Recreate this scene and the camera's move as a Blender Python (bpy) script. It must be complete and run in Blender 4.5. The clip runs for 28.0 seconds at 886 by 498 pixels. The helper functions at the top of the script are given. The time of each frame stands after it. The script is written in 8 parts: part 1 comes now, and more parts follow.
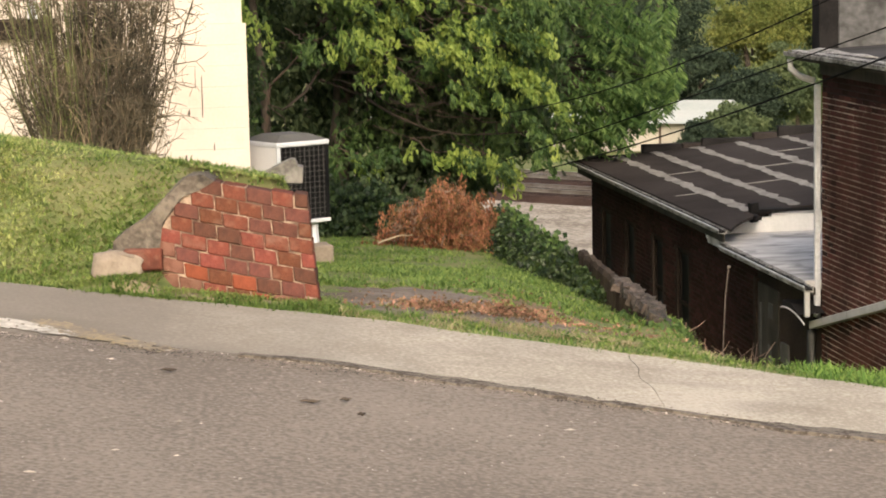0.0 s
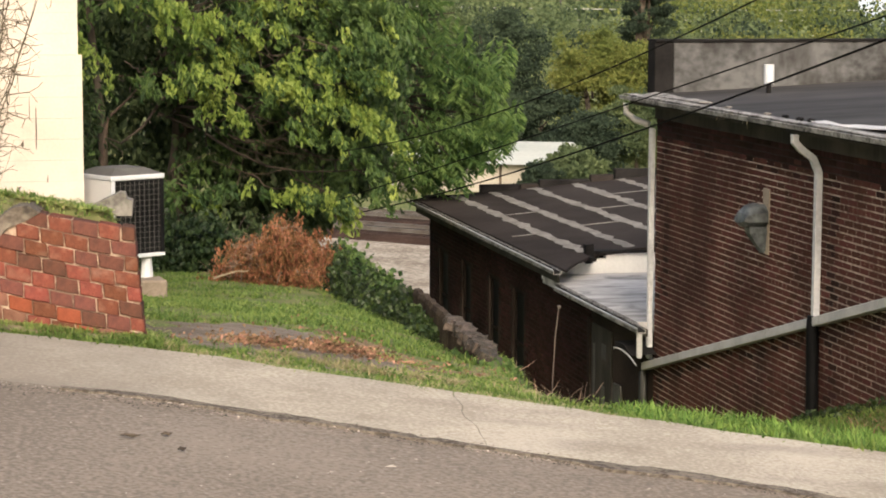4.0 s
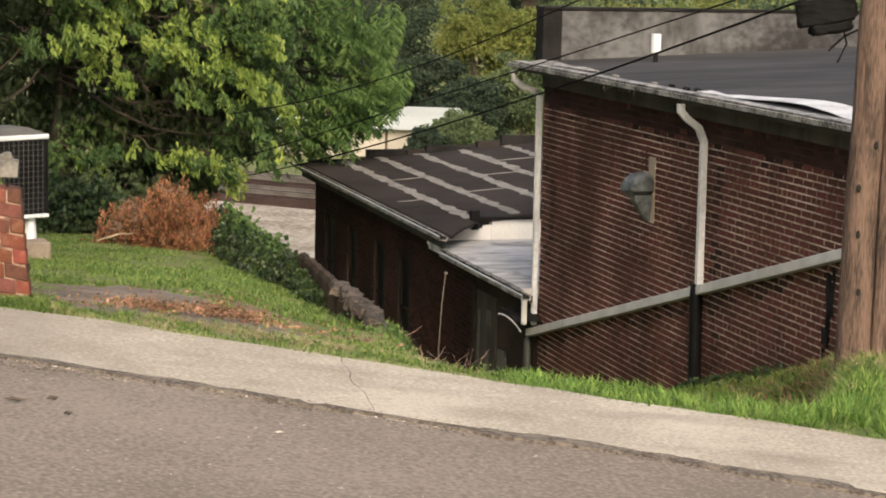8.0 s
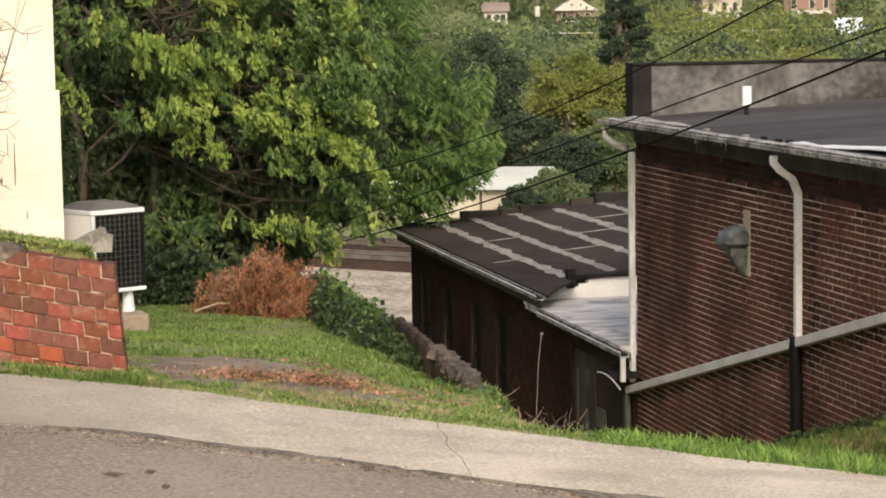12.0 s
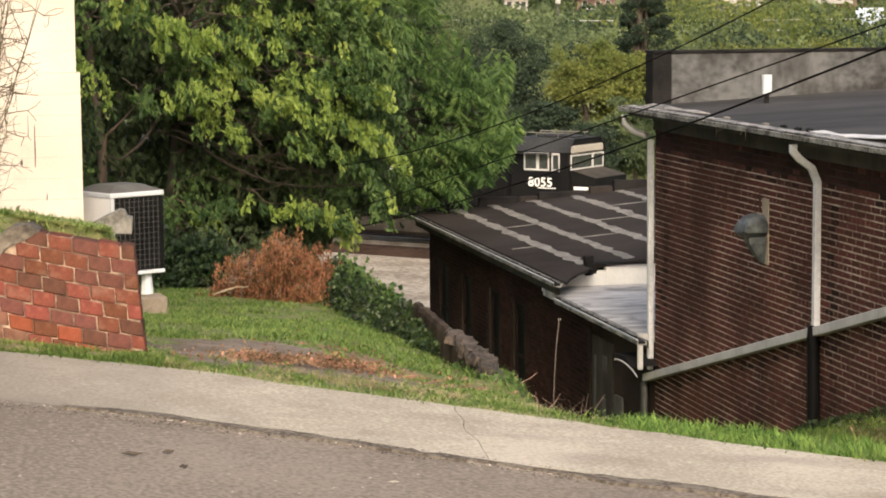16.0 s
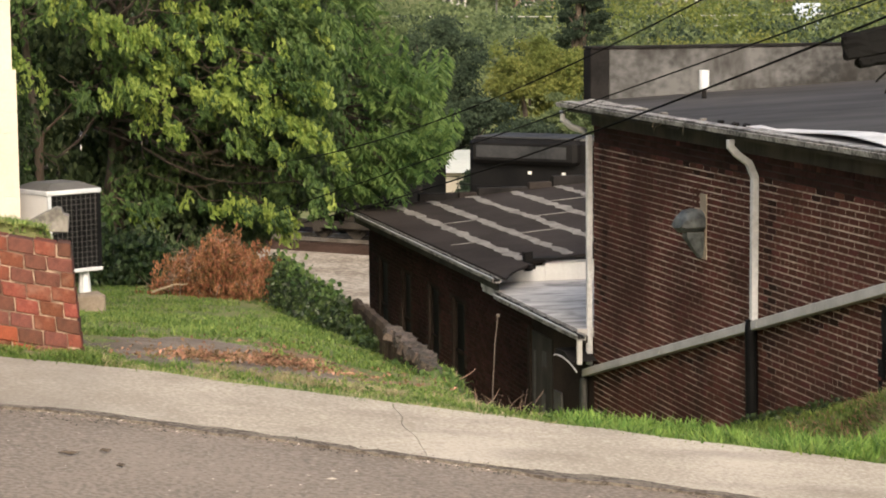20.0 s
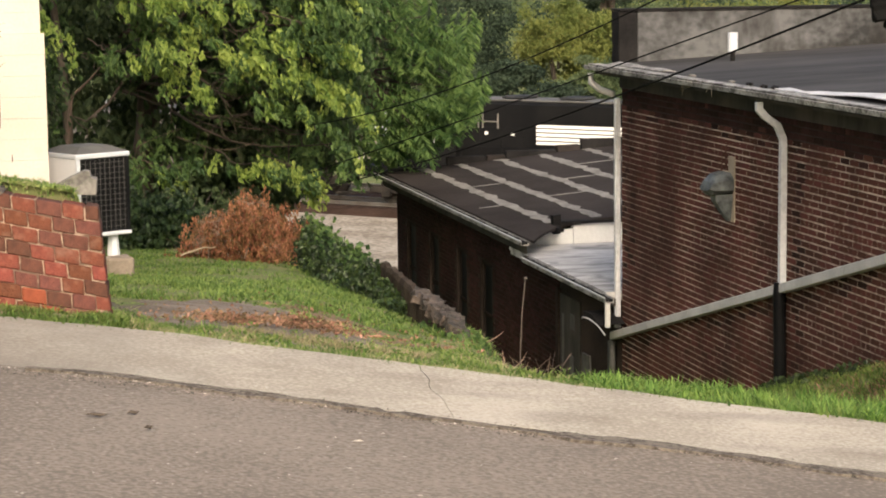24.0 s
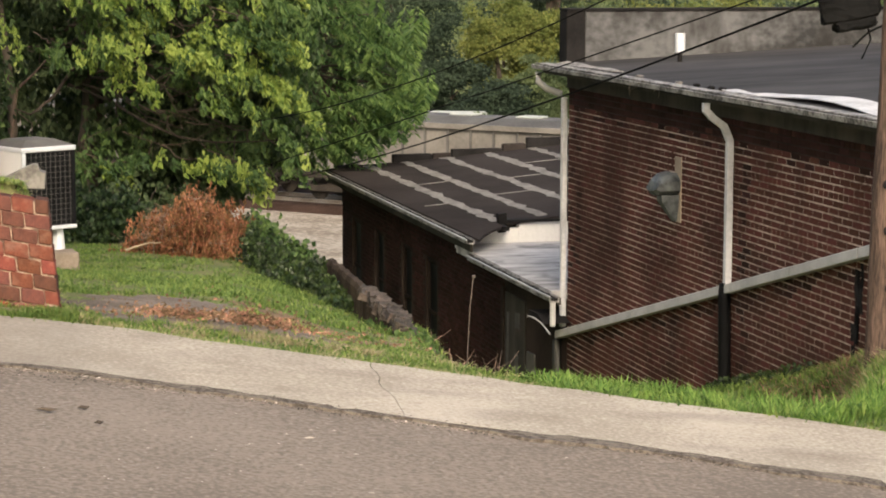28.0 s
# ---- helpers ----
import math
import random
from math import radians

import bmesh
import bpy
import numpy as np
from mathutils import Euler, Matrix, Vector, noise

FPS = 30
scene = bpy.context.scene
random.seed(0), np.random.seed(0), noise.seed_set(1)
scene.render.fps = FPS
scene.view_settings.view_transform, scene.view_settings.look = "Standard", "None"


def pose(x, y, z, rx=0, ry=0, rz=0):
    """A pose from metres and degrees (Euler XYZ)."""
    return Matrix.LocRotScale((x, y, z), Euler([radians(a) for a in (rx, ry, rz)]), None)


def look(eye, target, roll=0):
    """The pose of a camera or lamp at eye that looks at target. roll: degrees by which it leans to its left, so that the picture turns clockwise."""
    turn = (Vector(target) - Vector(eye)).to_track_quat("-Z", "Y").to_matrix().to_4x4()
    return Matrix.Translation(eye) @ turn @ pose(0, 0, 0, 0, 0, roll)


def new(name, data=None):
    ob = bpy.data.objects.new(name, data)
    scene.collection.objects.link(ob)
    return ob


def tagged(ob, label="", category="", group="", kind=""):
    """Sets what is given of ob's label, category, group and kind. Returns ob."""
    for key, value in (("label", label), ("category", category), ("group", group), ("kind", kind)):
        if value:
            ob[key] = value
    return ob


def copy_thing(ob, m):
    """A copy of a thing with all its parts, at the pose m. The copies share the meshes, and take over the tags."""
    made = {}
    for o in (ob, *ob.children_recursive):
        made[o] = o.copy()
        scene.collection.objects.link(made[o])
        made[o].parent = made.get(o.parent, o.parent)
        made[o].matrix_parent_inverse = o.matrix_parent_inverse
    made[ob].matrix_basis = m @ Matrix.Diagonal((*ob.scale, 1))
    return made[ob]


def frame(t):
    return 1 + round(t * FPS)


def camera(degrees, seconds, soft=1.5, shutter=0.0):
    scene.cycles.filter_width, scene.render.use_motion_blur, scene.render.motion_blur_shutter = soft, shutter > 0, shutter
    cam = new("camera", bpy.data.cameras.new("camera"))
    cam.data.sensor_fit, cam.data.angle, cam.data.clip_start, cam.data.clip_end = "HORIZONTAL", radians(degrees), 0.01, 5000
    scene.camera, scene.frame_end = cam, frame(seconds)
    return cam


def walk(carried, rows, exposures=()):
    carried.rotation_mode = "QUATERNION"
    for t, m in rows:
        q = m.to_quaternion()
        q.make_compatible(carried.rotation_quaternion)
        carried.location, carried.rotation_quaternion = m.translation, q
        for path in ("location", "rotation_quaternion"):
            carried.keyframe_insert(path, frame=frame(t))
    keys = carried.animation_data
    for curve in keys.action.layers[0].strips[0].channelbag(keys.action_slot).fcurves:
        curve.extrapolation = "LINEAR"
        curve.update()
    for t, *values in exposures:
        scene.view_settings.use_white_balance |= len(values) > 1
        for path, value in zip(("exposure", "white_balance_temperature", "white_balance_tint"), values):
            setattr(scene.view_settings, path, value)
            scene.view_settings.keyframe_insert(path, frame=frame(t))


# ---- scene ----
# The camera: hand-held on the far side of the street, zoomed in, panning a little.
cam = camera(22.73, 28.0, soft=1.9)
ROWS = [
    (0, -0.0560, 0.0126, 1.6934, 3.9744, -7.8412, 1.2197),
    (0.5, -0.0318, -0.0041, 1.6883, 4.0921, -7.6268, 0.5755),
    (1, -0.0209, 0.0069, 1.6895, 2.7969, -7.3865, 0.4058),
    (1.5, -0.0239, 0.0057, 1.6956, 1.8840, -7.6274, 0.3424),
    (2, -0.0292, 0.0315, 1.6977, 1.5673, -7.9067, 0.2256),
    (2.5, -0.0056, 0.0385, 1.6925, 1.3132, -8.2039, -0.0977),
    (3, 0.0059, 0.0071, 1.6938, 1.0075, -8.2002, -0.3001),
    (3.5, 0.0067, -0.0003, 1.6928, 0.0597, -7.4980, -0.0523),
    (4, 0.0020, -0.0000, 1.6880, -0.0150, -6.8825, -0.1759),
    (4.5, -0.0017, 0.0052, 1.6888, 0.7516, -7.1578, -0.3754),
    (6.5, -0.0081, -0.0063, 1.6996, 0.5358, -7.3352, -0.7024),
    (7, -0.0117, -0.0185, 1.7009, 0.2763, -7.0579, -0.6228),
    (7.5, -0.0156, 0.0054, 1.6994, -1.4987, -7.3885, -0.8004),
    (8, -0.0184, 0.0059, 1.6931, -2.9133, -7.7626, -1.1898),
    (8.5, -0.0264, 0.0018, 1.6975, -2.2133, -7.0445, -1.2523),
    (9, -0.0259, -0.0046, 1.6958, -1.9561, -6.8624, -0.9923),
    (9.5, -0.0253, -0.0051, 1.6991, -1.8623, -6.6521, -0.7435),
    (10, -0.0222, 0.0030, 1.6975, -1.4496, -6.8188, -0.5607),
    (10.5, -0.0112, 0.0078, 1.6950, -1.0474, -7.1526, -0.4655),
    (11, 0.0001, 0.0001, 1.7002, 0.0000, -6.6399, -0.0000),
    (11.5, 0.0025, 0.0116, 1.7015, 0.1444, -6.0878, 0.5833),
    (12, 0.0067, 0.0098, 1.7055, -0.6173, -6.2053, 0.9154),
    (12.5, 0.0124, 0.0020, 1.7033, -1.0497, -6.3243, 1.2580),
    (14.5, 0.0149, -0.0182, 1.6949, -0.7218, -5.8433, 0.4706),
    (15, 0.0093, -0.0230, 1.6982, -0.3638, -5.5864, 0.3851),
    (15.5, 0.0055, -0.0215, 1.6952, -0.1137, -5.9574, 0.3744),
    (16, 0.0028, -0.0051, 1.6951, -0.0901, -6.5443, 0.4343),
    (16.5, 0.0052, -0.0085, 1.6968, -0.2194, -6.6155, 0.4892),
    (17, 0.0073, -0.0024, 1.6977, -0.4911, -6.6595, 0.4889),
    (17.5, 0.0015, -0.0017, 1.6944, -0.6915, -6.7794, 0.3748),
    (18, 0.0015, -0.0105, 1.6910, -0.6462, -6.8377, 0.4065),
    (18.5, 0.0038, -0.0162, 1.6949, -0.8329, -7.1506, 0.5843),
    (19, 0.0063, -0.0091, 1.6950, -1.1237, -7.4977, 0.6784),
    (19.5, 0.0126, -0.0021, 1.6953, -1.6368, -7.3381, 0.6808),
    (20, 0.0134, -0.0010, 1.6957, -1.6722, -6.6586, 0.5369),
    (20.5, 0.0141, -0.0034, 1.6902, -1.3729, -6.6477, 0.5553),
    (22.5, 0.0199, -0.0011, 1.6934, -1.0643, -7.3331, 0.7128),
    (23, 0.0212, 0.0031, 1.6931, -1.1153, -7.6951, 0.7645),
    (23.5, 0.0168, -0.0057, 1.6936, -0.8429, -7.6264, 0.8298),
    (24, 0.0203, -0.0094, 1.6951, -0.9383, -7.6093, 0.6645),
    (24.5, 0.0095, 0.0012, 1.6910, -1.1028, -7.8878, 0.3295),
    (25, 0.0100, -0.0100, 1.6925, -1.1548, -7.7443, 0.1252),
    (25.5, 0.0074, -0.0068, 1.6927, -1.5370, -7.5699, -0.0537),
    (26, 0.0067, -0.0171, 1.6945, -1.9765, -7.5356, -0.0003),
    (26.5, 0.0051, -0.0149, 1.6932, -2.2211, -7.3476, 0.0679),
    (27, -0.0023, -0.0142, 1.6929, -2.1496, -7.0296, -0.0729),
    (27.5, -0.0082, -0.0121, 1.6945, -2.5733, -7.0986, -0.3811),
    (28, -0.0149, -0.0058, 1.6945, -2.3324, -7.6733, -0.0881)]
walk(cam, [(t, pose(x, y, z, 90 + pitch, roll, yaw)) for t, x, y, z, yaw, pitch, roll in ROWS], exposures=[(0.0, 0.85, 7000, 9), (28.0, 0.85, 7000, 9)])

# World, sun: a bright hazy afternoon, the sun behind the camera to the right.
SUN_AT = Vector((0.08, -0.82, 0.56)).normalized()
world = bpy.data.worlds.new("sky")
scene.world = world
world.use_nodes = True
wn = world.node_tree
sky = wn.nodes.new("ShaderNodeTexSky")
sky.sky_type, sky.sun_disc = "NISHITA", False
sky.sun_elevation = math.asin(SUN_AT.z)
sky.sun_rotation = math.atan2(SUN_AT.x, SUN_AT.y)
sky.air_density, sky.dust_density, sky.ozone_density = 1.0, 6.0, 1.0
wn.links.new(sky.outputs[0], wn.nodes["Background"].inputs[0])
wn.nodes["Background"].inputs[1].default_value = 0.15
sun = new("sun", bpy.data.lights.new("sun", "SUN"))
sun.data.energy, sun.data.angle, sun.data.color = 0.85, radians(12.0), (1.0, 0.965, 0.91)
sun.matrix_world = look(SUN_AT * 50, (0, 0, 0))


# ---- materials ----
def mat(name, c1, c2, big=1.0, fine=30.0, rough=0.8, bump=0.2, metal=0.0, spread=0.0, island=0.0, stretch=(1, 1, 1), contrast=0.35, fleck=None, leafy=0.0, depth=0.01, shine=0.5):
    """A surface with two colours mixed at a big and a fine scale, with relief; spread: brightness per object; island: per loose piece."""
    m = bpy.data.materials.new(name)
    m.use_nodes = True
    t = m.node_tree
    n, l = t.nodes, t.links
    b = n["Principled BSDF"]
    b.inputs["Specular IOR Level"].default_value = shine
    b.inputs["Roughness"].default_value, b.inputs["Metallic"].default_value = rough, metal
    co = n.new("ShaderNodeTexCoord")
    mp = n.new("ShaderNodeMapping")
    mp.inputs["Scale"].default_value = stretch
    l.new(co.outputs["Object"], mp.inputs["Vector"])

    def noise_at(scale, detail):
        q = n.new("ShaderNodeTexNoise")
        q.inputs["Scale"].default_value, q.inputs["Detail"].default_value = scale, detail
        l.new(mp.outputs[0], q.inputs["Vector"])
        return q

    n1, n2 = noise_at(big, 5), noise_at(fine, 3)
    add = n.new("ShaderNodeMath")
    add.operation = "MULTIPLY_ADD"
    add.inputs[1].default_value = contrast
    l.new(n2.outputs[0], add.inputs[0])
    l.new(n1.outputs[0], add.inputs[2])
    ramp = n.new("ShaderNodeMapRange")
    ramp.inputs[1].default_value, ramp.inputs[2].default_value = 0.32 + contrast / 2, 0.68 + contrast / 2
    l.new(add.outputs[0], ramp.inputs[0])
    mix = n.new("ShaderNodeMix")
    mix.data_type = "RGBA"
    mix.inputs[6].default_value, mix.inputs[7].default_value = (*c1, 1), (*c2, 1)
    l.new(ramp.outputs[0], mix.inputs[0])
    colour = mix.outputs[2]
    if fleck:
        fc, fs, fa = fleck
        v = n.new("ShaderNodeTexVoronoi")
        v.inputs["Scale"].default_value = fs
        l.new(mp.outputs[0], v.inputs["Vector"])
        fr = n.new("ShaderNodeMapRange")
        fr.inputs[1].default_value, fr.inputs[2].default_value, fr.inputs[3].default_value, fr.inputs[4].default_value = 0.08, 0.3, fa, 0.0
        l.new(v.outputs["Distance"], fr.inputs[0])
        m3 = n.new("ShaderNodeMix")
        m3.data_type = "RGBA"
        m3.inputs[7].default_value = (*fc, 1)
        l.new(colour, m3.inputs[6])
        l.new(fr.outputs[0], m3.inputs[0])
        colour = m3.outputs[2]
    for amount, node, out in ((spread, "ShaderNodeObjectInfo", "Random"), (island, "ShaderNodeNewGeometry", "Random Per Island")):
        if amount:
            r = n.new(node)
            hs = n.new("ShaderNodeHueSaturation")
            mr = n.new("ShaderNodeMapRange")
            mr.inputs[3].default_value, mr.inputs[4].default_value = 1 - amount, 1 + amount
            mh = n.new("ShaderNodeMapRange")
            mh.inputs[3].default_value, mh.inputs[4].default_value = 0.5 + amount * 0.04, 0.5 - amount * 0.05
            l.new(r.outputs[out], mr.inputs[0])
            l.new(r.outputs[out], mh.inputs[0])
            l.new(mr.outputs[0], hs.inputs["Value"])
            l.new(mh.outputs[0], hs.inputs["Hue"])
            l.new(colour, hs.inputs["Color"])
            colour = hs.outputs[0]
    l.new(colour, b.inputs["Base Color"])
    if bump:
        bp = n.new("ShaderNodeBump")
        bp.inputs["Strength"].default_value, bp.inputs["Distance"].default_value = bump, depth
        l.new(n2.outputs[0], bp.inputs["Height"])
        l.new(bp.outputs[0], b.inputs["Normal"])
    if leafy:
        tr = n.new("ShaderNodeBsdfTranslucent")
        ms = n.new("ShaderNodeMixShader")
        ms.inputs[0].default_value = leafy
        l.new(colour, tr.inputs[0])
        l.new(b.outputs[0], ms.inputs[1])
        l.new(tr.outputs[0], ms.inputs[2])
        l.new(ms.outputs[0], n["Material Output"].inputs[0])
    return m


M_ASPHALT = mat("asphalt", (0.160, 0.135, 0.112), (0.243, 0.206, 0.172), 0.9, 52, 0.95, 0.5, fleck=((0.39, 0.355, 0.31), 26, 0.34), depth=0.006, contrast=1.7, shine=0.15)
M_CONCRETE = mat("pavement_concrete", (0.304, 0.268, 0.220), (0.446, 0.404, 0.341), 1.7, 60, 0.92, 0.5, fleck=((0.54, 0.505, 0.435), 26, 0.45), depth=0.006, contrast=1.1, shine=0.2)


def dirt_over(m, colour, x_clean, x_dirty, amount):
    """Lays street dirt over one end of a surface, with a ragged fading edge."""
    t = m.node_tree
    n, l = t.nodes, t.links
    b = n["Principled BSDF"]
    old = b.inputs["Base Color"].links[0].from_socket
    co, sep, rag = n.new("ShaderNodeTexCoord"), n.new("ShaderNodeSeparateXYZ"), n.new("ShaderNodeTexNoise")
    rag.inputs["Scale"].default_value, rag.inputs["Detail"].default_value = 2.2, 6
    l.new(co.outputs["Object"], sep.inputs[0])
    l.new(co.outputs["Object"], rag.inputs["Vector"])
    add = n.new("ShaderNodeMath")
    add.operation = "MULTIPLY_ADD"
    add.inputs[1].default_value = 2.4
    l.new(rag.outputs[0], add.inputs[0])
    l.new(sep.outputs[0], add.inputs[2])
    mr = n.new("ShaderNodeMapRange")
    mr.inputs[1].default_value, mr.inputs[2].default_value, mr.inputs[3].default_value, mr.inputs[4].default_value = x_clean + 1.2, x_dirty + 1.2, 0.0, amount
    l.new(add.outputs[0], mr.inputs[0])
    mix = n.new("ShaderNodeMix")
    mix.data_type = "RGBA"
    mix.inputs[7].default_value = (*colour, 1)
    l.new(old, mix.inputs[6])
    l.new(mr.outputs[0], mix.inputs[0])
    l.new(mix.outputs[2], b.inputs["Base Color"])


def streak_over(m, colour, scale, lo, hi, amount):
    """Lays stains of their own shape over a wall: ragged, longer than wide where the scale says so."""
    t = m.node_tree
    n, l = t.nodes, t.links
    b = n["Principled BSDF"]
    old = b.inputs["Base Color"].links[0].from_socket
    geo, mp, tex = n.new("ShaderNodeNewGeometry"), n.new("ShaderNodeMapping"), n.new("ShaderNodeTexNoise")
    mp.inputs["Scale"].default_value = scale
    tex.inputs["Scale"].default_value, tex.inputs["Detail"].default_value = 1.0, 5
    l.new(geo.outputs["Position"], mp.inputs["Vector"])
    l.new(mp.outputs[0], tex.inputs["Vector"])
    mr = n.new("ShaderNodeMapRange")
    mr.inputs[1].default_value, mr.inputs[2].default_value, mr.inputs[3].default_value, mr.inputs[4].default_value = lo, hi, 0.0, amount
    l.new(tex.outputs[0], mr.inputs[0])
    mix = n.new("ShaderNodeMix")
    mix.data_type = "RGBA"
    mix.inputs[7].default_value = (*colour, 1)
    l.new(old, mix.inputs[6])
    l.new(mr.outputs[0], mix.inputs[0])
    l.new(mix.outputs[2], b.inputs["Base Color"])


dirt_over(M_CONCRETE, (0.185, 0.16, 0.134), -0.4, -1.9, 0.8)
streak_over(M_CONCRETE, (0.165, 0.14, 0.115), (1.5, 4.0, 1.0), 0.52, 0.72, 0.45)
M_BRICK_SMEARED = mat("cement_smeared_brick", (0.115, 0.046, 0.033), (0.215, 0.108, 0.078), 10, 50, 0.92, 0.7, spread=0.2, depth=0.008, shine=0.15, contrast=0.5)
M_STRIP = mat("dull_white_sheet_metal", (0.42, 0.42, 0.425), (0.66, 0.66, 0.665), 2.5, 20, 0.6, 0.1, contrast=0.6)
M_GREY_PAVING = mat("dirty_grey_paving", (0.165, 0.145, 0.128), (0.27, 0.24, 0.205), 1.4, 60, 0.92, 0.4, fleck=((0.36, 0.33, 0.29), 60, 0.5), depth=0.006, contrast=0.7, shine=0.2)
M_DIRT_EDGE = mat("gutter_dirt", (0.068, 0.056, 0.046), (0.18, 0.154, 0.127), 9, 50, 0.95, 0.8, contrast=1.4, shine=0.2)
M_SOIL = mat("lawn_soil", (0.105, 0.145, 0.045), (0.19, 0.185, 0.085), 1.8, 14, 0.95, 0.8, depth=0.03, contrast=0.6, shine=0.2)
M_DIRT = mat("bare_dirt", (0.125, 0.098, 0.078), (0.24, 0.20, 0.165), 2.2, 30, 0.95, 0.7, fleck=((0.32, 0.28, 0.235), 26, 0.6), contrast=1.0, depth=0.02, shine=0.2)
M_STRAW = mat("dry_thatch", (0.17, 0.13, 0.085), (0.32, 0.25, 0.16), 5, 40, 0.95, 0.6, contrast=0.8)
M_GRASS = mat("grass_blades", (0.10, 0.178, 0.040), (0.205, 0.280, 0.074), 2.0, 9, 0.6, 0.0, island=0.4, leafy=0.45, shine=0.25, contrast=0.5)
M_GRASS_LIGHT = mat("pale_grass_blades", (0.22, 0.315, 0.085), (0.45, 0.49, 0.19), 1.6, 9, 0.6, 0.0, island=0.3, leafy=0.42, shine=0.25, contrast=0.5)
M_GRASS_RANK = mat("rank_green_grass", (0.105, 0.215, 0.042), (0.235, 0.36, 0.085), 1.8, 9, 0.55, 0.0, island=0.4, leafy=0.45, shine=0.25, contrast=0.5)
M_GRASS_MID = mat("lawn_grass_blades", (0.115, 0.215, 0.052), (0.265, 0.345, 0.105), 1.6, 9, 0.6, 0.0, island=0.38, leafy=0.42, shine=0.25, contrast=0.5)
M_STONE_GREY = mat("pale_grey_stone", (0.10, 0.093, 0.083), (0.245, 0.23, 0.205), 9, 40, 0.95, 0.6, depth=0.01, contrast=0.5)
M_GRASS_DRY = mat("dry_grass_blades", (0.27, 0.23, 0.115), (0.38, 0.33, 0.18), 1, 8, 0.7, 0.0, island=0.3, leafy=0.25)
M_BRICK_OLD = mat("old_red_brick", (0.098, 0.035, 0.024), (0.182, 0.060, 0.038), 9, 60, 0.9, 0.8, spread=0.26, fleck=((0.27, 0.15, 0.11), 18, 0.22), depth=0.008, shine=0.2)
M_BRICK_BRIGHT = mat("orange_red_brick", (0.19, 0.050, 0.028), (0.27, 0.070, 0.040), 9, 70, 0.9, 0.6, spread=0.12, depth=0.008, shine=0.2)
M_BRICK_DARK = mat("sooty_brick", (0.062, 0.032, 0.026), (0.135, 0.055, 0.040), 8, 70, 0.9, 0.7, spread=0.22, fleck=((0.26, 0.16, 0.12), 14, 0.3), depth=0.008, shine=0.2)
M_MORTAR = mat("stained_mortar", (0.17, 0.115, 0.085), (0.46, 0.35, 0.265), 9, 60, 0.95, 0.6, contrast=0.6, shine=0.2)
streak_over(M_MORTAR, (0.095, 0.055, 0.042), (8, 8, 9), 0.46, 0.58, 0.8)
streak_over(M_BRICK_OLD, (0.25, 0.15, 0.115), (7, 7, 11), 0.56, 0.74, 0.5)
M_BRICK_WALL = mat("weathered_brick", (0.055, 0.023, 0.017), (0.128, 0.049, 0.035), 0.8, 40, 0.9, 0.4, spread=0.22, depth=0.005, shine=0.15)
M_BRICK_WALL_JOINED = mat("weathered_brick_far", (0.055, 0.023, 0.017), (0.128, 0.049, 0.035), 0.8, 40, 0.9, 0.4, island=0.22, depth=0.005, shine=0.15)
M_MORTAR_WALL = mat("wall_mortar", (0.16, 0.115, 0.092), (0.68, 0.56, 0.47), 1.5, 14, 0.95, 0.3, contrast=0.7, shine=0.15)
M_BRICK_SOOT_SHADE = mat("soot_and_shade_black_brick", (0.020, 0.0105, 0.0088), (0.050, 0.024, 0.019), 0.7, 30, 0.9, 0.4, island=0.35, shine=0.1)
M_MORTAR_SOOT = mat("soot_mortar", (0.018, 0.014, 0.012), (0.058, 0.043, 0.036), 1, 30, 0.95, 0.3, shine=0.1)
M_STONE = mat("lichened_stone", (0.050, 0.041, 0.033), (0.185, 0.155, 0.122), 5, 40, 0.95, 0.7, fleck=((0.28, 0.25, 0.20), 14, 0.3), depth=0.015, contrast=0.6)
M_STONE_TAN = mat("tan_fieldstone", (0.19, 0.15, 0.115), (0.29, 0.24, 0.19), 5, 40, 0.9, 0.6)
M_WALLSTONE = mat("dark_wall_stone", (0.03, 0.022, 0.017), (0.075, 0.056, 0.042), 3, 30, 0.95, 0.8, depth=0.02, shine=0.1)
M_WHITE_WALL = mat("cream_painted_block", (0.55, 0.478, 0.41), (0.66, 0.592, 0.525), 0.8, 40, 0.8, 0.25, fleck=((0.42, 0.33, 0.25), 3, 0.15), shine=0.3)
M_DARK_TRIM = mat("dark_window_trim", (0.014, 0.011, 0.009), (0.03, 0.022, 0.018), 3, 30, 0.8, 0.2, shine=0.1)
M_WHITE_PAINT = mat("white_enamel", (0.50, 0.53, 0.57), (0.64, 0.66, 0.69), 2, 40, 0.4, 0.05)
# Enamel of the side panel alone, lightened so that it looks lit.
M_AC_PANEL = mat("pale_grey_enamel_as_lit", (0.68, 0.68, 0.69), (0.76, 0.76, 0.77), 2, 40, 0.5, 0.05)
M_GUTTER = mat("stained_white_gutter", (0.060, 0.057, 0.053), (0.40, 0.385, 0.365), 5.0, 30, 0.7, 0.15, contrast=1.0)
M_SPOUT = mat("white_downspout", (0.48, 0.485, 0.50), (0.70, 0.705, 0.72), 1.6, 20, 0.5, 0.1, contrast=0.6)
M_GALV = mat("weathered_galvanised_metal", (0.40, 0.395, 0.385), (0.56, 0.55, 0.535), 2.5, 30, 0.6, 0.2)
M_BLACK_PIPE = mat("black_plastic_pipe", (0.004, 0.004, 0.0045), (0.009, 0.009, 0.0095), 3, 30, 0.6, 0.1, shine=0.12)
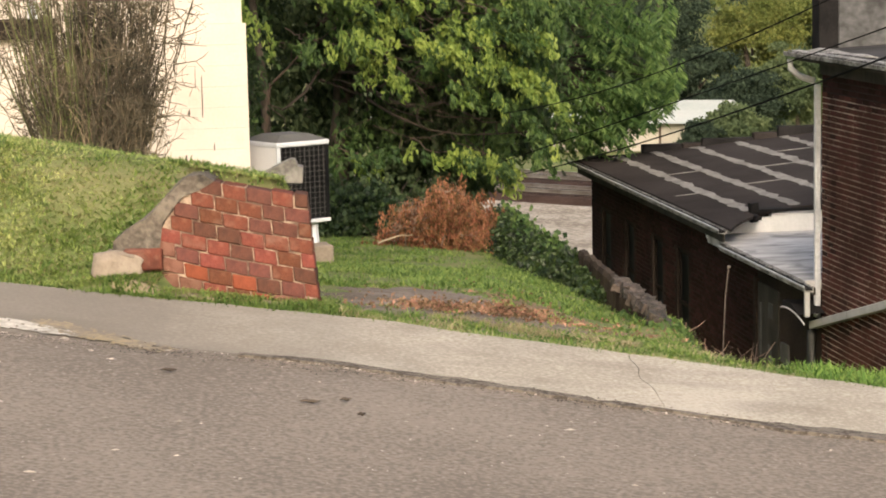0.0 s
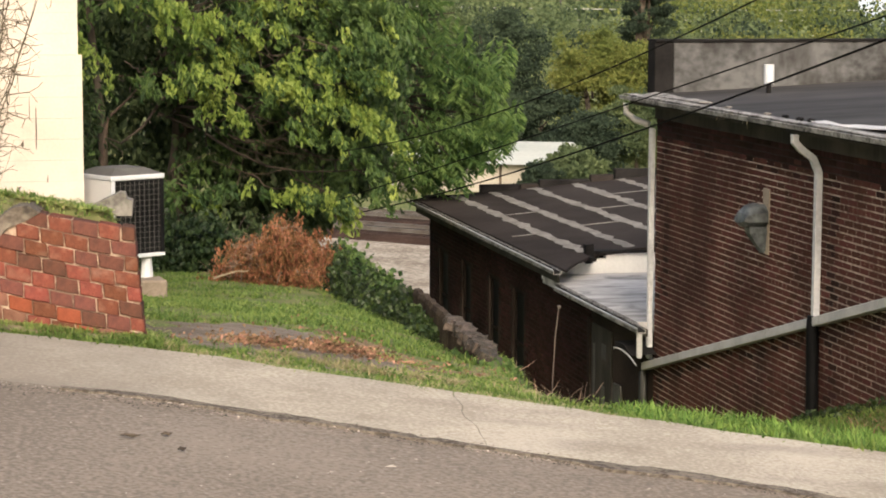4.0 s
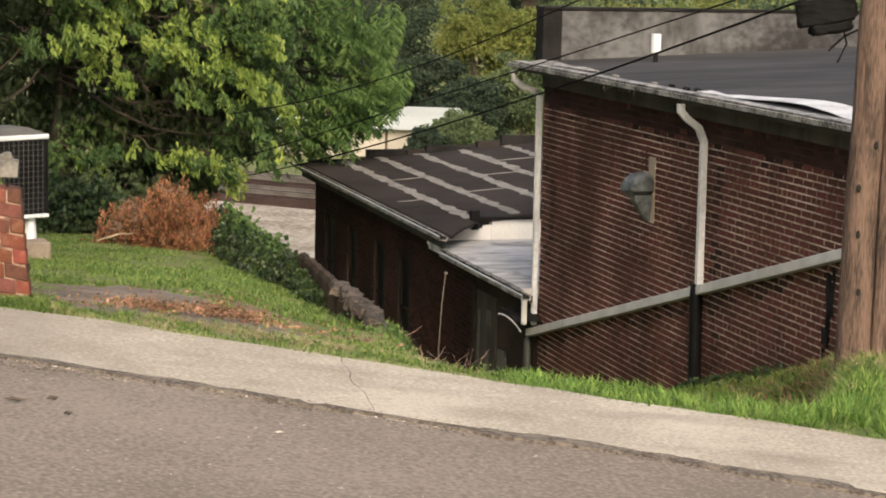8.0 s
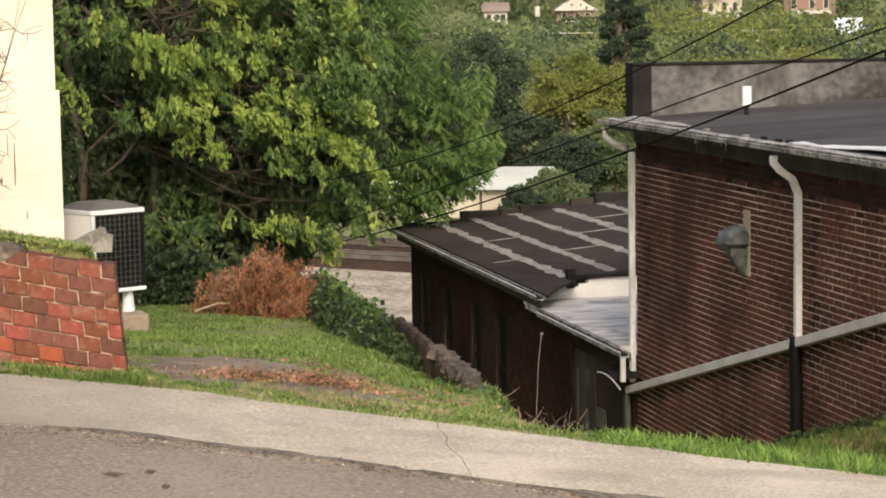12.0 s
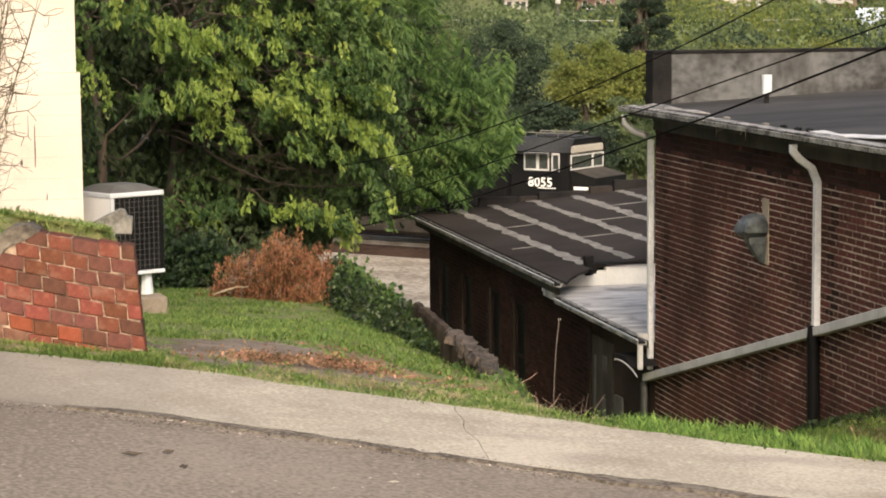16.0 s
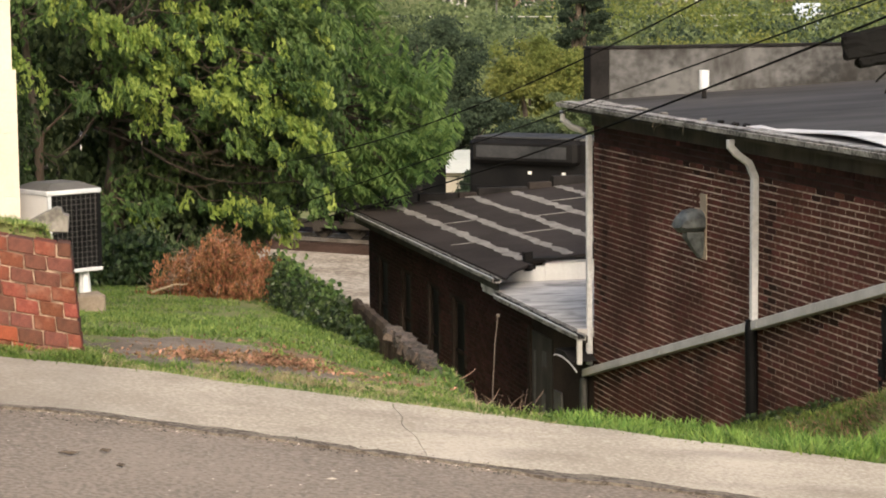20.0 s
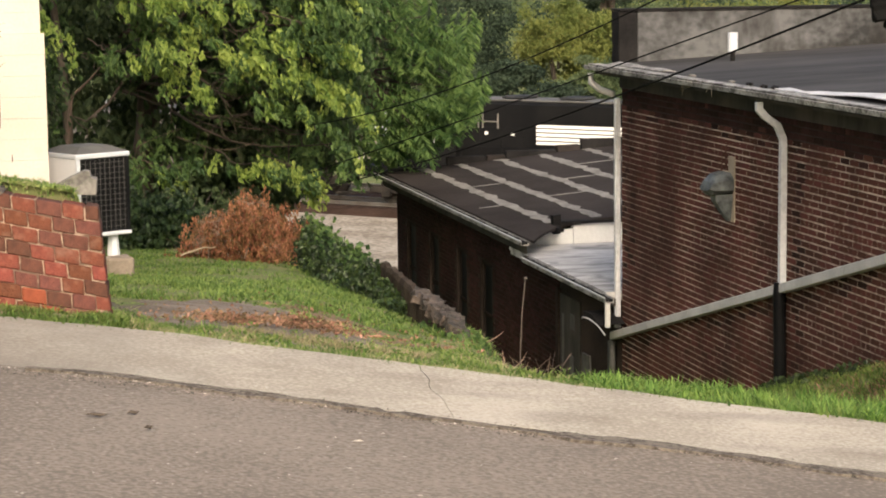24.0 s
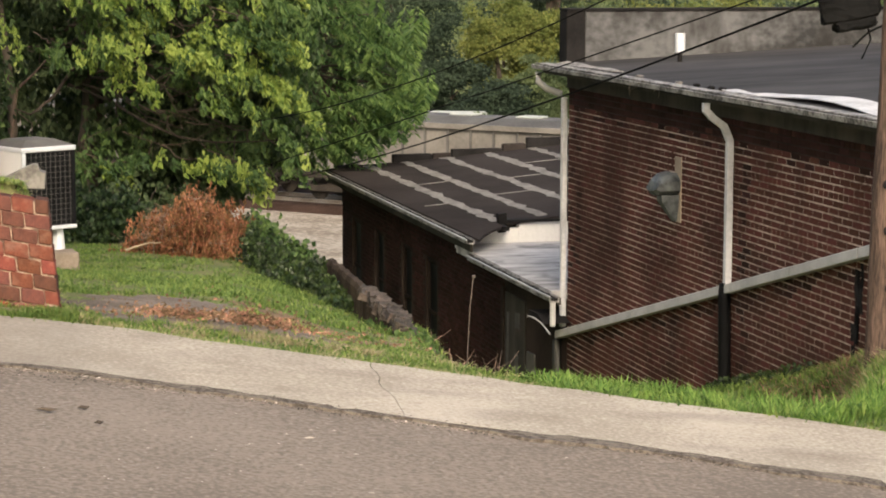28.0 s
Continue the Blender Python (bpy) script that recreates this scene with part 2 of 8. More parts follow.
M_TAR = mat("dark_roof_membrane", (0.027, 0.0225, 0.021), (0.050, 0.042, 0.039), 0.7, 25, 0.95, 0.3, shine=0.05)
M_TAR_GREY = mat("grey_roof_membrane", (0.029, 0.0275, 0.0280), (0.064, 0.061, 0.061), 1.1, 12, 0.85, 0.2, stretch=(1.4, 0.3, 1), shine=0.15)
M_SEAM = mat("roof_seam_coating", (0.15, 0.138, 0.125), (0.26, 0.245, 0.225), 3, 20, 0.85, 0.15, shine=0.2, contrast=0.6)
M_WHITE_ROOF = mat("white_roof_coating", (0.70, 0.70, 0.68), (0.84, 0.84, 0.82), 1.2, 20, 0.5, 0.2)
M_WET_ROOF = mat("wet_silver_roof", (0.25, 0.243, 0.236), (0.62, 0.605, 0.59), 1.9, 12, 0.75, 0.2, stretch=(2.5, 0.6, 1), shine=0.12)
M_PARAPET = mat("stained_render", (0.033, 0.033, 0.0335), (0.126, 0.127, 0.129), 0.8, 9, 0.95, 0.4, stretch=(1, 1, 1.3), contrast=0.55, shine=0.15)
M_BLACK_TAR = mat("black_tar", (0.01, 0.0095, 0.0095), (0.024, 0.022, 0.022), 2, 30, 0.9, 0.4, shine=0.1)
M_FRIEZE = mat("grimy_frieze_board", (0.017, 0.0145, 0.012), (0.060, 0.052, 0.043), 1.6, 14, 0.85, 0.3, stretch=(1.5, 1.5, 0.4))
M_DARK_GLASS = mat("dark_window_glass", (0.006, 0.0065, 0.007), (0.012, 0.012, 0.013), 2, 10, 0.5, 0.0, shine=0.05)
M_GREEN_METAL = mat("grey_green_sheet_metal", (0.035, 0.041, 0.043), (0.15, 0.165, 0.17), 9, 30, 0.5, 0.2, metal=0.1, contrast=0.3)
M_BEIGE = mat("beige_backplate", (0.30, 0.24, 0.18), (0.42, 0.35, 0.27), 5, 30, 0.8, 0.2)
# Wood tone darkened throughout for the shade on the pole's lower part.
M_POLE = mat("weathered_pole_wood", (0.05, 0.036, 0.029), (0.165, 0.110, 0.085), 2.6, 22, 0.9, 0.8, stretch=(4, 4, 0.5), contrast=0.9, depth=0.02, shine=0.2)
M_CUT_WOOD = mat("fresh_cut_wood", (0.30, 0.23, 0.155), (0.42, 0.33, 0.23), 6, 50, 0.8, 0.2)
M_CABLE = mat("black_cable", (0.006, 0.006, 0.006), (0.011, 0.011, 0.011), 3, 30, 0.9, 0.0, shine=0.06)
M_RUST_ROD = mat("rusty_rod", (0.06, 0.045, 0.037), (0.12, 0.094, 0.078), 6, 40, 0.7, 0.2)
M_BARK = mat("dark_bark", (0.045, 0.034, 0.026), (0.10, 0.078, 0.06), 3, 20, 0.9, 0.6, stretch=(1, 1, 0.3))
M_TWIG = mat("dry_twigs", (0.17, 0.115, 0.08), (0.30, 0.215, 0.16), 3, 20, 0.9, 0.3, island=0.4)
M_LIMB = mat("red_brown_limb", (0.06, 0.042, 0.032), (0.13, 0.09, 0.068), 3, 20, 0.9, 0.4)
M_LITTER = mat("brown_leaf_litter", (0.12, 0.078, 0.048), (0.25, 0.18, 0.115), 3, 26, 0.95, 0.7, fleck=((0.34, 0.22, 0.13), 22, 0.6), contrast=1.0, depth=0.02, shine=0.2)
M_SHRUB = mat("dead_shrub_stems", (0.050, 0.042, 0.027), (0.152, 0.124, 0.080), 3, 20, 0.9, 0.3, island=0.5)
M_TWIG_GREEN = mat("green_stems", (0.08, 0.10, 0.03), (0.16, 0.18, 0.07), 3, 20, 0.8, 0.2, island=0.4)
# One leaf colour in three tones, with sunlight and shade painted in.
M_LEAF_BRIGHT = mat("leaves_painted_sunlit", (0.155, 0.245, 0.050), (0.295, 0.38, 0.093), 0.9, 5, 0.55, 0.0, island=0.34, leafy=0.45, shine=0.3)
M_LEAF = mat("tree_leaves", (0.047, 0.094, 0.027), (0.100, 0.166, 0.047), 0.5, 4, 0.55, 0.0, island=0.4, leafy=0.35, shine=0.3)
M_LEAF_DARK = mat("leaves_painted_shaded", (0.041, 0.064, 0.028), (0.078, 0.112, 0.049), 0.4, 4, 0.6, 0.0, island=0.4, leafy=0.4, shine=0.2)
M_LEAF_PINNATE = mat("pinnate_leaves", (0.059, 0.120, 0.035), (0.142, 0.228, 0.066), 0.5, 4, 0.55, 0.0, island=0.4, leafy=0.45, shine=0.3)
M_IVY = mat("ivy_leaves", (0.012, 0.024, 0.007), (0.042, 0.074, 0.020), 2.4, 8, 0.45, 0.0, island=0.6, leafy=0.2, shine=0.35)
# Darker ivy copy, shade painted in, for the bank behind the lawn.
M_IVY_DARK = mat("ivy_leaves_painted_shaded", (0.014, 0.03, 0.01), (0.04, 0.07, 0.022), 0.8, 5, 0.5, 0.0, island=0.5, leafy=0.2, shine=0.3)
M_LEAF_DEAD = mat("dead_brown_leaves", (0.15, 0.070, 0.034), (0.37, 0.195, 0.098), 6.0, 14, 0.85, 0.0, island=0.5, leafy=0.35, shine=0.2)
M_LEAF_FALLEN = mat("fallen_leaves", (0.11, 0.060, 0.034), (0.36, 0.235, 0.14), 3, 12, 0.85, 0.0, island=0.6, shine=0.2)
# Far foliage: haze put into the colours, paler and duller than near leaves.
M_FAR_LEAF = mat("far_leaves", (0.058, 0.090, 0.048), (0.185, 0.228, 0.102), 0.055, 0.5, 0.7, 0.0, island=0.22, leafy=0.4, shine=0.2, contrast=0.5)
M_FAR_LEAF_DARK = mat("far_dark_leaves", (0.028, 0.045, 0.031), (0.058, 0.084, 0.049), 0.12, 0.8, 0.7, 0.0, island=0.2, leafy=0.35, shine=0.2)
M_FAR_LEAF_GOLD = mat("far_yellowing_leaves", (0.100, 0.140, 0.036), (0.225, 0.240, 0.070), 0.15, 0.8, 0.7, 0.0, island=0.2, leafy=0.4, shine=0.2)
M_GRAVEL = mat("pale_gravel", (0.20, 0.168, 0.134), (0.40, 0.352, 0.29), 0.6, 5, 0.95, 0.8, fleck=((0.12, 0.098, 0.08), 4.5, 0.7), depth=0.08, contrast=1.3, shine=0.2)
M_BALLAST = mat("rusty_ballast", (0.026, 0.015, 0.011), (0.064, 0.039, 0.030), 0.5, 6, 0.95, 0.6, fleck=((0.12, 0.09, 0.075), 6, 0.35), depth=0.05, shine=0.1)
M_RAIL = mat("worn_rail_steel", (0.25, 0.21, 0.18), (0.42, 0.38, 0.34), 1, 10, 0.35, 0.1, metal=0.8)
M_TIE = mat("creosoted_tie", (0.03, 0.021, 0.017), (0.065, 0.047, 0.038), 2, 20, 0.9, 0.3, shine=0.1)
M_LOCO = mat("black_locomotive_paint", (0.0045, 0.0045, 0.005), (0.010, 0.0095, 0.0095), 0.8, 12, 0.65, 0.1, shine=0.12)
M_LOCO_ROOF = mat("dusty_locomotive_roof", (0.020, 0.021, 0.023), (0.045, 0.046, 0.048), 0.8, 10, 0.8, 0.2, shine=0.12)
M_LOCO_UNDER = mat("road_grime", (0.016, 0.0135, 0.0115), (0.046, 0.039, 0.032), 1.5, 14, 0.85, 0.3, shine=0.2)
M_LOCO_DUST = mat("dusty_brown_paint", (0.045, 0.040, 0.034), (0.085, 0.074, 0.062), 1.2, 12, 0.85, 0.2, shine=0.12)
M_TRAIN_WHITE = mat("white_lettering", (0.80, 0.79, 0.75), (0.9, 0.89, 0.86), 2, 20, 0.6, 0.0)
M_TRAIN_GLASS = mat("cab_glass", (0.03, 0.035, 0.035), (0.05, 0.055, 0.055), 2, 10, 0.08, 0.0)
M_HOPPER = mat("grey_hopper_paint", (0.115, 0.106, 0.094), (0.195, 0.182, 0.163), 0.7, 8, 0.7, 0.2)
M_HOPPER_RIB = mat("grimy_hopper_grey", (0.06, 0.058, 0.055), (0.125, 0.12, 0.112), 0.7, 8, 0.8, 0.2)
M_CREAM = mat("cream_metal_siding", (0.31, 0.285, 0.24), (0.40, 0.37, 0.315), 0.3, 5, 0.8, 0.1)
M_PALE_ROOF = mat("pale_metal_roof", (0.33, 0.355, 0.33), (0.46, 0.48, 0.445), 0.3, 5, 0.7, 0.1)
M_FAR_WHITE = mat("far_white_siding", (0.36, 0.345, 0.325), (0.46, 0.445, 0.42), 0.3, 5, 0.8, 0.1)
M_FAR_BRICK = mat("far_brick", (0.15, 0.092, 0.078), (0.23, 0.15, 0.125), 0.3, 5, 0.8, 0.1)
M_FAR_ROOF = mat("far_shingle_roof", (0.15, 0.118, 0.105), (0.24, 0.195, 0.175), 0.3, 5, 0.9, 0.1)
M_BILL = mat("pale_blue_hoarding", (0.35, 0.45, 0.60), (0.62, 0.68, 0.74), 0.12, 2, 0.6, 0.0)
M_YELLOW_LINE = mat("worn_yellow_paint", (0.20, 0.165, 0.125), (0.34, 0.265, 0.155), 5, 34, 0.9, 0.3, contrast=0.9)
M_WHITE_LINE = mat("worn_white_paint", (0.30, 0.27, 0.23), (0.56, 0.52, 0.46), 5, 34, 0.9, 0.3, contrast=0.9)


for m_wall in (M_BRICK_WALL, M_BRICK_WALL_JOINED, M_MORTAR_WALL):
    streak_over(m_wall, (0.022, 0.013, 0.0105), (1.6, 1.6, 0.34), 0.50, 0.72, 0.55)
    streak_over(m_wall, (0.030, 0.015, 0.012), (0.42, 0.42, 0.6), 0.50, 0.66, 0.6)
streak_over(M_WET_ROOF, (0.13, 0.128, 0.128), (2.2, 1.4, 1.0), 0.60, 0.70, 0.6)
streak_over(M_PARAPET, (0.026, 0.024, 0.023), (1.8, 1.8, 0.9), 0.52, 0.64, 0.75)
streak_over(M_TAR_GREY, (0.082, 0.078, 0.074), (0.8, 2.6, 1.0), 0.52, 0.72, 0.55)
streak_over(M_FRIEZE, (0.085, 0.066, 0.052), (1.1, 1.1, 2.0), 0.54, 0.70, 0.6)

# ---- building helpers ----
def part(name, bm, material, parent=None, label="", smooth=False):
    me = bpy.data.meshes.new(name)
    bm.to_mesh(me)
    bm.free()
    return part_mesh(name, me, material, parent, label, smooth)


def part_mesh(name, me, material, parent=None, label="", smooth=False):
    if material is not None and not me.materials:
        me.materials.append(material)
    if smooth:
        me.polygons.foreach_set("use_smooth", [True] * len(me.polygons))
    ob = new(name, me)
    if parent is not None:
        ob.parent = parent
    if label:
        tagged(ob, label)
    return ob


def thing(name, m, label, category, group="", kind=""):
    """An Empty at the pose m, to carry the parts of one thing."""
    ob = new(name)
    ob.matrix_basis = m
    return tagged(ob, label, category, group, kind)


def box(bm, x0, x1, y0, y1, z0, z1, bevel=0.0, m=None):
    r = bmesh.ops.create_cube(bm, size=1.0, matrix=Matrix.LocRotScale(((x0 + x1) / 2, (y0 + y1) / 2, (z0 + z1) / 2), None, (x1 - x0, y1 - y0, z1 - z0)))
    if m is not None:
        bmesh.ops.transform(bm, matrix=m, verts=r["verts"])
    if bevel:
        edges = {e for v in r["verts"] for e in v.link_edges}
        bmesh.ops.bevel(bm, geom=list(edges), offset=bevel, segments=1, affect="EDGES")
    return bm


def boxes(*rows, bevel=0.0):
    bm = bmesh.new()
    for r in rows:
        box(bm, *r, bevel=bevel)
    return bm


def tube(bm, pts, radii, n=6, cap=True, twist=0.0):
    """A round bar along pts; radii: one number or one for each point."""
    pts = [Vector(p) for p in pts]
    if not isinstance(radii, (list, tuple)):
        radii = [radii] * len(pts)
    rings = []
    for i, p in enumerate(pts):
        d = (pts[min(i + 1, len(pts) - 1)] - pts[max(i - 1, 0)]).normalized()
        side = d.cross(Vector((0, 0, 1)) if abs(d.z) < 0.9 else Vector((1, 0, 0))).normalized()
        up = side.cross(d)
        rings.append([bm.verts.new(p + (side * math.cos(k * 2 * math.pi / n + twist) + up * math.sin(k * 2 * math.pi / n + twist)) * radii[i]) for k in range(n)])
    for a, b in zip(rings, rings[1:]):
        for k in range(n):
            bm.faces.new((a[k], a[(k + 1) % n], b[(k + 1) % n], b[k]))
    if cap and n > 2:
        bm.faces.new(rings[0][::-1])
        bm.faces.new(rings[-1])
    return bm


def prism(bm, outline, y0, y1):
    """An outline in x and z, drawn out from y0 to y1."""
    a = [bm.verts.new((x, y0, z)) for x, z in outline]
    b = [bm.verts.new((x, y1, z)) for x, z in outline]
    k = len(outline)
    for i in range(k):
        bm.faces.new((a[i], a[(i + 1) % k], b[(i + 1) % k], b[i]))
    bm.faces.new(a[::-1])
    bm.faces.new(b)
    bmesh.ops.recalc_face_normals(bm, faces=bm.faces)
    return bm


def rough_up(bm, amount, scale, cuts=0, seed=0.0):
    if cuts:
        bmesh.ops.subdivide_edges(bm, edges=list(bm.edges), cuts=cuts, use_grid_fill=True)
    for v in bm.verts:
        v.co += noise.noise_vector(v.co * scale + Vector((seed, seed * 2, -seed))) * amount
    return bm


def mesh_arrays(name, verts, faces, material, parent=None, label="", smooth=False):
    """A mesh from number arrays; faces: rows of equal length."""
    me = bpy.data.meshes.new(name)
    verts, faces = np.asarray(verts, dtype=np.float32), np.asarray(faces, dtype=np.int32)
    k = faces.shape[1]
    me.vertices.add(len(verts))
    me.vertices.foreach_set("co", verts.ravel())
    me.loops.add(faces.size)
    me.loops.foreach_set("vertex_index", faces.ravel())
    me.polygons.add(len(faces))
    me.polygons.foreach_set("loop_start", np.arange(len(faces), dtype=np.int32) * k)
    me.update(calc_edges=True)
    me.validate()
    me.polygons.foreach_set("use_smooth", [smooth] * len(me.polygons))
    return part_mesh(name, me, material, parent, label, smooth)


def unit(v):
    return v / np.maximum(np.linalg.norm(v, axis=1, keepdims=True), 1e-9)


def leaves(name, centres, along, size, width, material, parent=None, label="", rng=None, fold=0.25, ovate=False):
    """Folded pointed leaves: centres (N, 3), the way each points, its length, its width as a share of the length."""
    rng = rng or np.random.default_rng(1)
    n = len(centres)
    d = unit(along)
    side = unit(np.cross(d, unit(rng.normal(size=(n, 3)))))
    up = np.cross(side, d)
    s = np.broadcast_to(np.asarray(size, dtype=float), (n,))[:, None]
    if ovate:
        # blunt base, widest below the middle, tip bent down
        rows = ((0, -0.5, 0), (1, -0.22, 0.5), (0.72, 0.16, 0.4), (0, 0.5, -0.35), (-0.72, 0.16, 0.4), (-1, -0.22, 0.5))
        v = np.stack([centres + side * s * width * 0.5 * a + d * s * b + up * s * fold * c for a, b, c in rows], 1)
        i = np.arange(n)[:, None] * 6
        f = np.concatenate([i + [0, 1, 2, 3], i + [0, 3, 4, 5]], axis=0)
        return mesh_arrays(name, v.reshape(-1, 3), f, material, parent, label)
    v = np.empty((n, 4, 3))
    v[:, 0] = centres - d * s * 0.5
    v[:, 1] = centres + side * s * width * 0.5 - d * s * 0.08 + up * s * fold * 0.5
    v[:, 2] = centres + d * s * 0.5
    v[:, 3] = centres - side * s * width * 0.5 - d * s * 0.08 + up * s * fold * 0.5
    i = np.arange(n)[:, None] * 4
    f = np.concatenate([i + [0, 1, 2], i + [0, 2, 3]], axis=0)
    return mesh_arrays(name, v.reshape(-1, 3), f, material, parent, label)


def branch(bm, rng, a, b, r0, r1, bend=0.2, n=6, sides=6):
    a, b = Vector(a), Vector(b)
    off = Vector(rng.normal(0, bend, 3))
    pts = []
    for i in range(n + 1):
        t = i / n
        pts.append(a.lerp(b, t) + off * math.sin(math.pi * t) + Vector(rng.normal(0, bend * 0.15, 3)) * (0 < i < n))
    tube(bm, pts, [r0 + (r1 - r0) * i / n for i in range(n + 1)], sides)
    return pts


def smoothstep(a, b, x):
    t = np.clip((x - a) / (b - a), 0, 1)
    return t * t * (3 - 2 * t)


# ---- the ground ----
# The street falls to the right; the plot falls away from it to the railway; the lawn of the cream house is a mound held by a brick wall.
BX, BY = 2.56, 26.2                       # the corner of the brick building
AX, AY, CX, CY = 0.2135, -0.977, 0.977, 0.2135   # along its wall towards the street; into the building
B_TURN = math.degrees(math.atan2(AY, AX))
RAIL_Z = -8.4


def kerb_y(x):
    x = np.asarray(x, dtype=float)
    return np.where(x < -1.0, 9.10 - 0.07 * (x + 1.0), 8.87 - 0.23 * x)


def road_z(x):
    return -6.0 * np.tanh(np.asarray(x, dtype=float) / 60.0)


def ground_z(x, y):
    x, y = np.asarray(x, dtype=float), np.asarray(y, dtype=float)
    d = np.maximum(y - kerb_y(x), 0)
    z = road_z(x) * np.exp(-d / 14) - 0.125 * np.minimum(d, 24)
    # the bank behind the pavement
    r = x / np.maximum(y, 1)
    z = z - np.clip(d - 1.0, 0, 5) * (0.035 * smoothstep(-0.06, 0.0, r) + 0.155 * smoothstep(0.028, 0.07, r)) * (1 - smoothstep(0.20, 0.25, r))
    # the passage beside the buildings
    s = (x - BX) * AX + (y - BY) * AY
    w = -((x - BX) * CX + (y - BY) * CY)
    foot = np.where(s > 0, -3.95 + 0.265 * s, -3.95 + 0.12 * s)
    brink = 3.55 + 0.1 * np.clip(s - 3.5, 0, 8)
    t = smoothstep(0.0, 1.0, (brink - w) / (1.0 + 0.9 * smoothstep(4.0, 1.0, s))) * smoothstep(12.6, 10.4, s)
    goal = np.minimum(foot, z) + (foot - np.minimum(foot, z)) * smoothstep(3.2, 5.2, s) * smoothstep(1.5, 0.2, w)
    z = np.where(t > 0, z + (goal - z) * t, z)
    # down to the tracks, level there, then the far hillside
    low = smoothstep(33, 78, y)
    z = z * (1 - low) + (RAIL_Z - 0.45) * low
    far = np.clip(y - 118, 0, None)
    z = z + far * 0.033 + 6 * smoothstep(300, 700, y)
    z = z + 0.24 * smoothstep(22, 31, y) * smoothstep(-0.8, -1.7, x) * smoothstep(40, 34, y)
    # the mound
    side = -1.36 - 0.16 * (y - 9.75)
    top = 0.425 - 0.165 * np.clip(x, -3.4, 0) - 0.135 * (y - 9.8)
    front = smoothstep(0.05, 1.5, y - kerb_y(x) + np.where(x > -2.0, 1.4, 0.0))
    inside = smoothstep(0.02, -0.12, x - side) * smoothstep(9.66, 9.76, y + np.where(x < -2.0, 1, 0)) * smoothstep(24, 17, y)
    z = np.where(inside > 0, z + np.maximum(top - z, 0) * front * inside, z)
    z = z + 0.062 * np.exp(-((y - 9.42) / 0.2) ** 2) * smoothstep(-2.5, -2.1, x) * smoothstep(-0.9, -1.3, x) * (y > kerb_y(x))
    z = z - 0.05 * (y < kerb_y(x) - 0.02)
    return z


def axis(lo, hi, dense_lo, dense_hi, step, grow=1.16):
    out = list(np.arange(dense_lo, dense_hi + 1e-6, step))
    g, p = step, out[-1]
    while p < hi:
        g *= grow
        p += g
        out.append(p)
    g, p, pre = step, out[0], []
    while p > lo:
        g *= grow
        p -= g
        pre.append(p)
    return np.array(pre[::-1] + out)


gx, gy = axis(-1500, 1500, -6.0, 6.0, 0.1), axis(-600, 2600, 8.4, 24.0, 0.1, 1.1)
GX, GY = np.meshgrid(gx, gy)
GZ = ground_z(GX, GY)
lump = np.array([noise.noise((float(a) * 0.9, float(b) * 0.9, 0.0)) for a, b in zip(GX.ravel(), GY.ravel())]).reshape(GX.shape)
GZ = GZ + 0.03 * lump * smoothstep(0.1, 0.8, GY - kerb_y(GX))
gi = np.arange(GX.size).reshape(GX.shape)
quads = np.stack([gi[:-1, :-1], gi[:-1, 1:], gi[1:, 1:], gi[1:, :-1]], axis=-1).reshape(-1, 4)
ground = tagged(mesh_arrays("ground", np.stack([GX, GY, GZ], -1).reshape(-1, 3), quads, M_SOIL, smooth=True), "sloping grassy ground falling from the street to the railway", "ground", kind="structure")


def ribbon(name, lo, hi, z_add, material, label, category, x0=-60.0, x1=60.0, step=0.25, thick=0.0, cross=6, wobble=0.0, rough=0.0, kind="structure"):
    """A strip along the street between the lines y = lo(x) and y = hi(x), as a slab."""
    xs = np.arange(x0, x1 + 1e-6, step)
    v, f = [], []
    for i, x in enumerate(xs):
        a, b = float(lo(x)), float(hi(x))
        a += wobble * noise.noise((x * 2.1, 1.0, 0)) + wobble * 0.5 * noise.noise((x * 9, 2.0, 0))
        for k in range(cross + 1):
            y = a + (b - a) * k / cross
            v.append((x, y, float(road_z(x)) + z_add + rough * noise.noise((x * 1.7, y * 1.7, 3.0))))
        v.append((x, b, float(road_z(x)) + z_add - thick - 0.05))
        v.append((x, a, float(road_z(x)) + z_add - thick - 0.05))
    w = cross + 3
    for i in range(len(xs) - 1):
        for k in range(w):
            f.append((i * w + k, (i + 1) * w + k, (i + 1) * w + (k + 1) % w, i * w + (k + 1) % w))
    return tagged(mesh_arrays(name, v, f, material, smooth=False), label, category, kind=kind)


def edge_y(x):
    return kerb_y(x) - 0.84


ribbon("road", lambda x: -14.0, lambda x: float(edge_y(x)) + 0.03, 0.0, M_ASPHALT, "worn grey asphalt street strewn with pale grit", "road", cross=40, step=0.5, rough=0.012)
ribbon("gutter_dirt", lambda x: float(edge_y(x)) - 0.04 - 0.03 * float(smoothstep(-0.4, 1.6, x)), lambda x: float(edge_y(x)) + 0.025 + 0.03 * noise.noise((x * 3.0, 6.0, 0)) + 0.02 * noise.noise((x * 11.0, 7.0, 0)), 0.011, M_DIRT_EDGE, "dark dirt along the pavement edge", "dirt", x0=-1.45, x1=20, step=0.03, cross=2, wobble=0.07, rough=0.010)


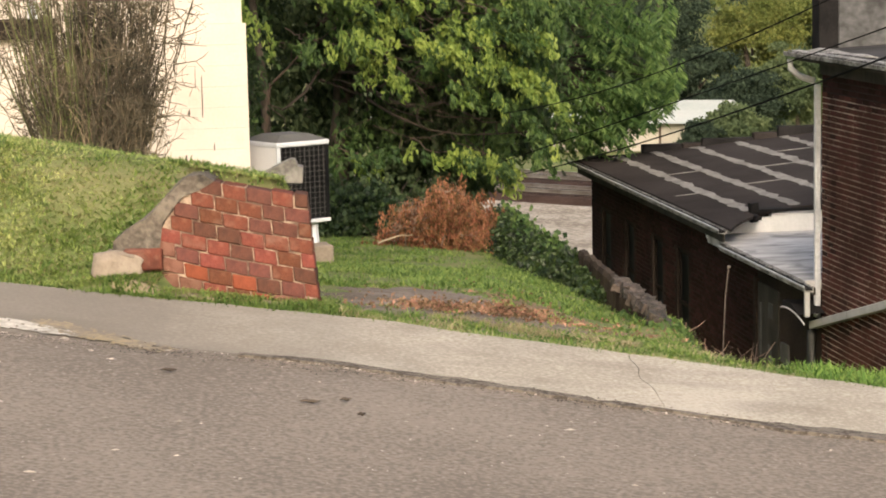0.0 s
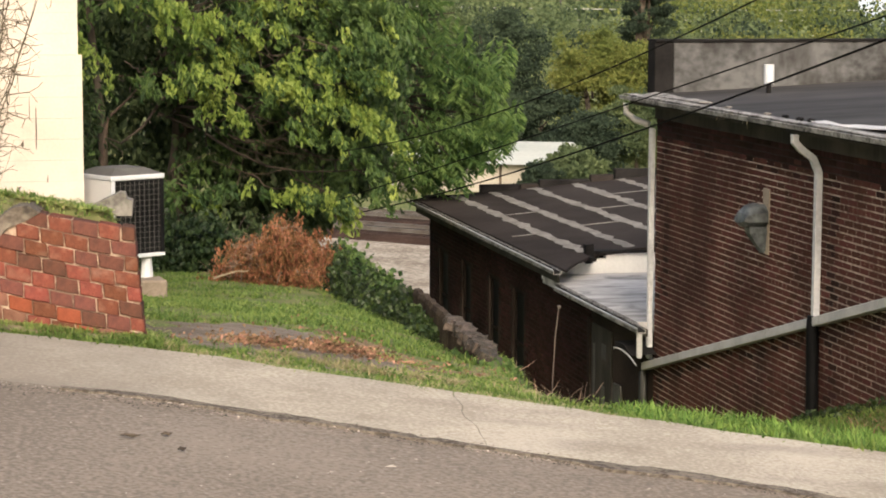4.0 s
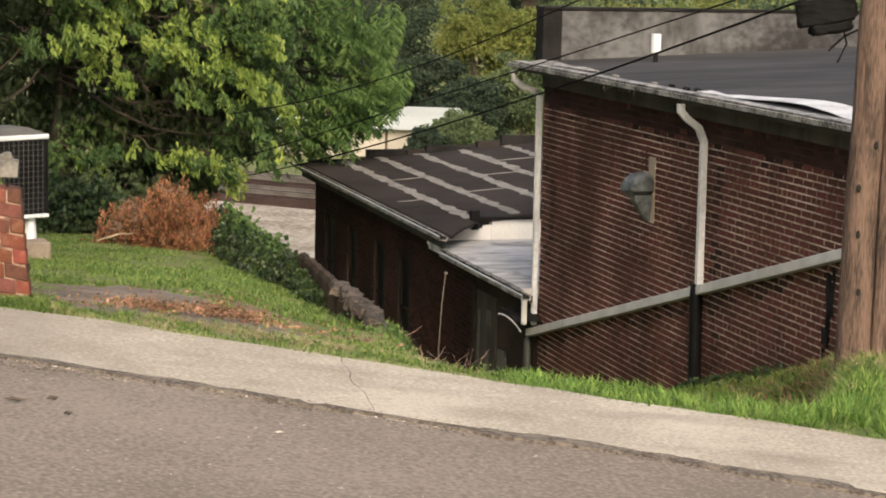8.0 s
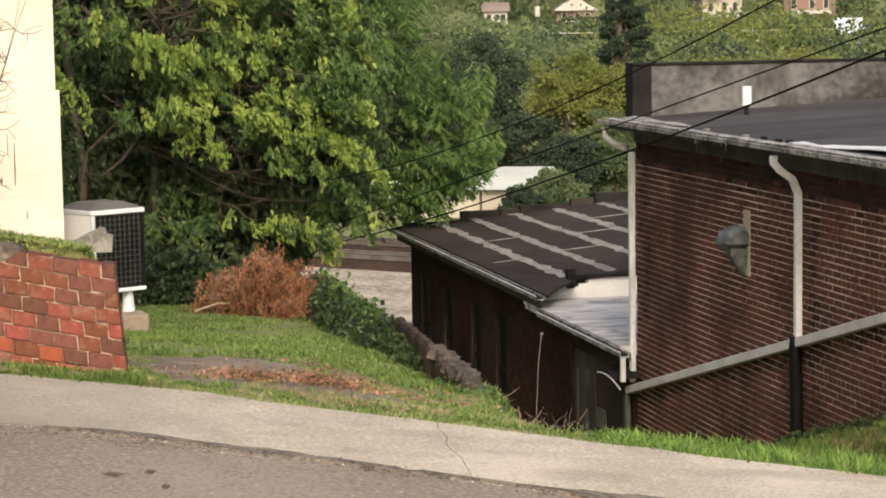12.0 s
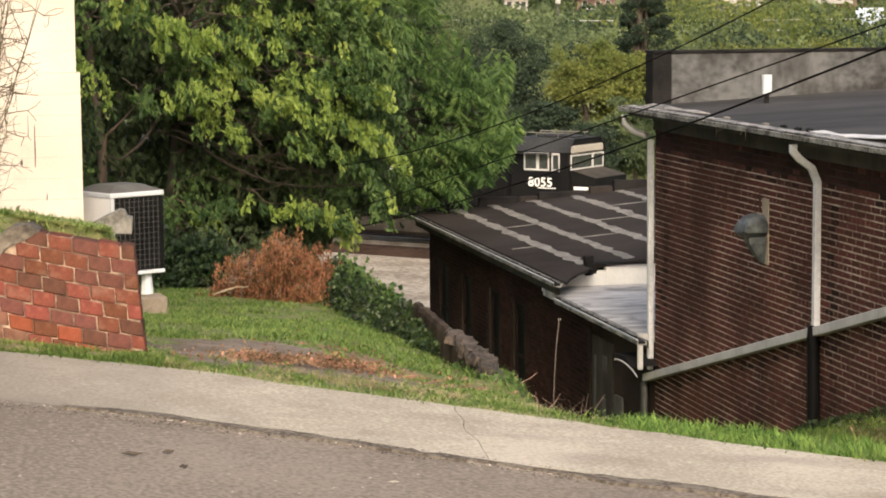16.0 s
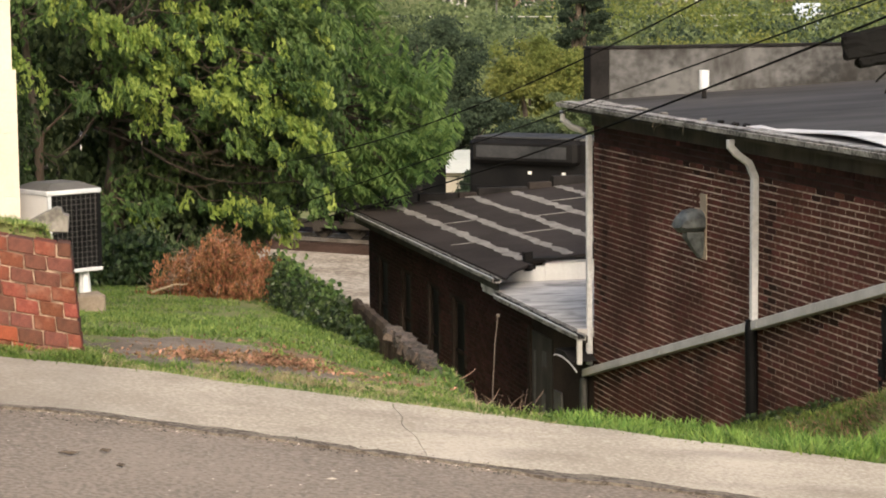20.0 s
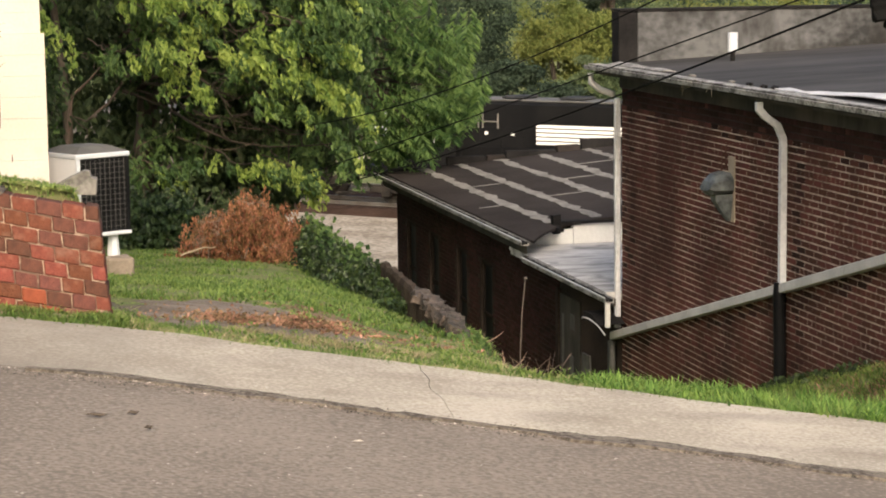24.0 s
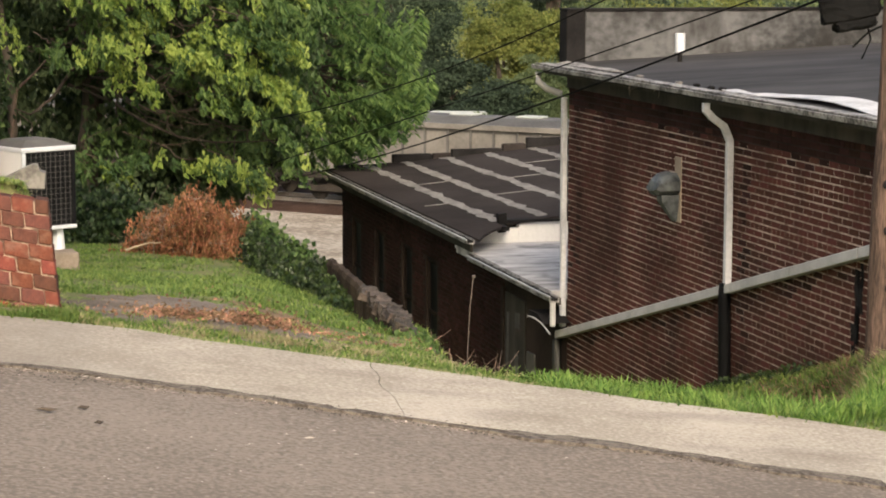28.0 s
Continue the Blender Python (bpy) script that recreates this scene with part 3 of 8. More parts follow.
def pavement():
    """Old concrete pavement in long slabs, one of the joints an irregular crack."""
    ends = [-40, -30, -21, -13.5, -8.2, -4.6, 0.11, 3.4, 6.6, 9.8, 13, 20, 30, 40]
    top = thing("pavement", Matrix(), "pale worn concrete pavement in long slabs with a jagged crack", "pavement", kind="structure")
    for i, (a, b) in enumerate(zip(ends, ends[1:])):
        nx, ny = max(4, int((b - a) / 0.12)), 10
        if b - a > 6:
            nx = 12
        v, f = [], []
        for k in range(nx + 1):
            for j in range(ny + 1):
                g = j / ny
                jag = lambda q, e: 0.03 * noise.noise((q * 1.0, g * 7, e)) + 0.02 * noise.noise((q, g * 22, e))
                xa, xb = a + jag(a, 0.5) + 0.002 - (g - 0.5) * 0.13, b + jag(b, 0.5) - 0.0015 - (g - 0.5) * 0.13
                x = xa + (xb - xa) * k / nx
                lo, hi = float(edge_y(x)), float(kerb_y(x)) + 0.03
                y = lo + (hi - lo) * g + (0.035 * noise.noise((x * 1.3, 5.0, 0)) + 0.02 * noise.noise((x * 7, 5.0, 0)) if j == 0 else 0) + (0.03 * noise.noise((x * 5, 8.0, 0)) if j == ny else 0)
                flush = 0.016 * float(smoothstep(-0.7, -1.5, x)) * max(0.0, 1 - g * 1.6)
                v.append((x, y, float(road_z(x)) + 0.006 - flush + 0.028 * g + 0.006 * noise.noise((x * 3, y * 3, 1))))
        base = len(v)
        v += [(p[0], p[1], p[2] - 0.12) for p in v]
        w = ny + 1
        for k in range(nx):
            for j in range(ny):
                q = k * w + j
                f.append((q, q + w, q + w + 1, q + 1))
        for k in range(nx):
            for j, turn in ((0, 0), (ny, 1)):
                q = k * w + j
                f.append((q, base + q, base + q + w, q + w) if not turn else (q, q + w, base + q + w, base + q))
        for j in range(ny):
            for k, turn in ((0, 1), (nx, 0)):
                q = k * w + j
                f.append((q, base + q, base + q + 1, q + 1) if turn else (q, q + 1, base + q + 1, base + q))
        mesh_arrays("slab", v, f, M_CONCRETE if a > -6 else M_GREY_PAVING, top)


pavement()


def draped(name, cx, cy, rx, ry, material, label, category, lift=0.010, turn=0.0, ragged=0.3, seed=0.0, kind="stuff"):
    """A ragged flat patch that lies on the ground."""
    v, f = [], []
    rings, segs = 7, 96
    for i in range(rings + 1):
        for k in range(segs):
            an = k * 2 * math.pi / segs
            rr = (i / rings) * (1 + ragged * noise.noise((math.cos(an) * 2 + seed, math.sin(an) * 2, seed)) + ragged * 0.6 * noise.noise((math.cos(an) * 7 + seed, math.sin(an) * 7, seed)) + ragged * 0.4 * noise.noise((math.cos(an) * 23 + seed, math.sin(an) * 23, seed)))
            px, py = rr * rx * math.cos(an), rr * ry * math.sin(an)
            x = cx + px * math.cos(turn) - py * math.sin(turn)
            y = cy + px * math.sin(turn) + py * math.cos(turn)
            v.append((x, y, float(ground_z(x, y)) + 0.03 * noise.noise((x * 0.9, y * 0.9, 0.0)) + lift - 0.03 * (i == rings)))
    for i in range(rings):
        for k in range(segs):
            f.append((i * segs + k, i * segs + (k + 1) % segs, (i + 1) * segs + (k + 1) % segs, (i + 1) * segs + k))
    return tagged(mesh_arrays(name, v, f, material, smooth=True), label, category, kind=kind)


draped("bare_dirt", -0.95, 12.45, 0.80, 2.6, M_DIRT, "bare grey dirt patch worn through the grass", "dirt", turn=0.1, ragged=0.5, seed=2.0)
draped("bare_dirt", -0.35, 11.7, 0.34, 0.34, M_DIRT, "bare dirt strewn with dry leaves", "dirt", turn=-0.2, ragged=0.35, seed=9.0)
draped("leaf_litter", -0.45, 14.9, 0.42, 0.8, M_LITTER, "brown leaf litter on thin grass below the ivy", "dirt", turn=0.2, ragged=0.6, seed=12.0)
draped("leaf_litter", 0.05, 13.3, 0.26, 0.5, M_LITTER, "brown leaf litter on thin grass", "dirt", turn=0.1, ragged=0.6, seed=15.0)
draped("dry_thatch", 0.36, 8.95, 0.28, 0.11, M_STRAW, "dry straw-coloured thatch at the pavement edge", "dry grass", lift=0.016, turn=-0.2, seed=5.0)
draped("dry_thatch", -1.85, 9.36, 0.50, 0.08, M_STRAW, "dry straw-coloured dirt at the foot of the brick wall", "dry grass", lift=0.003, turn=0.0, seed=7.0)


def paint_mark(name, x0, x1, y0, y1, material, label, seed, wide):
    """A worn stroke of old road paint, eaten away at its edges and ends."""
    v, f = [], []
    n, rows = 70, 7
    height = lambda x, y: float(road_z(x)) + 0.006 + max(0.012 * noise.noise((x * 1.7, y * 1.7, 3.0)), 0.006 - 0.016 * float(smoothstep(-0.7, -1.5, x)) * min(1.0, max(0.0, 1 - (y - float(edge_y(x))) / 0.87 * 1.6)) + 0.028 * min(1.0, max(0.0, (y - float(edge_y(x))) / 0.87)) + 0.006 * noise.noise((x * 3, y * 3, 1)) if y > float(edge_y(x)) else -1)
    for i in range(n + 1):
        t = i / n
        x = x0 + (x1 - x0) * t
        half = wide * (0.55 + 0.45 * math.sin(math.pi * t)) * (1 + 0.25 * noise.noise((x * 5, seed, 0)))
        mid = y0 + (y1 - y0) * t + 0.02 * noise.noise((x * 4, seed, 1))
        for k in range(rows + 1):
            y = mid + half * (2 * k / rows - 1)
            v.append((x, y, height(x, y)))
    for i in range(n):
        for k in range(rows):
            t, c = (i + 0.5) / n, abs(2 * (k + 0.5) / rows - 1)
            wear = 0.75 * max(c ** 2, abs(2 * t - 1) ** 2) + 0.75 * noise.noise((i * 0.33, k * 0.9, seed)) + 0.4 * noise.noise((i * 0.09, k * 0.5, seed + 5))
            if wear < 0.52:
                q = i * (rows + 1) + k
                f.append((q, q + rows + 1, q + rows + 2, q + 1))
    return tagged(mesh_arrays(name, v, f, material), label, "road paint", kind="stuff")


paint_mark("road_paint", -3.0, -2.06, 8.72, 8.38, M_WHITE_LINE, "worn pale stroke of old paint on the paving", 1.0, 0.075)
paint_mark("road_paint", -2.34, -1.68, 8.60, 8.22, M_YELLOW_LINE, "worn yellow stroke of old paint on the paving", 4.0, 0.10)


def street_litter():
    """Pale grit, and dark leaves and twigs on the street."""
    rng = np.random.default_rng(5)
    n = 620
    x, y = rng.uniform(-3.4, 3.2, n), 5.4 + 3.6 * rng.uniform(0, 1, n) ** 0.8
    y = np.minimum(y, edge_y(x) - 0.03)
    s = rng.uniform(0.002, 0.0055, n) * rng.choice([0.7, 1, 1, 1, 1.7], n)
    z = road_z(x) + 0.012 * np.array([noise.noise((a * 1.7, b * 1.7, 3.0)) for a, b in zip(x, y)]) + 0.004
    c = np.stack([x, y, z], 1)
    k = np.array([[1, 0.2, 0], [0, 1, 0], [-1, 0, 0], [-0.2, -0.8, 0], [0.1, 0, 0.7]])
    an = rng.uniform(0, 6.3, n)
    st = rng.choice([1, 1.5, 3.0], n)
    an = np.where(st > 2, rng.normal(0, 0.25, n), an)
    kx = k[None, :, 0] * np.cos(an)[:, None] * st[:, None] - k[None, :, 1] * np.sin(an)[:, None]
    ky = k[None, :, 0] * np.sin(an)[:, None] * st[:, None] + k[None, :, 1] * np.cos(an)[:, None]
    v = c[:, None, :] + np.stack([kx, ky, np.broadcast_to(k[None, :, 2], kx.shape)], -1) * s[:, None, None]
    i = np.arange(n)[:, None] * 5
    f = np.concatenate([i + [0, 1, 4], i + [1, 2, 4], i + [2, 3, 4], i + [3, 0, 4]])
    tagged(mesh_arrays("street_grit", v.reshape(-1, 3), f, mat("pale_grit", (0.26, 0.23, 0.2), (0.42, 0.375, 0.325), 3, 20, 0.9, 0.0, island=0.4)), "pale grit scattered over the asphalt", "grit", kind="stuff")
    n = 2600
    x = rng.uniform(-2.6, 3.0, n)
    y = edge_y(x) - 0.05 + rng.normal(0, 0.028, n) - np.abs(rng.normal(0, 0.05, n)) * (x < -0.6)
    s = rng.uniform(0.002, 0.0065, n)
    high = np.where(y > edge_y(x), 0.012, 0.004)
    c = np.stack([x, y, road_z(x) + high + 0.012 * np.array([noise.noise((a * 1.7, b * 1.7, 3.0)) for a, b in zip(x, y)]) * (y < edge_y(x))], 1)
    an = rng.uniform(0, 6.3, n)
    kx = k[None, :, 0] * np.cos(an)[:, None] * 1.4 - k[None, :, 1] * np.sin(an)[:, None]
    ky = k[None, :, 0] * np.sin(an)[:, None] * 1.4 + k[None, :, 1] * np.cos(an)[:, None]
    v = c[:, None, :] + np.stack([kx, ky, np.broadcast_to(k[None, :, 2], kx.shape)], -1) * s[:, None, None]
    i = np.arange(n)[:, None] * 5
    f = np.concatenate([i + [0, 1, 4], i + [1, 2, 4], i + [2, 3, 4], i + [3, 0, 4]])
    tagged(mesh_arrays("gutter_grit", v.reshape(-1, 3), f, mat("dark_crumbs", (0.055, 0.045, 0.037), (0.22, 0.19, 0.16), 3, 20, 0.9, 0.0, island=0.7)), "dark crumbs of asphalt and dirt along the pavement edge", "grit", kind="stuff")
    for x, y, w in ((-1.081, 7.54, 0.036), (-0.964, 7.625, 0.02), (-0.885, 7.41, 0.014), (-1.64, 7.85, 0.03)):
        bm = bmesh.new()
        tube(bm, [(x - w, y - 0.004, float(road_z(x - w)) + 0.012), (x - 0.4 * w, y + 0.006, float(road_z(x)) + 0.016), (x + 0.3 * w, y - 0.004, float(road_z(x)) + 0.014), (x + w, y + 0.004, float(road_z(x + w)) + 0.018)], [0.002, 0.006, 0.007, 0.002], 5)
        tagged(part("dark_leaf", bm, M_BARK, smooth=True), "small curled dark leaf on the asphalt", "leaf", "dark leaves on the street")


street_litter()


# ---- the brick retaining wall of the lawn ----
def retaining_wall():
    top = thing("retaining_wall", pose(-1.300, 9.62, 0.078, 0, 0, 4.5), "short old red brick retaining wall with a crumbling stone-capped end", "wall")
    rng = random.Random(4)
    pitch, fall = 0.0672, 0.2
    skew = lambda x, z: (x - 0.062 * max(z, 0), z - fall * x + 0.02 * math.sin(x * 5))
    left = lambda z: float(np.interp(z, [0.2, 0.30, 0.43, 0.54], [-0.735, -0.69, -0.60, -0.49]))
    bm = bmesh.new()
    prism(bm, [skew(*p) for p in ((-0.007, -0.12), (-0.017, 0.522), (-0.46, 0.53), (-0.57, 0.43), (-0.66, 0.30), (-0.72, 0.17), (-0.74, -0.12))], 0.0065, 0.12)
    part("mortar_bed", bm, M_MORTAR, top)
    shared = {}
    for k in range(-1, 8):
        z = k * pitch + 0.003
        x = 0.0 - max(0, k) * 0.002
        lim = left(z + pitch)
        first = True
        while x > lim + 0.02:
            w = rng.choice([0.098, 0.102, 0.105, 0.108, 0.112, 0.104]) if not (first and k % 2) else 0.062
            first = False
            w = min(w, x - lim)
            if w < 0.03:
                break
            key = (round(w, 3), rng.randrange(3))
            if key not in shared:
                b = bmesh.new()
                gap = (0.0014, 0.0024, 0.0018)[key[1]]
                box(b, -w / 2 + gap, w / 2 - gap, -0.05, 0.075, -pitch / 2 + gap + 0.0004, pitch / 2 - gap - 0.0002, 0.005)
                for q in b.verts:
                    q.co += noise.noise_vector(q.co * 30 + Vector((key[1] * 3, w * 90, 0))) * 0.0045
                    q.co.x -= 0.062 * q.co.z
                    q.co.z -= fall * q.co.x
                me = bpy.data.meshes.new("brick")
                b.to_mesh(me)
                b.free()
                me.materials.append(M_BRICK_OLD)
                shared[key] = me
            ob = new("brick", shared[key])
            if x < -0.42 - 0.03 * k and rng.random() < 0.75:
                ob.material_slots[0].link = "OBJECT"
                ob.material_slots[0].material = M_BRICK_SMEARED
            elif rng.random() < 0.26 + 0.07 * max(0, k) * (1.2 + x * 1.7):
                ob.material_slots[0].link = "OBJECT"
                ob.material_slots[0].material = M_BRICK_DARK
            elif rng.random() < 0.09:
                ob.material_slots[0].link = "OBJECT"
                ob.material_slots[0].material = M_BRICK_BRIGHT
            ob.parent = top
            xx, zz = skew(x - w / 2, z + pitch / 2)
            ob.location = (xx, 0.05 + rng.uniform(-0.005, 0.004), zz)
            ob.rotation_euler = (rng.uniform(-0.02, 0.02), rng.uniform(-0.02, 0.02), rng.uniform(-0.02, 0.02))
            x -= w
    # the mortared stone cap that runs down the left end
    bm = bmesh.new()
    prism(bm, [skew(*p) for p in ((-0.42, 0.545), (-0.47, 0.562), (-0.535, 0.538), (-0.62, 0.45), (-0.745, 0.29), (-0.90, 0.155), (-0.91, 0.11), (-0.80, 0.13), (-0.70, 0.155), (-0.67, 0.29), (-0.57, 0.43))], -0.008, 0.24)
    bmesh.ops.triangulate(bm, faces=bm.faces)
    rough_up(bm, 0.014, 9, 2)
    part("stone_cap", bm, M_STONE, top, "grey lichened mortared stone cap")
    bm = bmesh.new()
    box(bm, -0.865, -0.695, -0.04, 0.10, 0.222, 0.318, 0.008)
    rough_up(bm, 0.006, 14, 1)
    part("loose_brick", bm, M_BRICK_OLD, top)


retaining_wall()


def fieldstone(x, y, sx, sy, sz, turn, material, label, seed, sink=0.2, z=None):
    bm = bmesh.new()
    bmesh.ops.create_icosphere(bm, subdivisions=3, radius=1.0)
    for v in bm.verts:
        c = v.co.copy()
        v.co = Vector((math.copysign(abs(c.x) ** 0.6, c.x), math.copysign(abs(c.y) ** 0.6, c.y), math.copysign(abs(c.z) ** 0.6, c.z)))
        v.co += noise.noise_vector(v.co * 1.4 + Vector((seed, 0, seed))) * 0.34
        v.co = Vector((v.co.x * sx, v.co.y * sy, v.co.z * sz))
    ob = part("stone", bm, material, None, smooth=True)
    zz = float(ground_z(x, y)) if z is None else z
    ob.matrix_basis = pose(x, y, zz + sz * (1 - sink), 0, 8, turn)
    return tagged(ob, label, "stone")


fieldstone(-2.185, 9.55, 0.115, 0.085, 0.086, 14, M_STONE_TAN, "tan fieldstone lying at the broken end of the brick wall", 1.7, 0.1, 0.225)
fieldstone(-2.08, 9.60, 0.05, 0.05, 0.035, 20, M_STONE_TAN, "small tan stone lying by the brick wall", 3.0, 0.2, 0.225)


def stone_wedge():
    bm = bmesh.new()
    prism(bm, [(-0.16, 0.0), (0.08, 0.0), (0.075, 0.080), (0.05, 0.085), (0.040, 0.118), (0.015, 0.122), (-0.13, 0.045)], -0.05, 0.07)
    rough_up(bm, 0.012, 12, 1)
    ob = part("broken_post", bm, M_STONE_GREY)
    ob.matrix_basis = pose(-1.745, 11.8, float(ground_z(-1.95, 11.8)) - 0.03, 0, 4, 8)
    tagged(ob, "broken grey stone post stub on the lawn's edge", "stone")


stone_wedge()


# ---- the cream house ----
def cream_house():
    top = thing("cream_house", pose(-3.42, 21.0, 0, 0, 0, 12.33), "cream painted house wall with a dark-trimmed window", "house")
    bm = boxes((-9, -0.035, 0.06, 7, -1.6, 4.6))
    part("wall", bm, M_WHITE_WALL, top)
    z, rng = -1.0, random.Random(2)
    while z < 4.4:
        h = 0.2
        low = z + h <= 1.05
        x0 = -9.0
        cuts = [x0] + ([-1.95] if 0.75 < z < 2.3 else []) + [0.0 if low else -0.035]
        if 0.75 < z < 2.3:
            cuts = [-9.0, -4.4, None, -1.95, cuts[-1]]
        spans = []
        prev = None
        for c in cuts:
            if c is None:
                prev = None
            else:
                if prev is not None:
                    spans.append((prev, c))
                prev = c
        if 0.75 < z < 2.3:
            spans = [(-9.0, -4.4), (-1.95, cuts[-1])]
        for a, b in spans:
            part("board", boxes((a, b, 0.0 if low else 0.03, 0.07, z + 0.0006, z + h - 0.0006), bevel=0.0012), M_WHITE_WALL, top)
        z += h
    win = part("window", boxes((-4.4, -1.95, 0.0, 0.14, 1.00, 1.06), (-4.4, -1.95, 0.0, 0.14, 2.3, 2.4), (-4.4, -4.3, 0.0, 0.14, 1.06, 2.3), (-2.05, -1.95, 0.0, 0.14, 1.06, 2.3), (-3.4, -3.3, 0.02, 0.12, 1.06, 2.3), bevel=0.006), M_WHITE_PAINT, top)
    part("pane", boxes((-4.3, -3.4, 0.062, 0.07, 1.06, 2.3)), M_DARK_GLASS, win)
    part("pane", boxes((-3.3, -2.05, 0.062, 0.07, 1.06, 2.3)), M_DARK_GLASS, win)
    part("sill", boxes((-4.5, -1.8, -0.05, 0.06, 0.90, 1.09), bevel=0.008), M_DARK_TRIM, win, "dark brown sill band")
    roof = bmesh.new()
    prism(roof, [(-9.4, 4.55), (0.35, 4.55), (-4.4, 7.2)], -0.4, 7.4)
    part("roof", roof, M_FAR_ROOF, top)
    bm = bmesh.new()
    tube(bm, [(-0.62, -0.01, -0.6), (-0.61, -0.015, -0.25)], 0.008, 5)
    part("stake", bm, M_RUST_ROD, top, "thin rusty stake against the wall")
    for x, z0, z1, w in ((-0.44, 0.10, 0.52, 0.007), (-0.57, 0.12, 0.20, 0.013), (-0.50, 0.38, 0.62, 0.004), (-0.34, -0.22, -0.13, 0.006)):
        bm = bmesh.new()
        prism(bm, [(x - w, z0 + 0.02), (x + 0.3 * w, z0), (x + w, z0 + 0.3 * (z1 - z0)), (x + 0.6 * w, z1), (x - 0.5 * w, z1 - 0.03), (x - 0.8 * w, z0 + 0.6 * (z1 - z0))], -0.004, 0.004)
        part("rust_streak", bm, M_RUST_ROD, top, "dark rusty streak on the paint")


cream_house()


def air_conditioner():
    """An outdoor unit on a small stand, one face a wire grille."""
    zb = -1.04
    top = thing("air_conditioner", pose(-3.247, 21.58, zb, 0, 0, 42.0) @ Matrix.Scale(0.83, 4), "white outdoor air conditioner with a dark wire grille on blocks", "air conditioner")
    s, h = 0.75, 1.0
    part("cabinet", boxes((0.03, s - 0.03, 0.03, s - 0.03, 0.03, h - 0.02)), M_BLACK_PIPE, top, "dark coil behind the grille")
    part("base_rim", boxes((-0.01, s + 0.01, -0.01, s + 0.01, 0.0, 0.045), bevel=0.008), M_WHITE_PAINT, top)
    part("top_rim", boxes((-0.012, s + 0.012, -0.012, s + 0.012, h - 0.06, h), bevel=0.01), M_WHITE_PAINT, top)
    part("side_panel", boxes((0.0, 0.02, 0.0, s, 0.045, h - 0.06), bevel=0.004), M_AC_PANEL, top, "pale grey side panel, lightened to look lit")
    for x in (0.0, s - 0.05):
        part("corner_post", boxes((x, x + 0.05, -0.004, 0.02, 0.045, h - 0.06)), M_BLACK_PIPE if x else M_WHITE_PAINT, top)
    bm = bmesh.new()
    prism(bm, [(0.0, h), (s, h), (s - 0.17, h + 0.075), (0.17, h + 0.075)], 0.0, s)
    for v in bm.verts:
        if v.co.z > h + 0.05:
            v.co.y = 0.17 if v.co.y < s / 2 else s - 0.17
    part("fan_cowl", bm, M_HOPPER_RIB, top, "dark grey sloping fan cowl")
    wires = bmesh.new()
    for k in range(1, 11):
        x = k * s / 11
        box(wires, x - 0.0016, x + 0.0016, 0.008, 0.014, 0.045, h - 0.06)
    for k in range(1, 14):
        z = 0.045 + k * (h - 0.1) / 14
        box(wires, 0.05, s - 0.05, 0.002, 0.008, z - 0.0016, z + 0.0016)
    part("grille", wires, M_HOPPER_RIB, top, "grey wire grille")
    stand = bmesh.new()
    tube(stand, [(0.57, 0.12, 0.0), (0.57, 0.12, -0.26)], [0.06, 0.08], 8)
    part("stand_leg", stand, M_WHITE_PAINT, top)
    stand = bmesh.new()
    tube(stand, [(0.1, 0.6, 0.0), (0.1, 0.6, -0.26)], [0.06, 0.08], 8)
    part("stand_leg", stand, M_WHITE_PAINT, top)
    blk = thing("concrete_block", pose(-2.90, 21.83, zb - 0.5, 0, 0, 20), "weathered concrete block under the air conditioner stand", "block")
    bm = boxes((-0.135, 0.135, -0.135, 0.135, -0.14, 0.286), bevel=0.018)
    rough_up(bm, 0.012, 8, 1)
    part("block", bm, M_STONE_TAN, blk)
    blk = thing("concrete_block", pose(-3.29, 22.04, zb - 0.5, 0, 0, 10), "weathered concrete block under the air conditioner stand", "block")
    part("block", boxes((-0.28, 0.10, -0.13, 0.25, -0.14, 0.286), bevel=0.02), M_STONE, blk)


air_conditioner()


# ---- the brick building and its low wing ----
B_POSE = pose(BX, BY, 0, 0, 0, B_TURN)     # local x along the wall towards the street, y into the building


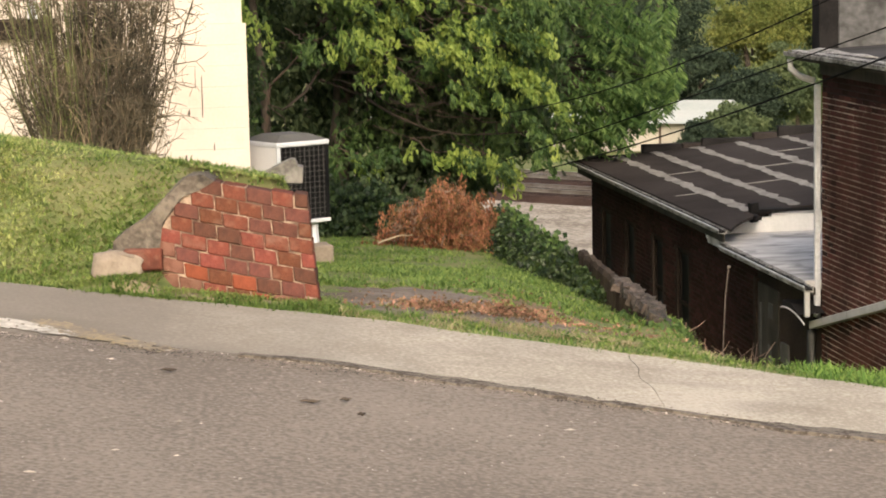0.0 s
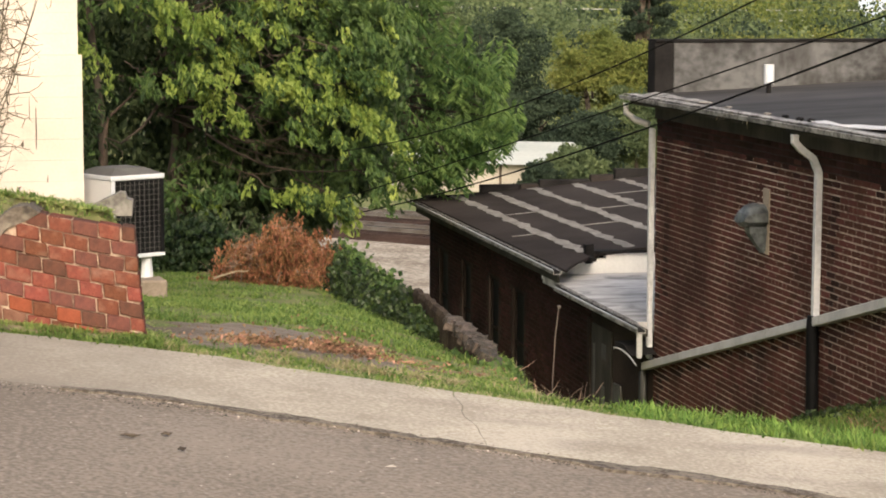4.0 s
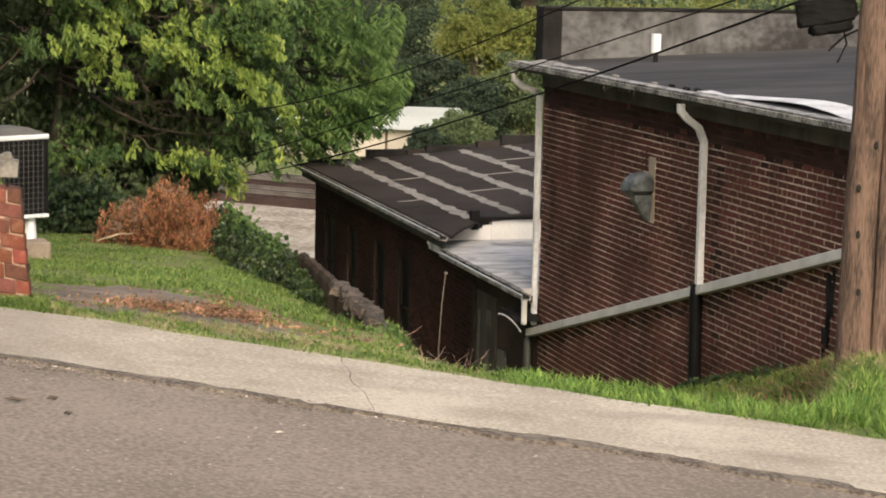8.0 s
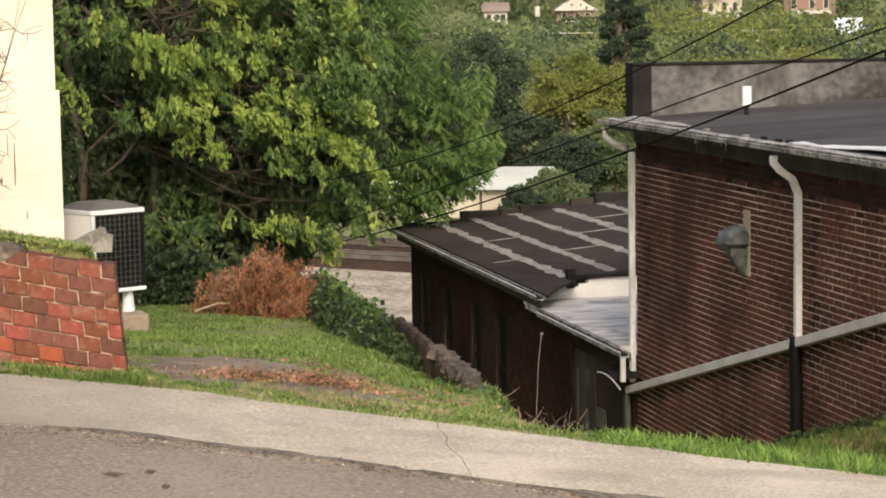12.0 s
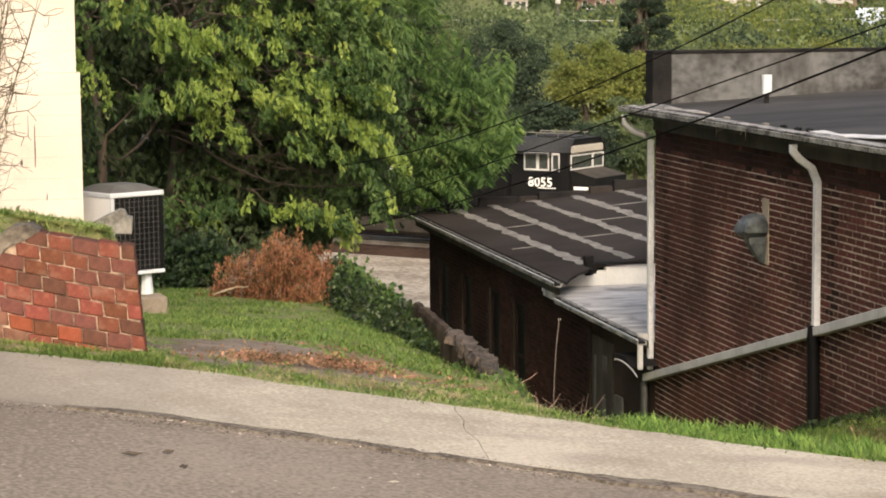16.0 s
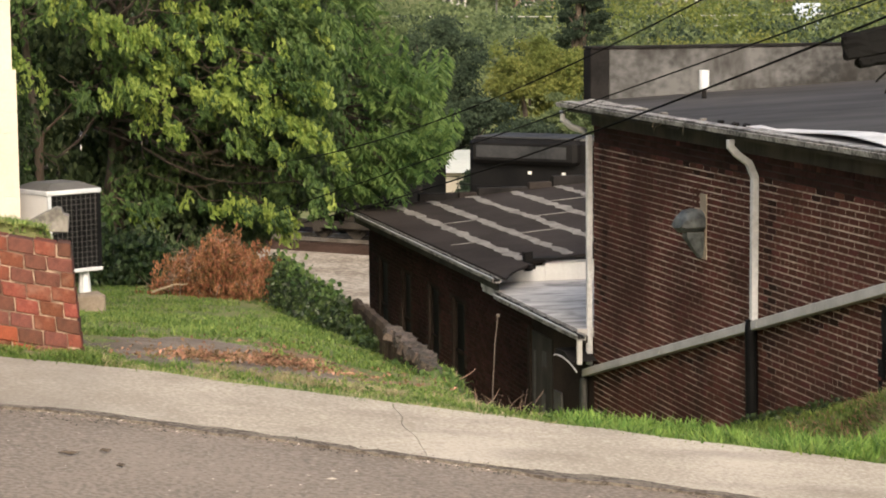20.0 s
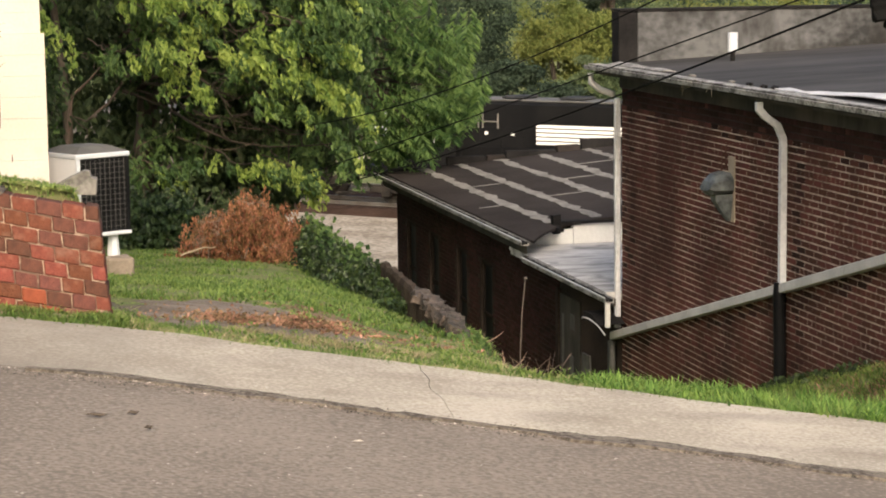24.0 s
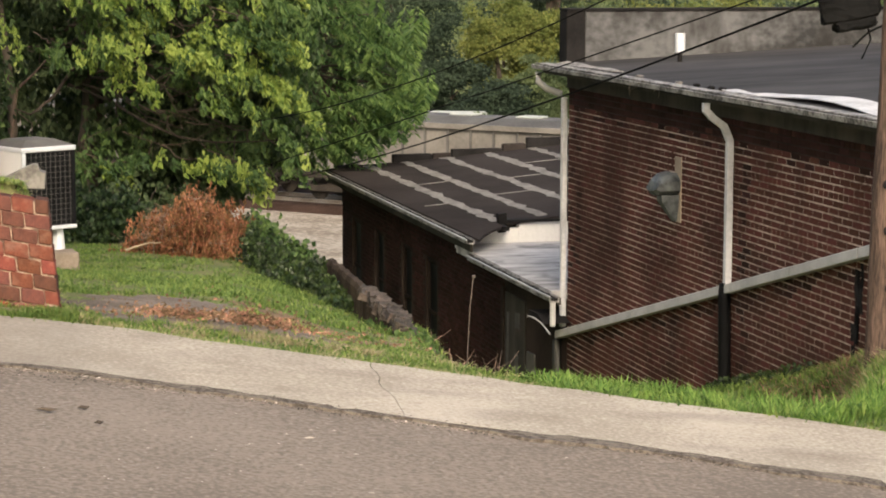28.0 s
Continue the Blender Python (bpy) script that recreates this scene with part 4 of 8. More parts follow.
def brick_building():
    top = thing("brick_building", B_POSE, "single-storey red brick building with a flat dark roof and grey parapet", "building")
    part("wall", boxes((0.008, 11.0, 0.0012, 9.0, -4.6, -0.12)), M_MORTAR_WALL, top)
    part("wall_head", boxes((0.008, 11.0, 0.0012, 9.0, -0.118, 0.30)), M_MORTAR_SOOT, top, "dark brickwork under the eaves")
    part("frieze", boxes((-0.02, 11.05, -0.022, 0.0, 0.10, 0.27), bevel=0.006), M_FRIEZE, top, "grimy dark frieze board under the eaves")
    part("soffit", boxes((-0.1, 11.1, -0.30, -0.04, 0.27, 0.295)), M_FRIEZE, top)
    n = 10
    for i in range(n):
        deck = bmesh.new()
        y0, y1 = -0.3 + i * 9.3 / n, -0.3 + (i + 1) * 9.3 / n
        z0, z1 = 0.37 + 0.05 * (y0 + 0.3), 0.37 + 0.05 * (y1 + 0.3)
        vs = [deck.verts.new(p) for p in ((-0.12, y0, z0 - 0.08), (11.1, y0, z0 - 0.08), (11.1, y1, z1 - 0.08), (-0.12, y1, z1 - 0.08), (-0.12, y0, z0), (11.1, y0, z0), (11.1, y1, z1), (-0.12, y1, z1))]
        for q in ((0, 3, 2, 1), (4, 5, 6, 7), (0, 1, 5, 4), (1, 2, 6, 5), (2, 3, 7, 6), (3, 0, 4, 7)):
            deck.faces.new([vs[k] for k in q])
        part("roof_strip", deck, M_TAR_GREY, top, "grey bitumen roof membrane strip")
    # eaves edge strips, gutter
    g = bmesh.new()
    prism(g, [(-0.37, 0.362), (-0.355, 0.366), (-0.35, 0.325), (-0.26, 0.315), (-0.25, 0.36), (-0.235, 0.36), (-0.24, 0.305), (-0.36, 0.315)], -0.35, 11.1)
    bmesh.ops.transform(g, matrix=Matrix(((0, 1, 0, 0), (1, 0, 0, 0), (0, 0, 1, 0), (0, 0, 0, 1))), verts=g.verts)
    bmesh.ops.recalc_face_normals(g, faces=g.faces)
    gutter = part("gutter", g, M_GUTTER, top, "stained white eaves gutter")
    part("drip_edge", boxes((-0.25, 11.1, -0.345, -0.20, 0.372, 0.384)), M_GUTTER, top)
    bm = boxes((0.0, 2.0, -0.19, -0.02, 0.386, 0.396))
    rough_up(bm, 0.03, 4, 3)
    for v in bm.verts:
        v.co.z = max(v.co.z, 0.382)
    part("flashing_patch", bm, M_GUTTER, top, "peeling white coating at the roof edge")
    v, f = [], []
    for i in range(25):
        q = i / 24
        x, lift = 5.9 + 3.1 * q, 0.035 * math.sin(math.pi * q) ** 2
        y = -0.22 + 0.13 * math.sin(math.pi * min(1, q * 1.1)) + 0.015 * noise.noise((x * 3, 0, 0))
        w = 0.24 + 0.10 * math.sin(math.pi * q)
        z = 0.382 + 0.05 * max(0, y + 0.3) + lift
        v += [(x, y, z), (x, y + w, z + 0.012), (x, y + w, z + 0.004), (x, y, z - 0.008)]
    for i in range(24):
        for k in range(4):
            f.append((i * 4 + k, i * 4 + 4 + k, i * 4 + 4 + (k + 1) % 4, i * 4 + (k + 1) % 4))
    mesh_arrays("flashing_strip", v, f, M_STRIP, top, "loose bent white metal strip on the roof edge")
    bm = boxes((5.35, 6.2, -0.20, -0.05, 0.386, 0.396))
    rough_up(bm, 0.03, 5, 3)
    for v in bm.verts:
        v.co.z = max(v.co.z, 0.384)
    part("flashing_patch", bm, M_STRIP, top, "peeling white coating at the roof edge")
    for x in (2.95, 4.1, 4.6, 5.0, 5.3):
        bm = bmesh.new()
        bmesh.ops.create_icosphere(bm, subdivisions=2, radius=0.032, matrix=Matrix.LocRotScale((x, -0.17, 0.392), None, (1.9 + (x % 1), 1.0, 0.6)))
        rough_up(bm, 0.02, 20, 0, x)
        part("debris", bm, M_SEAM if x < 4.5 else M_BLACK_TAR, top)
    # parapet across the far end
    part("parapet", boxes((-0.40, -0.12, 0.24, 9.0, 0.25, 1.0), bevel=0.01), M_PARAPET, top, "stained grey rendered parapet")
    part("parapet_coping", boxes((-0.43, -0.09, 0.0, 9.0, 1.002, 1.03), bevel=0.004), M_BLACK_TAR, top)
    part("parapet_end", boxes((-0.40, -0.115, 0.0, 0.238, 0.25, 1.0), bevel=0.01), M_BLACK_TAR, top, "tarred black end of the parapet")
    # roof vent
    bm = bmesh.new()
    tube(bm, [(0.94, 1.04, 0.40), (0.94, 1.04, 0.55)], 0.03, 10)
    vent = part("roof_vent", bm, M_BLACK_TAR, top)
    bm = bmesh.new()
    tube(bm, [(0.94, 1.04, 0.545), (0.94, 1.04, 0.765)], 0.058, 16)
    part("vent_cap", bm, M_WHITE_PAINT, vent, "white vent pipe cap", smooth=False)
    # downspouts
    def spout(points, r, name="downspout", material=M_SPOUT, label="white metal downspout", sides=8):
        b = bmesh.new()
        tube(b, points, r, sides, twist=math.pi / sides)
        return part(name, b, material, top, label, smooth=sides > 4)

    bend = lambda x, y0, z0, y1, z1: [(x, y0, z0), (x, y0, z0 - 0.07), (x, y0 + (y1 - y0) * 0.25, z0 - 0.14), (x, y0 + (y1 - y0) * 0.75, z0 - 0.20 - (z0 - z1 - 0.3) * 0.2), (x, y1, z1 + 0.07), (x, y1, z1)]
    spout(bend(5.20, -0.30, 0.26, -0.05, -0.18) + [(5.20, -0.05, -1.52)], 0.045, sides=4)
    spout([(5.22, -0.075, -1.50), (5.22, -0.085, -1.62), (5.23, -0.075, -2.3), (5.23, -0.075, -3.4)], 0.062, "drain_pipe", M_BLACK_PIPE, "black plastic drain pipe")
    spout([(-0.28, -0.30, 0.27), (-0.28, -0.30, 0.16), (-0.24, -0.20, 0.07), (-0.10, -0.07, 0.02)], 0.04, "downspout_elbow", M_GALV, "weathered downspout elbow")
    part("downspout", boxes((-0.075, -0.005, -0.08, -0.01, -2.80, -0.02), bevel=0.012), M_SPOUT, top, "white square downspout at the corner")
    # the sloping flashing that runs down the wall
    x0, z0, x1, z1 = -0.15, -2.91, 11.0, -0.10
    steps = 8
    for i in range(steps):
        b = bmesh.new()
        xa, xb = x0 + (x1 - x0) * i / steps, x0 + (x1 - x0) * (i + 1) / steps - 0.006
        za, zb = z0 + (z1 - z0) * i / steps, z0 + (z1 - z0) * (i + 1) / steps
        vs = [b.verts.new(p) for p in ((xa, -0.11, za - 0.05), (xb, -0.11, zb - 0.05), (xb, 0.0, zb - 0.05), (xa, 0.0, za - 0.05), (xa, -0.11, za + 0.045), (xb, -0.11, zb + 0.045), (xb, 0.0, zb + 0.045), (xa, 0.0, za + 0.045))]
        for q in ((0, 3, 2, 1), (4, 5, 6, 7), (0, 1, 5, 4), (1, 2, 6, 5), (2, 3, 7, 6), (3, 0, 4, 7)):
            b.faces.new([vs[k] for k in q])
        bmesh.ops.bevel(b, geom=list(b.edges), offset=0.008, segments=1, affect="EDGES")
        part("casing_length", b, M_GALV, top, "sloping grey metal pipe casing")
    b = bmesh.new()
    tube(b, [(-0.15, -0.06, -2.92), (-0.22, -0.06, -3.0), (-0.23, -0.06, -3.7)], 0.055, 8)
    part("casing_outlet", b, M_HOPPER_RIB, top, "grimy grey outlet pipe", smooth=True)
    # exhaust hood
    hood = part("exhaust_hood", boxes((3.62, 3.80, -0.015, 0.004, -1.08, -0.40), bevel=0.004), M_BEIGE, top, "beige backplate of a wall exhaust")
    b = bmesh.new()
    ring = [(-0.02, 0.13), (-0.10, 0.145), (-0.20, 0.12), (-0.27, 0.05), (-0.30, -0.05), (-0.25, -0.10), (-0.10, -0.09), (-0.02, -0.10)]
    rings = []
    for x, k in ((3.50, 0.35), (3.53, 0.72), (3.58, 1.0), (3.70, 1.0), (3.76, 0.8), (3.81, 0.42)):
        rings.append([b.verts.new((x, y * (0.9 + 0.1 * k), -0.70 + z * k)) for y, z in ring])
    for u, v in zip(rings, rings[1:]):
        for k in range(8):
            b.faces.new((u[k], u[(k + 1) % 8], v[(k + 1) % 8], v[k]))
    b.faces.new(rings[0][::-1])
    b.faces.new(rings[-1])
    bmesh.ops.recalc_face_normals(b, faces=b.faces)
    part("cowl", b, M_GREEN_METAL, hood, "grey-green sheet-metal cowl")
    b = bmesh.new()
    rings = []
    for z, w, y0 in ((-0.79, 0.10, -0.20), (-0.86, 0.10, -0.19), (-0.98, 0.075, -0.11), (-1.07, 0.05, -0.045)):
        rings.append([b.verts.new((3.66 + sx * w, y, z)) for sx, y in ((-1, -0.016), (-0.8, y0), (0.8, y0), (1, -0.016))])
    for u, v in zip(rings, rings[1:]):
        for k in range(4):
            b.faces.new((u[k], u[(k + 1) % 4], v[(k + 1) % 4], v[k]))
    b.faces.new(rings[0][::-1])
    b.faces.new(rings[-1])
    bmesh.ops.recalc_face_normals(b, faces=b.faces)
    part("flap", b, M_GREEN_METAL, hood, "grey-green sheet-metal flap")
    b = bmesh.new()
    rg = np.random.default_rng(17)
    for i in range(7):
        x = 3.3 + rg.uniform(0, 0.8)
        branch(b, rg, (x, -0.33, 0.385), (x + rg.normal(0, 0.15), -0.38 - rg.uniform(0, 0.05), 0.34 - abs(rg.normal(0.06, 0.09))), 0.004, 0.0015, 0.03, 5, 4)
    part("gutter_roots", b, M_SHRUB, gutter, "dry roots and straw hanging from the gutter")
    # a run of old tar on the bricks
    for x, w, z0, z1 in ((8.02, 0.05, -1.62, -0.98), (7.95, 0.04, -1.75, -1.45), (8.10, 0.03, -1.35, -0.92)):
        b = boxes((x - w, x + w, -0.009, -0.004, z0, z1))
        rough_up(b, 0.03, 8, 3, x)
        for v in b.verts:
            v.co.y = -0.009 if v.co.y < -0.0065 else -0.004
        part("tar_run", b, M_BLACK_TAR, top, "black run of old tar on the bricks")
    # stains under the gutter
    for x, w, h in ((3.40, 0.02, 0.30), (3.52, 0.03, 0.22), (3.60, 0.015, 0.34)):
        b = boxes((x - w, x + w, -0.006, -0.002, -0.30 - h, -0.30))
        rough_up(b, 0.02, 7, 3)
        for v in b.verts:
            v.co.y = -0.005 if v.co.y < -0.003 else -0.002
        part("water_stain", b, M_BRICK_DARK, top, "rusty water stain")


brick_building()


def low_wing():
    top = thing("low_wing", B_POSE, "low soot-dark brick wing with a black membrane roof", "building")
    wins = [(-12.18, -11.49), (-10.41, -9.78), (-8.48, -7.85), (-6.95, -6.27)]
    zs, zh = -4.5, -2.88
    spans, x = [], -12.98
    for a, b in wins:
        spans.append((x, a))
        x = b
    spans.append((x, -0.02))
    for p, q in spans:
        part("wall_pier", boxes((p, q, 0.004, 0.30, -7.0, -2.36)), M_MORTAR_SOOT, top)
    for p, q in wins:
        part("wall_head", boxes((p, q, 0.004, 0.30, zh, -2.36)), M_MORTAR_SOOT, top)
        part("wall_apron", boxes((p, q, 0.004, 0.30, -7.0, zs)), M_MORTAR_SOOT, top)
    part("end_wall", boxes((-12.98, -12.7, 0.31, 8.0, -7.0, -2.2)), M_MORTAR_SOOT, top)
    for a, b in wins:
        w = part("window", boxes((a, a + 0.06, 0.035, 0.10, zs, zh), (b - 0.06, b, 0.035, 0.10, zs, zh), (a, b, 0.035, 0.10, zh - 0.06, zh), (a, b, 0.035, 0.10, (zs + zh) / 2 - 0.03, (zs + zh) / 2 + 0.03)), M_DARK_TRIM, top)
        part("pane", boxes((a + 0.05, b - 0.05, 0.06, 0.075, zs, zh - 0.05)), M_DARK_GLASS, w)
        part("window_sill", boxes((a - 0.04, b + 0.04, -0.03, 0.10, zs - 0.08, zs - 0.002)), M_MORTAR_SOOT, w)
    zr = lambda y: -2.13 + 0.085 * (y + 0.25)

    def sheet(x0, x1, y0, y1, lift, name, material, label="", thick=0.1, ragged=0.0, parent=top, nx=1):
        v, f = [], []
        nx = max(nx, int((x1 - x0) * 10)) if ragged else 1
        for i in range(nx + 1):
            xx = x0 + (x1 - x0) * i / nx
            for y, sgn in ((y0, -1), (y1, 1)):
                yy = y + (ragged * sgn * (0.5 + noise.noise((xx * 3.1, y0 * 9, sgn * 2.0)) + 0.6 * noise.noise((xx * 9, y0 * 9, sgn * 3.0))) if ragged else 0)
                v += [(xx, yy, zr(yy) + lift), (xx, yy, zr(yy) + lift - thick)]
        for i in range(nx):
            p, q = i * 4, i * 4 + 4
            f += [(p, q, q + 2, p + 2), (p + 1, p + 3, q + 3, q + 1), (p, p + 1, q + 1, q), (p + 2, q + 2, q + 3, p + 3)]
        f += [(0, 2, 3, 1), (nx * 4, nx * 4 + 1, nx * 4 + 3, nx * 4 + 2)]
        return mesh_arrays(name, v, f, material, parent, label)

    deck = sheet(-13.15, -4.45, -0.22, 8.0, 0.0, "roof_deck", M_TAR, "black membrane roof in strips", 0.05)
    tongue = bmesh.new()
    cut = [(-4.455, -0.22), (-3.16, -0.22), (-3.50, -0.07), (-3.83, 0.14), (-4.02, 0.30), (-4.18, 0.40), (-4.455, 0.40)]
    lower = [tongue.verts.new((a, b, zr(b) - 0.035 + 0.012 * noise.noise((a * 5, b * 5, 0)))) for a, b in cut]
    upper = [tongue.verts.new((a, b, zr(b) + 0.002)) for a, b in cut]
    tongue.faces.new(upper)
    tongue.faces.new(lower[::-1])
    for k in range(len(cut)):
        tongue.faces.new((lower[k], lower[(k + 1) % len(cut)], upper[(k + 1) % len(cut)], upper[k]))
    part("roof_tongue", tongue, M_TAR, top, "black membrane tongue along the eaves")
    for y in (0.45, 1.13, 1.88, 2.65, 3.5, 4.4):
        sheet(-12.95, -4.62, y - 0.045, y + 0.045, 0.006, "seam", M_SEAM, "", 0.004, 0.07, deck)
    for x, y0, y1 in ((-9.6, 0.4, 1.05), (-10.9, 2.6, 3.5), (-7.4, 1.05, 1.8), (-6.6, 2.6, 3.5), (-7.0, 0.0, 0.36), (-9.2, 1.9, 2.6)):
        sheet(x - 0.035, x + 0.035, y0, y1, 0.0045, "cross_seam", M_SEAM, "", 0.004, 0.0, deck)
    # upstand along the far edge
    for y0, y1, h, low in ((-0.1, 0.9, 0.02, 1), (0.92, 1.64, 0.12, 1), (1.66, 2.0, 0.08, 0), (2.02, 2.95, 0.09, 1), (2.97, 3.4, 0.11, 0), (3.42, 4.3, 0.15, 1), (4.32, 8, 0.12, 1)):
        b = boxes((-13.12, -12.98, y0, y1, zr(y0) - 0.02, zr((y0 + y1) / 2) + h), bevel=0.015)
        rough_up(b, 0.012, 5, 2)
        part("roof_upstand", b, M_BLACK_TAR if low else M_TAR, top)
    # white curb and the lower silver roof
    part("curb", boxes((-4.58, -4.45, 0.72, 8.0, -2.42, -2.06)), M_WHITE_ROOF, top, "white coated curb between the roofs")
    part("curb_foot", boxes((-4.58, -4.457, -0.18, 0.717, -2.42, -2.15)), M_WHITE_ROOF, top, "white coated curb between the roofs")
    b = boxes((-4.40, -4.0, 0.37, 0.44, -2.13, -2.075), (-4.50, -4.38, 0.40, 0.52, -2.2, -1.94))
    rough_up(b, 0.025, 6, 3)
    part("roof_flap", b, M_BLACK_TAR, top, "curled black membrane flap at the roof step")
    part("edge_trim", boxes((-4.62, -4.40, 0.45, 8.0, -2.068, -2.03)), M_BLACK_TAR, top)
    b = boxes((-4.44, -0.02, -0.20, 8.0, -2.46, -2.354))
    part("lower_roof", b, M_WET_ROOF, top, "wet silver-coated lower roof")
    # gutter with hangers
    for x0, x1, z in ((-13.4, -3.35, -2.145), (-3.33, 0.42, -2.355)):
        g = bmesh.new()
        prism(g, [(-0.35, z), (-0.338, z), (-0.335, z - 0.05), (-0.25, z - 0.055), (-0.245, z - 0.005), (-0.23, z - 0.005), (-0.235, z - 0.068), (-0.345, z - 0.062)], x0, x1)
        bmesh.ops.transform(g, matrix=Matrix(((0, 1, 0, 0), (1, 0, 0, 0), (0, 0, 1, 0), (0, 0, 0, 1))), verts=g.verts)
        bmesh.ops.recalc_face_normals(g, faces=g.faces)
        gt = part("gutter", g, M_GUTTER, top, "dented white gutter")
        # The lip's bright lit line and the trough's dark inside are painted strips.
        part("gutter_lip", boxes((x0, x1, -0.356, -0.342, z - 0.012, z + 0.006)), M_SPOUT, gt, "worn white gutter lip, its lit edge painted in")
        part("gutter_silt", boxes((x0 + 0.01, x1 - 0.01, -0.334, -0.247, z - 0.048, z - 0.022)), M_BLACK_TAR, gt, "added dark strip for the shade inside the gutter")
        x = x0 + 0.3
        while x < x1:
            part("hanger", boxes((x, x + 0.022, -0.335, -0.24, z - 0.014, z - 0.006)), M_BLACK_TAR, gt)
            x += 0.62
    part("fascia", boxes((-13.1, -3.6, -0.225, -0.19, -2.35, -2.19)), M_FRIEZE, top)
    part("fascia", boxes((-3.598, 0.40, -0.245, -0.205, -2.46, -2.372)), M_FRIEZE, top)
    part("downspout", boxes((0.34, 0.40, -0.33, -0.27, -2.72, -2.40), bevel=0.01), M_GALV, top, "short white downspout")
    # door and fittings near the corner
    d = part("door", boxes((-2.6, -1.7, -0.02, 0.01, -4.9, -2.75)), M_FRIEZE, top, "grimy dark plank door")
    part("door_jamb", boxes((-2.72, -2.605, -0.05, 0.012, -4.9, -2.7)), M_MORTAR_SOOT, d)
    for x0, x1, z0, z1 in ((-2.12, -1.92, -3.15, -2.95), (-2.14, -1.97, -3.75, -3.5), (-2.5, -2.42, -3.7, -3.0)):
        b = boxes((x0, x1, -0.027, -0.021, z0, z1))
        rough_up(b, 0.014, 9, 2)
        for v in b.verts:
            v.co.y = -0.027 if v.co.y < -0.024 else -0.021
        part("peeling_paint", b, M_HOPPER_RIB, d)
    b = boxes((-1.57, -1.25, -0.04, -0.004, -3.62, -3.36), bevel=0.01)
    rough_up(b, 0.012, 7, 2)
    part("wall_box", b, M_HOPPER_RIB, top, "grimy grey box on the wall")
    b = bmesh.new()
    prism(b, [(-0.45, -2.64), (-0.1, -2.63), (0.2, -2.715), (0.13, -2.725), (-0.17, -2.71), (-0.45, -2.73)], -0.35, -0.02)
    part("sheet_hood", b, M_BLACK_TAR, top, "dark sheet-metal hood")
    b = bmesh.new()
    tube(b, [(-0.47, -0.36, -2.735), (-0.45, -0.36, -2.72), (-0.30, -0.36, -2.705), (-0.15, -0.36, -2.70), (0.0, -0.36, -2.708), (0.13, -0.36, -2.72), (0.30, -0.36, -2.752), (0.45, -0.36, -2.79)], 0.010, 6)
    part("hood_edge", b, M_GALV, top, "curved white pipe")


low_wing()


# ---- the wall along the passage, ivy, rod ----
def passage_wall():
    """A broken wall: a thin leaning slab at the back, then a thicker crumbling length whose top has broken into chunks."""
    top = thing("passage_wall", Matrix(), "crumbling dark concrete retaining wall sloping down beside the passage", "wall")
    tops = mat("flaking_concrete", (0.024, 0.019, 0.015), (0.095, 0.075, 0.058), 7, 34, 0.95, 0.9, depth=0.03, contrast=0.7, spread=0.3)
    rng = random.Random(12)
    back = [(-0.245, 22.0, -1.36), (-0.10, 20.7, -1.28), (0.02, 19.1, -1.15), (0.115, 17.9, -1.07)]
    front = [(0.10, 17.85, -1.02), (0.20, 17.0, -0.99), (0.30, 16.3, -0.98), (0.40, 15.6, -0.99), (0.52, 14.75, -1.06)]
    for line, w, drop in ((back, 0.045, 0.0), (front, 0.075, 0.03)):
        for p, q in zip(line, line[1:]):
            b = bmesh.new()
            n, rows = 14, []
            for k in range(n + 1):
                t = k / n
                x, y, z = (p[j] + (q[j] - p[j]) * t for j in range(3))
                z += (0.022 if w < 0.06 else 0.04) * noise.noise((x * 5, y * 2.5, 0)) + 0.02 * noise.noise((x * 20, y * 12, 2)) - drop
                rough = lambda e: 0.3 * noise.noise((y * 7, e, 0)) + 0.25 * noise.noise((y * 19, e, 3))
                rows.append([b.verts.new((x + s * w, y + 0.02 * s, zz)) for s, zz in ((-1, z - 1.2), (-1.1 + rough(5), z - 0.30), (-1 + rough(1), z - 0.05), (-0.6, z - 0.008), (0.35, z), (1 + rough(9), z - 0.055), (1, z - 1.2))])
            for u, v in zip(rows, rows[1:]):
                for k in range(7):
                    b.faces.new((u[k], u[(k + 1) % 7], v[(k + 1) % 7], v[k]))
            b.faces.new(rows[0][::-1])
            b.faces.new(rows[-1])
            bmesh.ops.recalc_face_normals(b, faces=b.faces)
            # Faces in the dark stone; the top chunks get a more varied mix.
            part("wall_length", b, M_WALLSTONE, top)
    # broken pieces of the top, narrower towards the low end
    for p, q in zip(front, front[1:]):
        t = rng.uniform(0, 0.1)
        while t < 0.97:
            x, y, z = (p[j] + (q[j] - p[j]) * t for j in range(3))
            ly, lx, lz = rng.uniform(0.10, 0.22), rng.uniform(0.05, 0.075) * (1 - 0.35 * smoothstep(16.5, 14.8, y)), rng.uniform(0.0, 0.03)
            b = bmesh.new()
            box(b, -lx, lx, -ly, ly, -0.05, lz)
            rough_up(b, 0.03, 13, 3, rng.uniform(0, 50))
            bmesh.ops.transform(b, matrix=pose(x + rng.uniform(-0.015, 0.03), y, z - 0.02, rng.uniform(-6, 6), rng.uniform(6, 22), rng.uniform(-7, 7)), verts=b.verts)
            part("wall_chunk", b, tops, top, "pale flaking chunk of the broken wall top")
            t += rng.uniform(0.09, 0.2)


passage_wall()


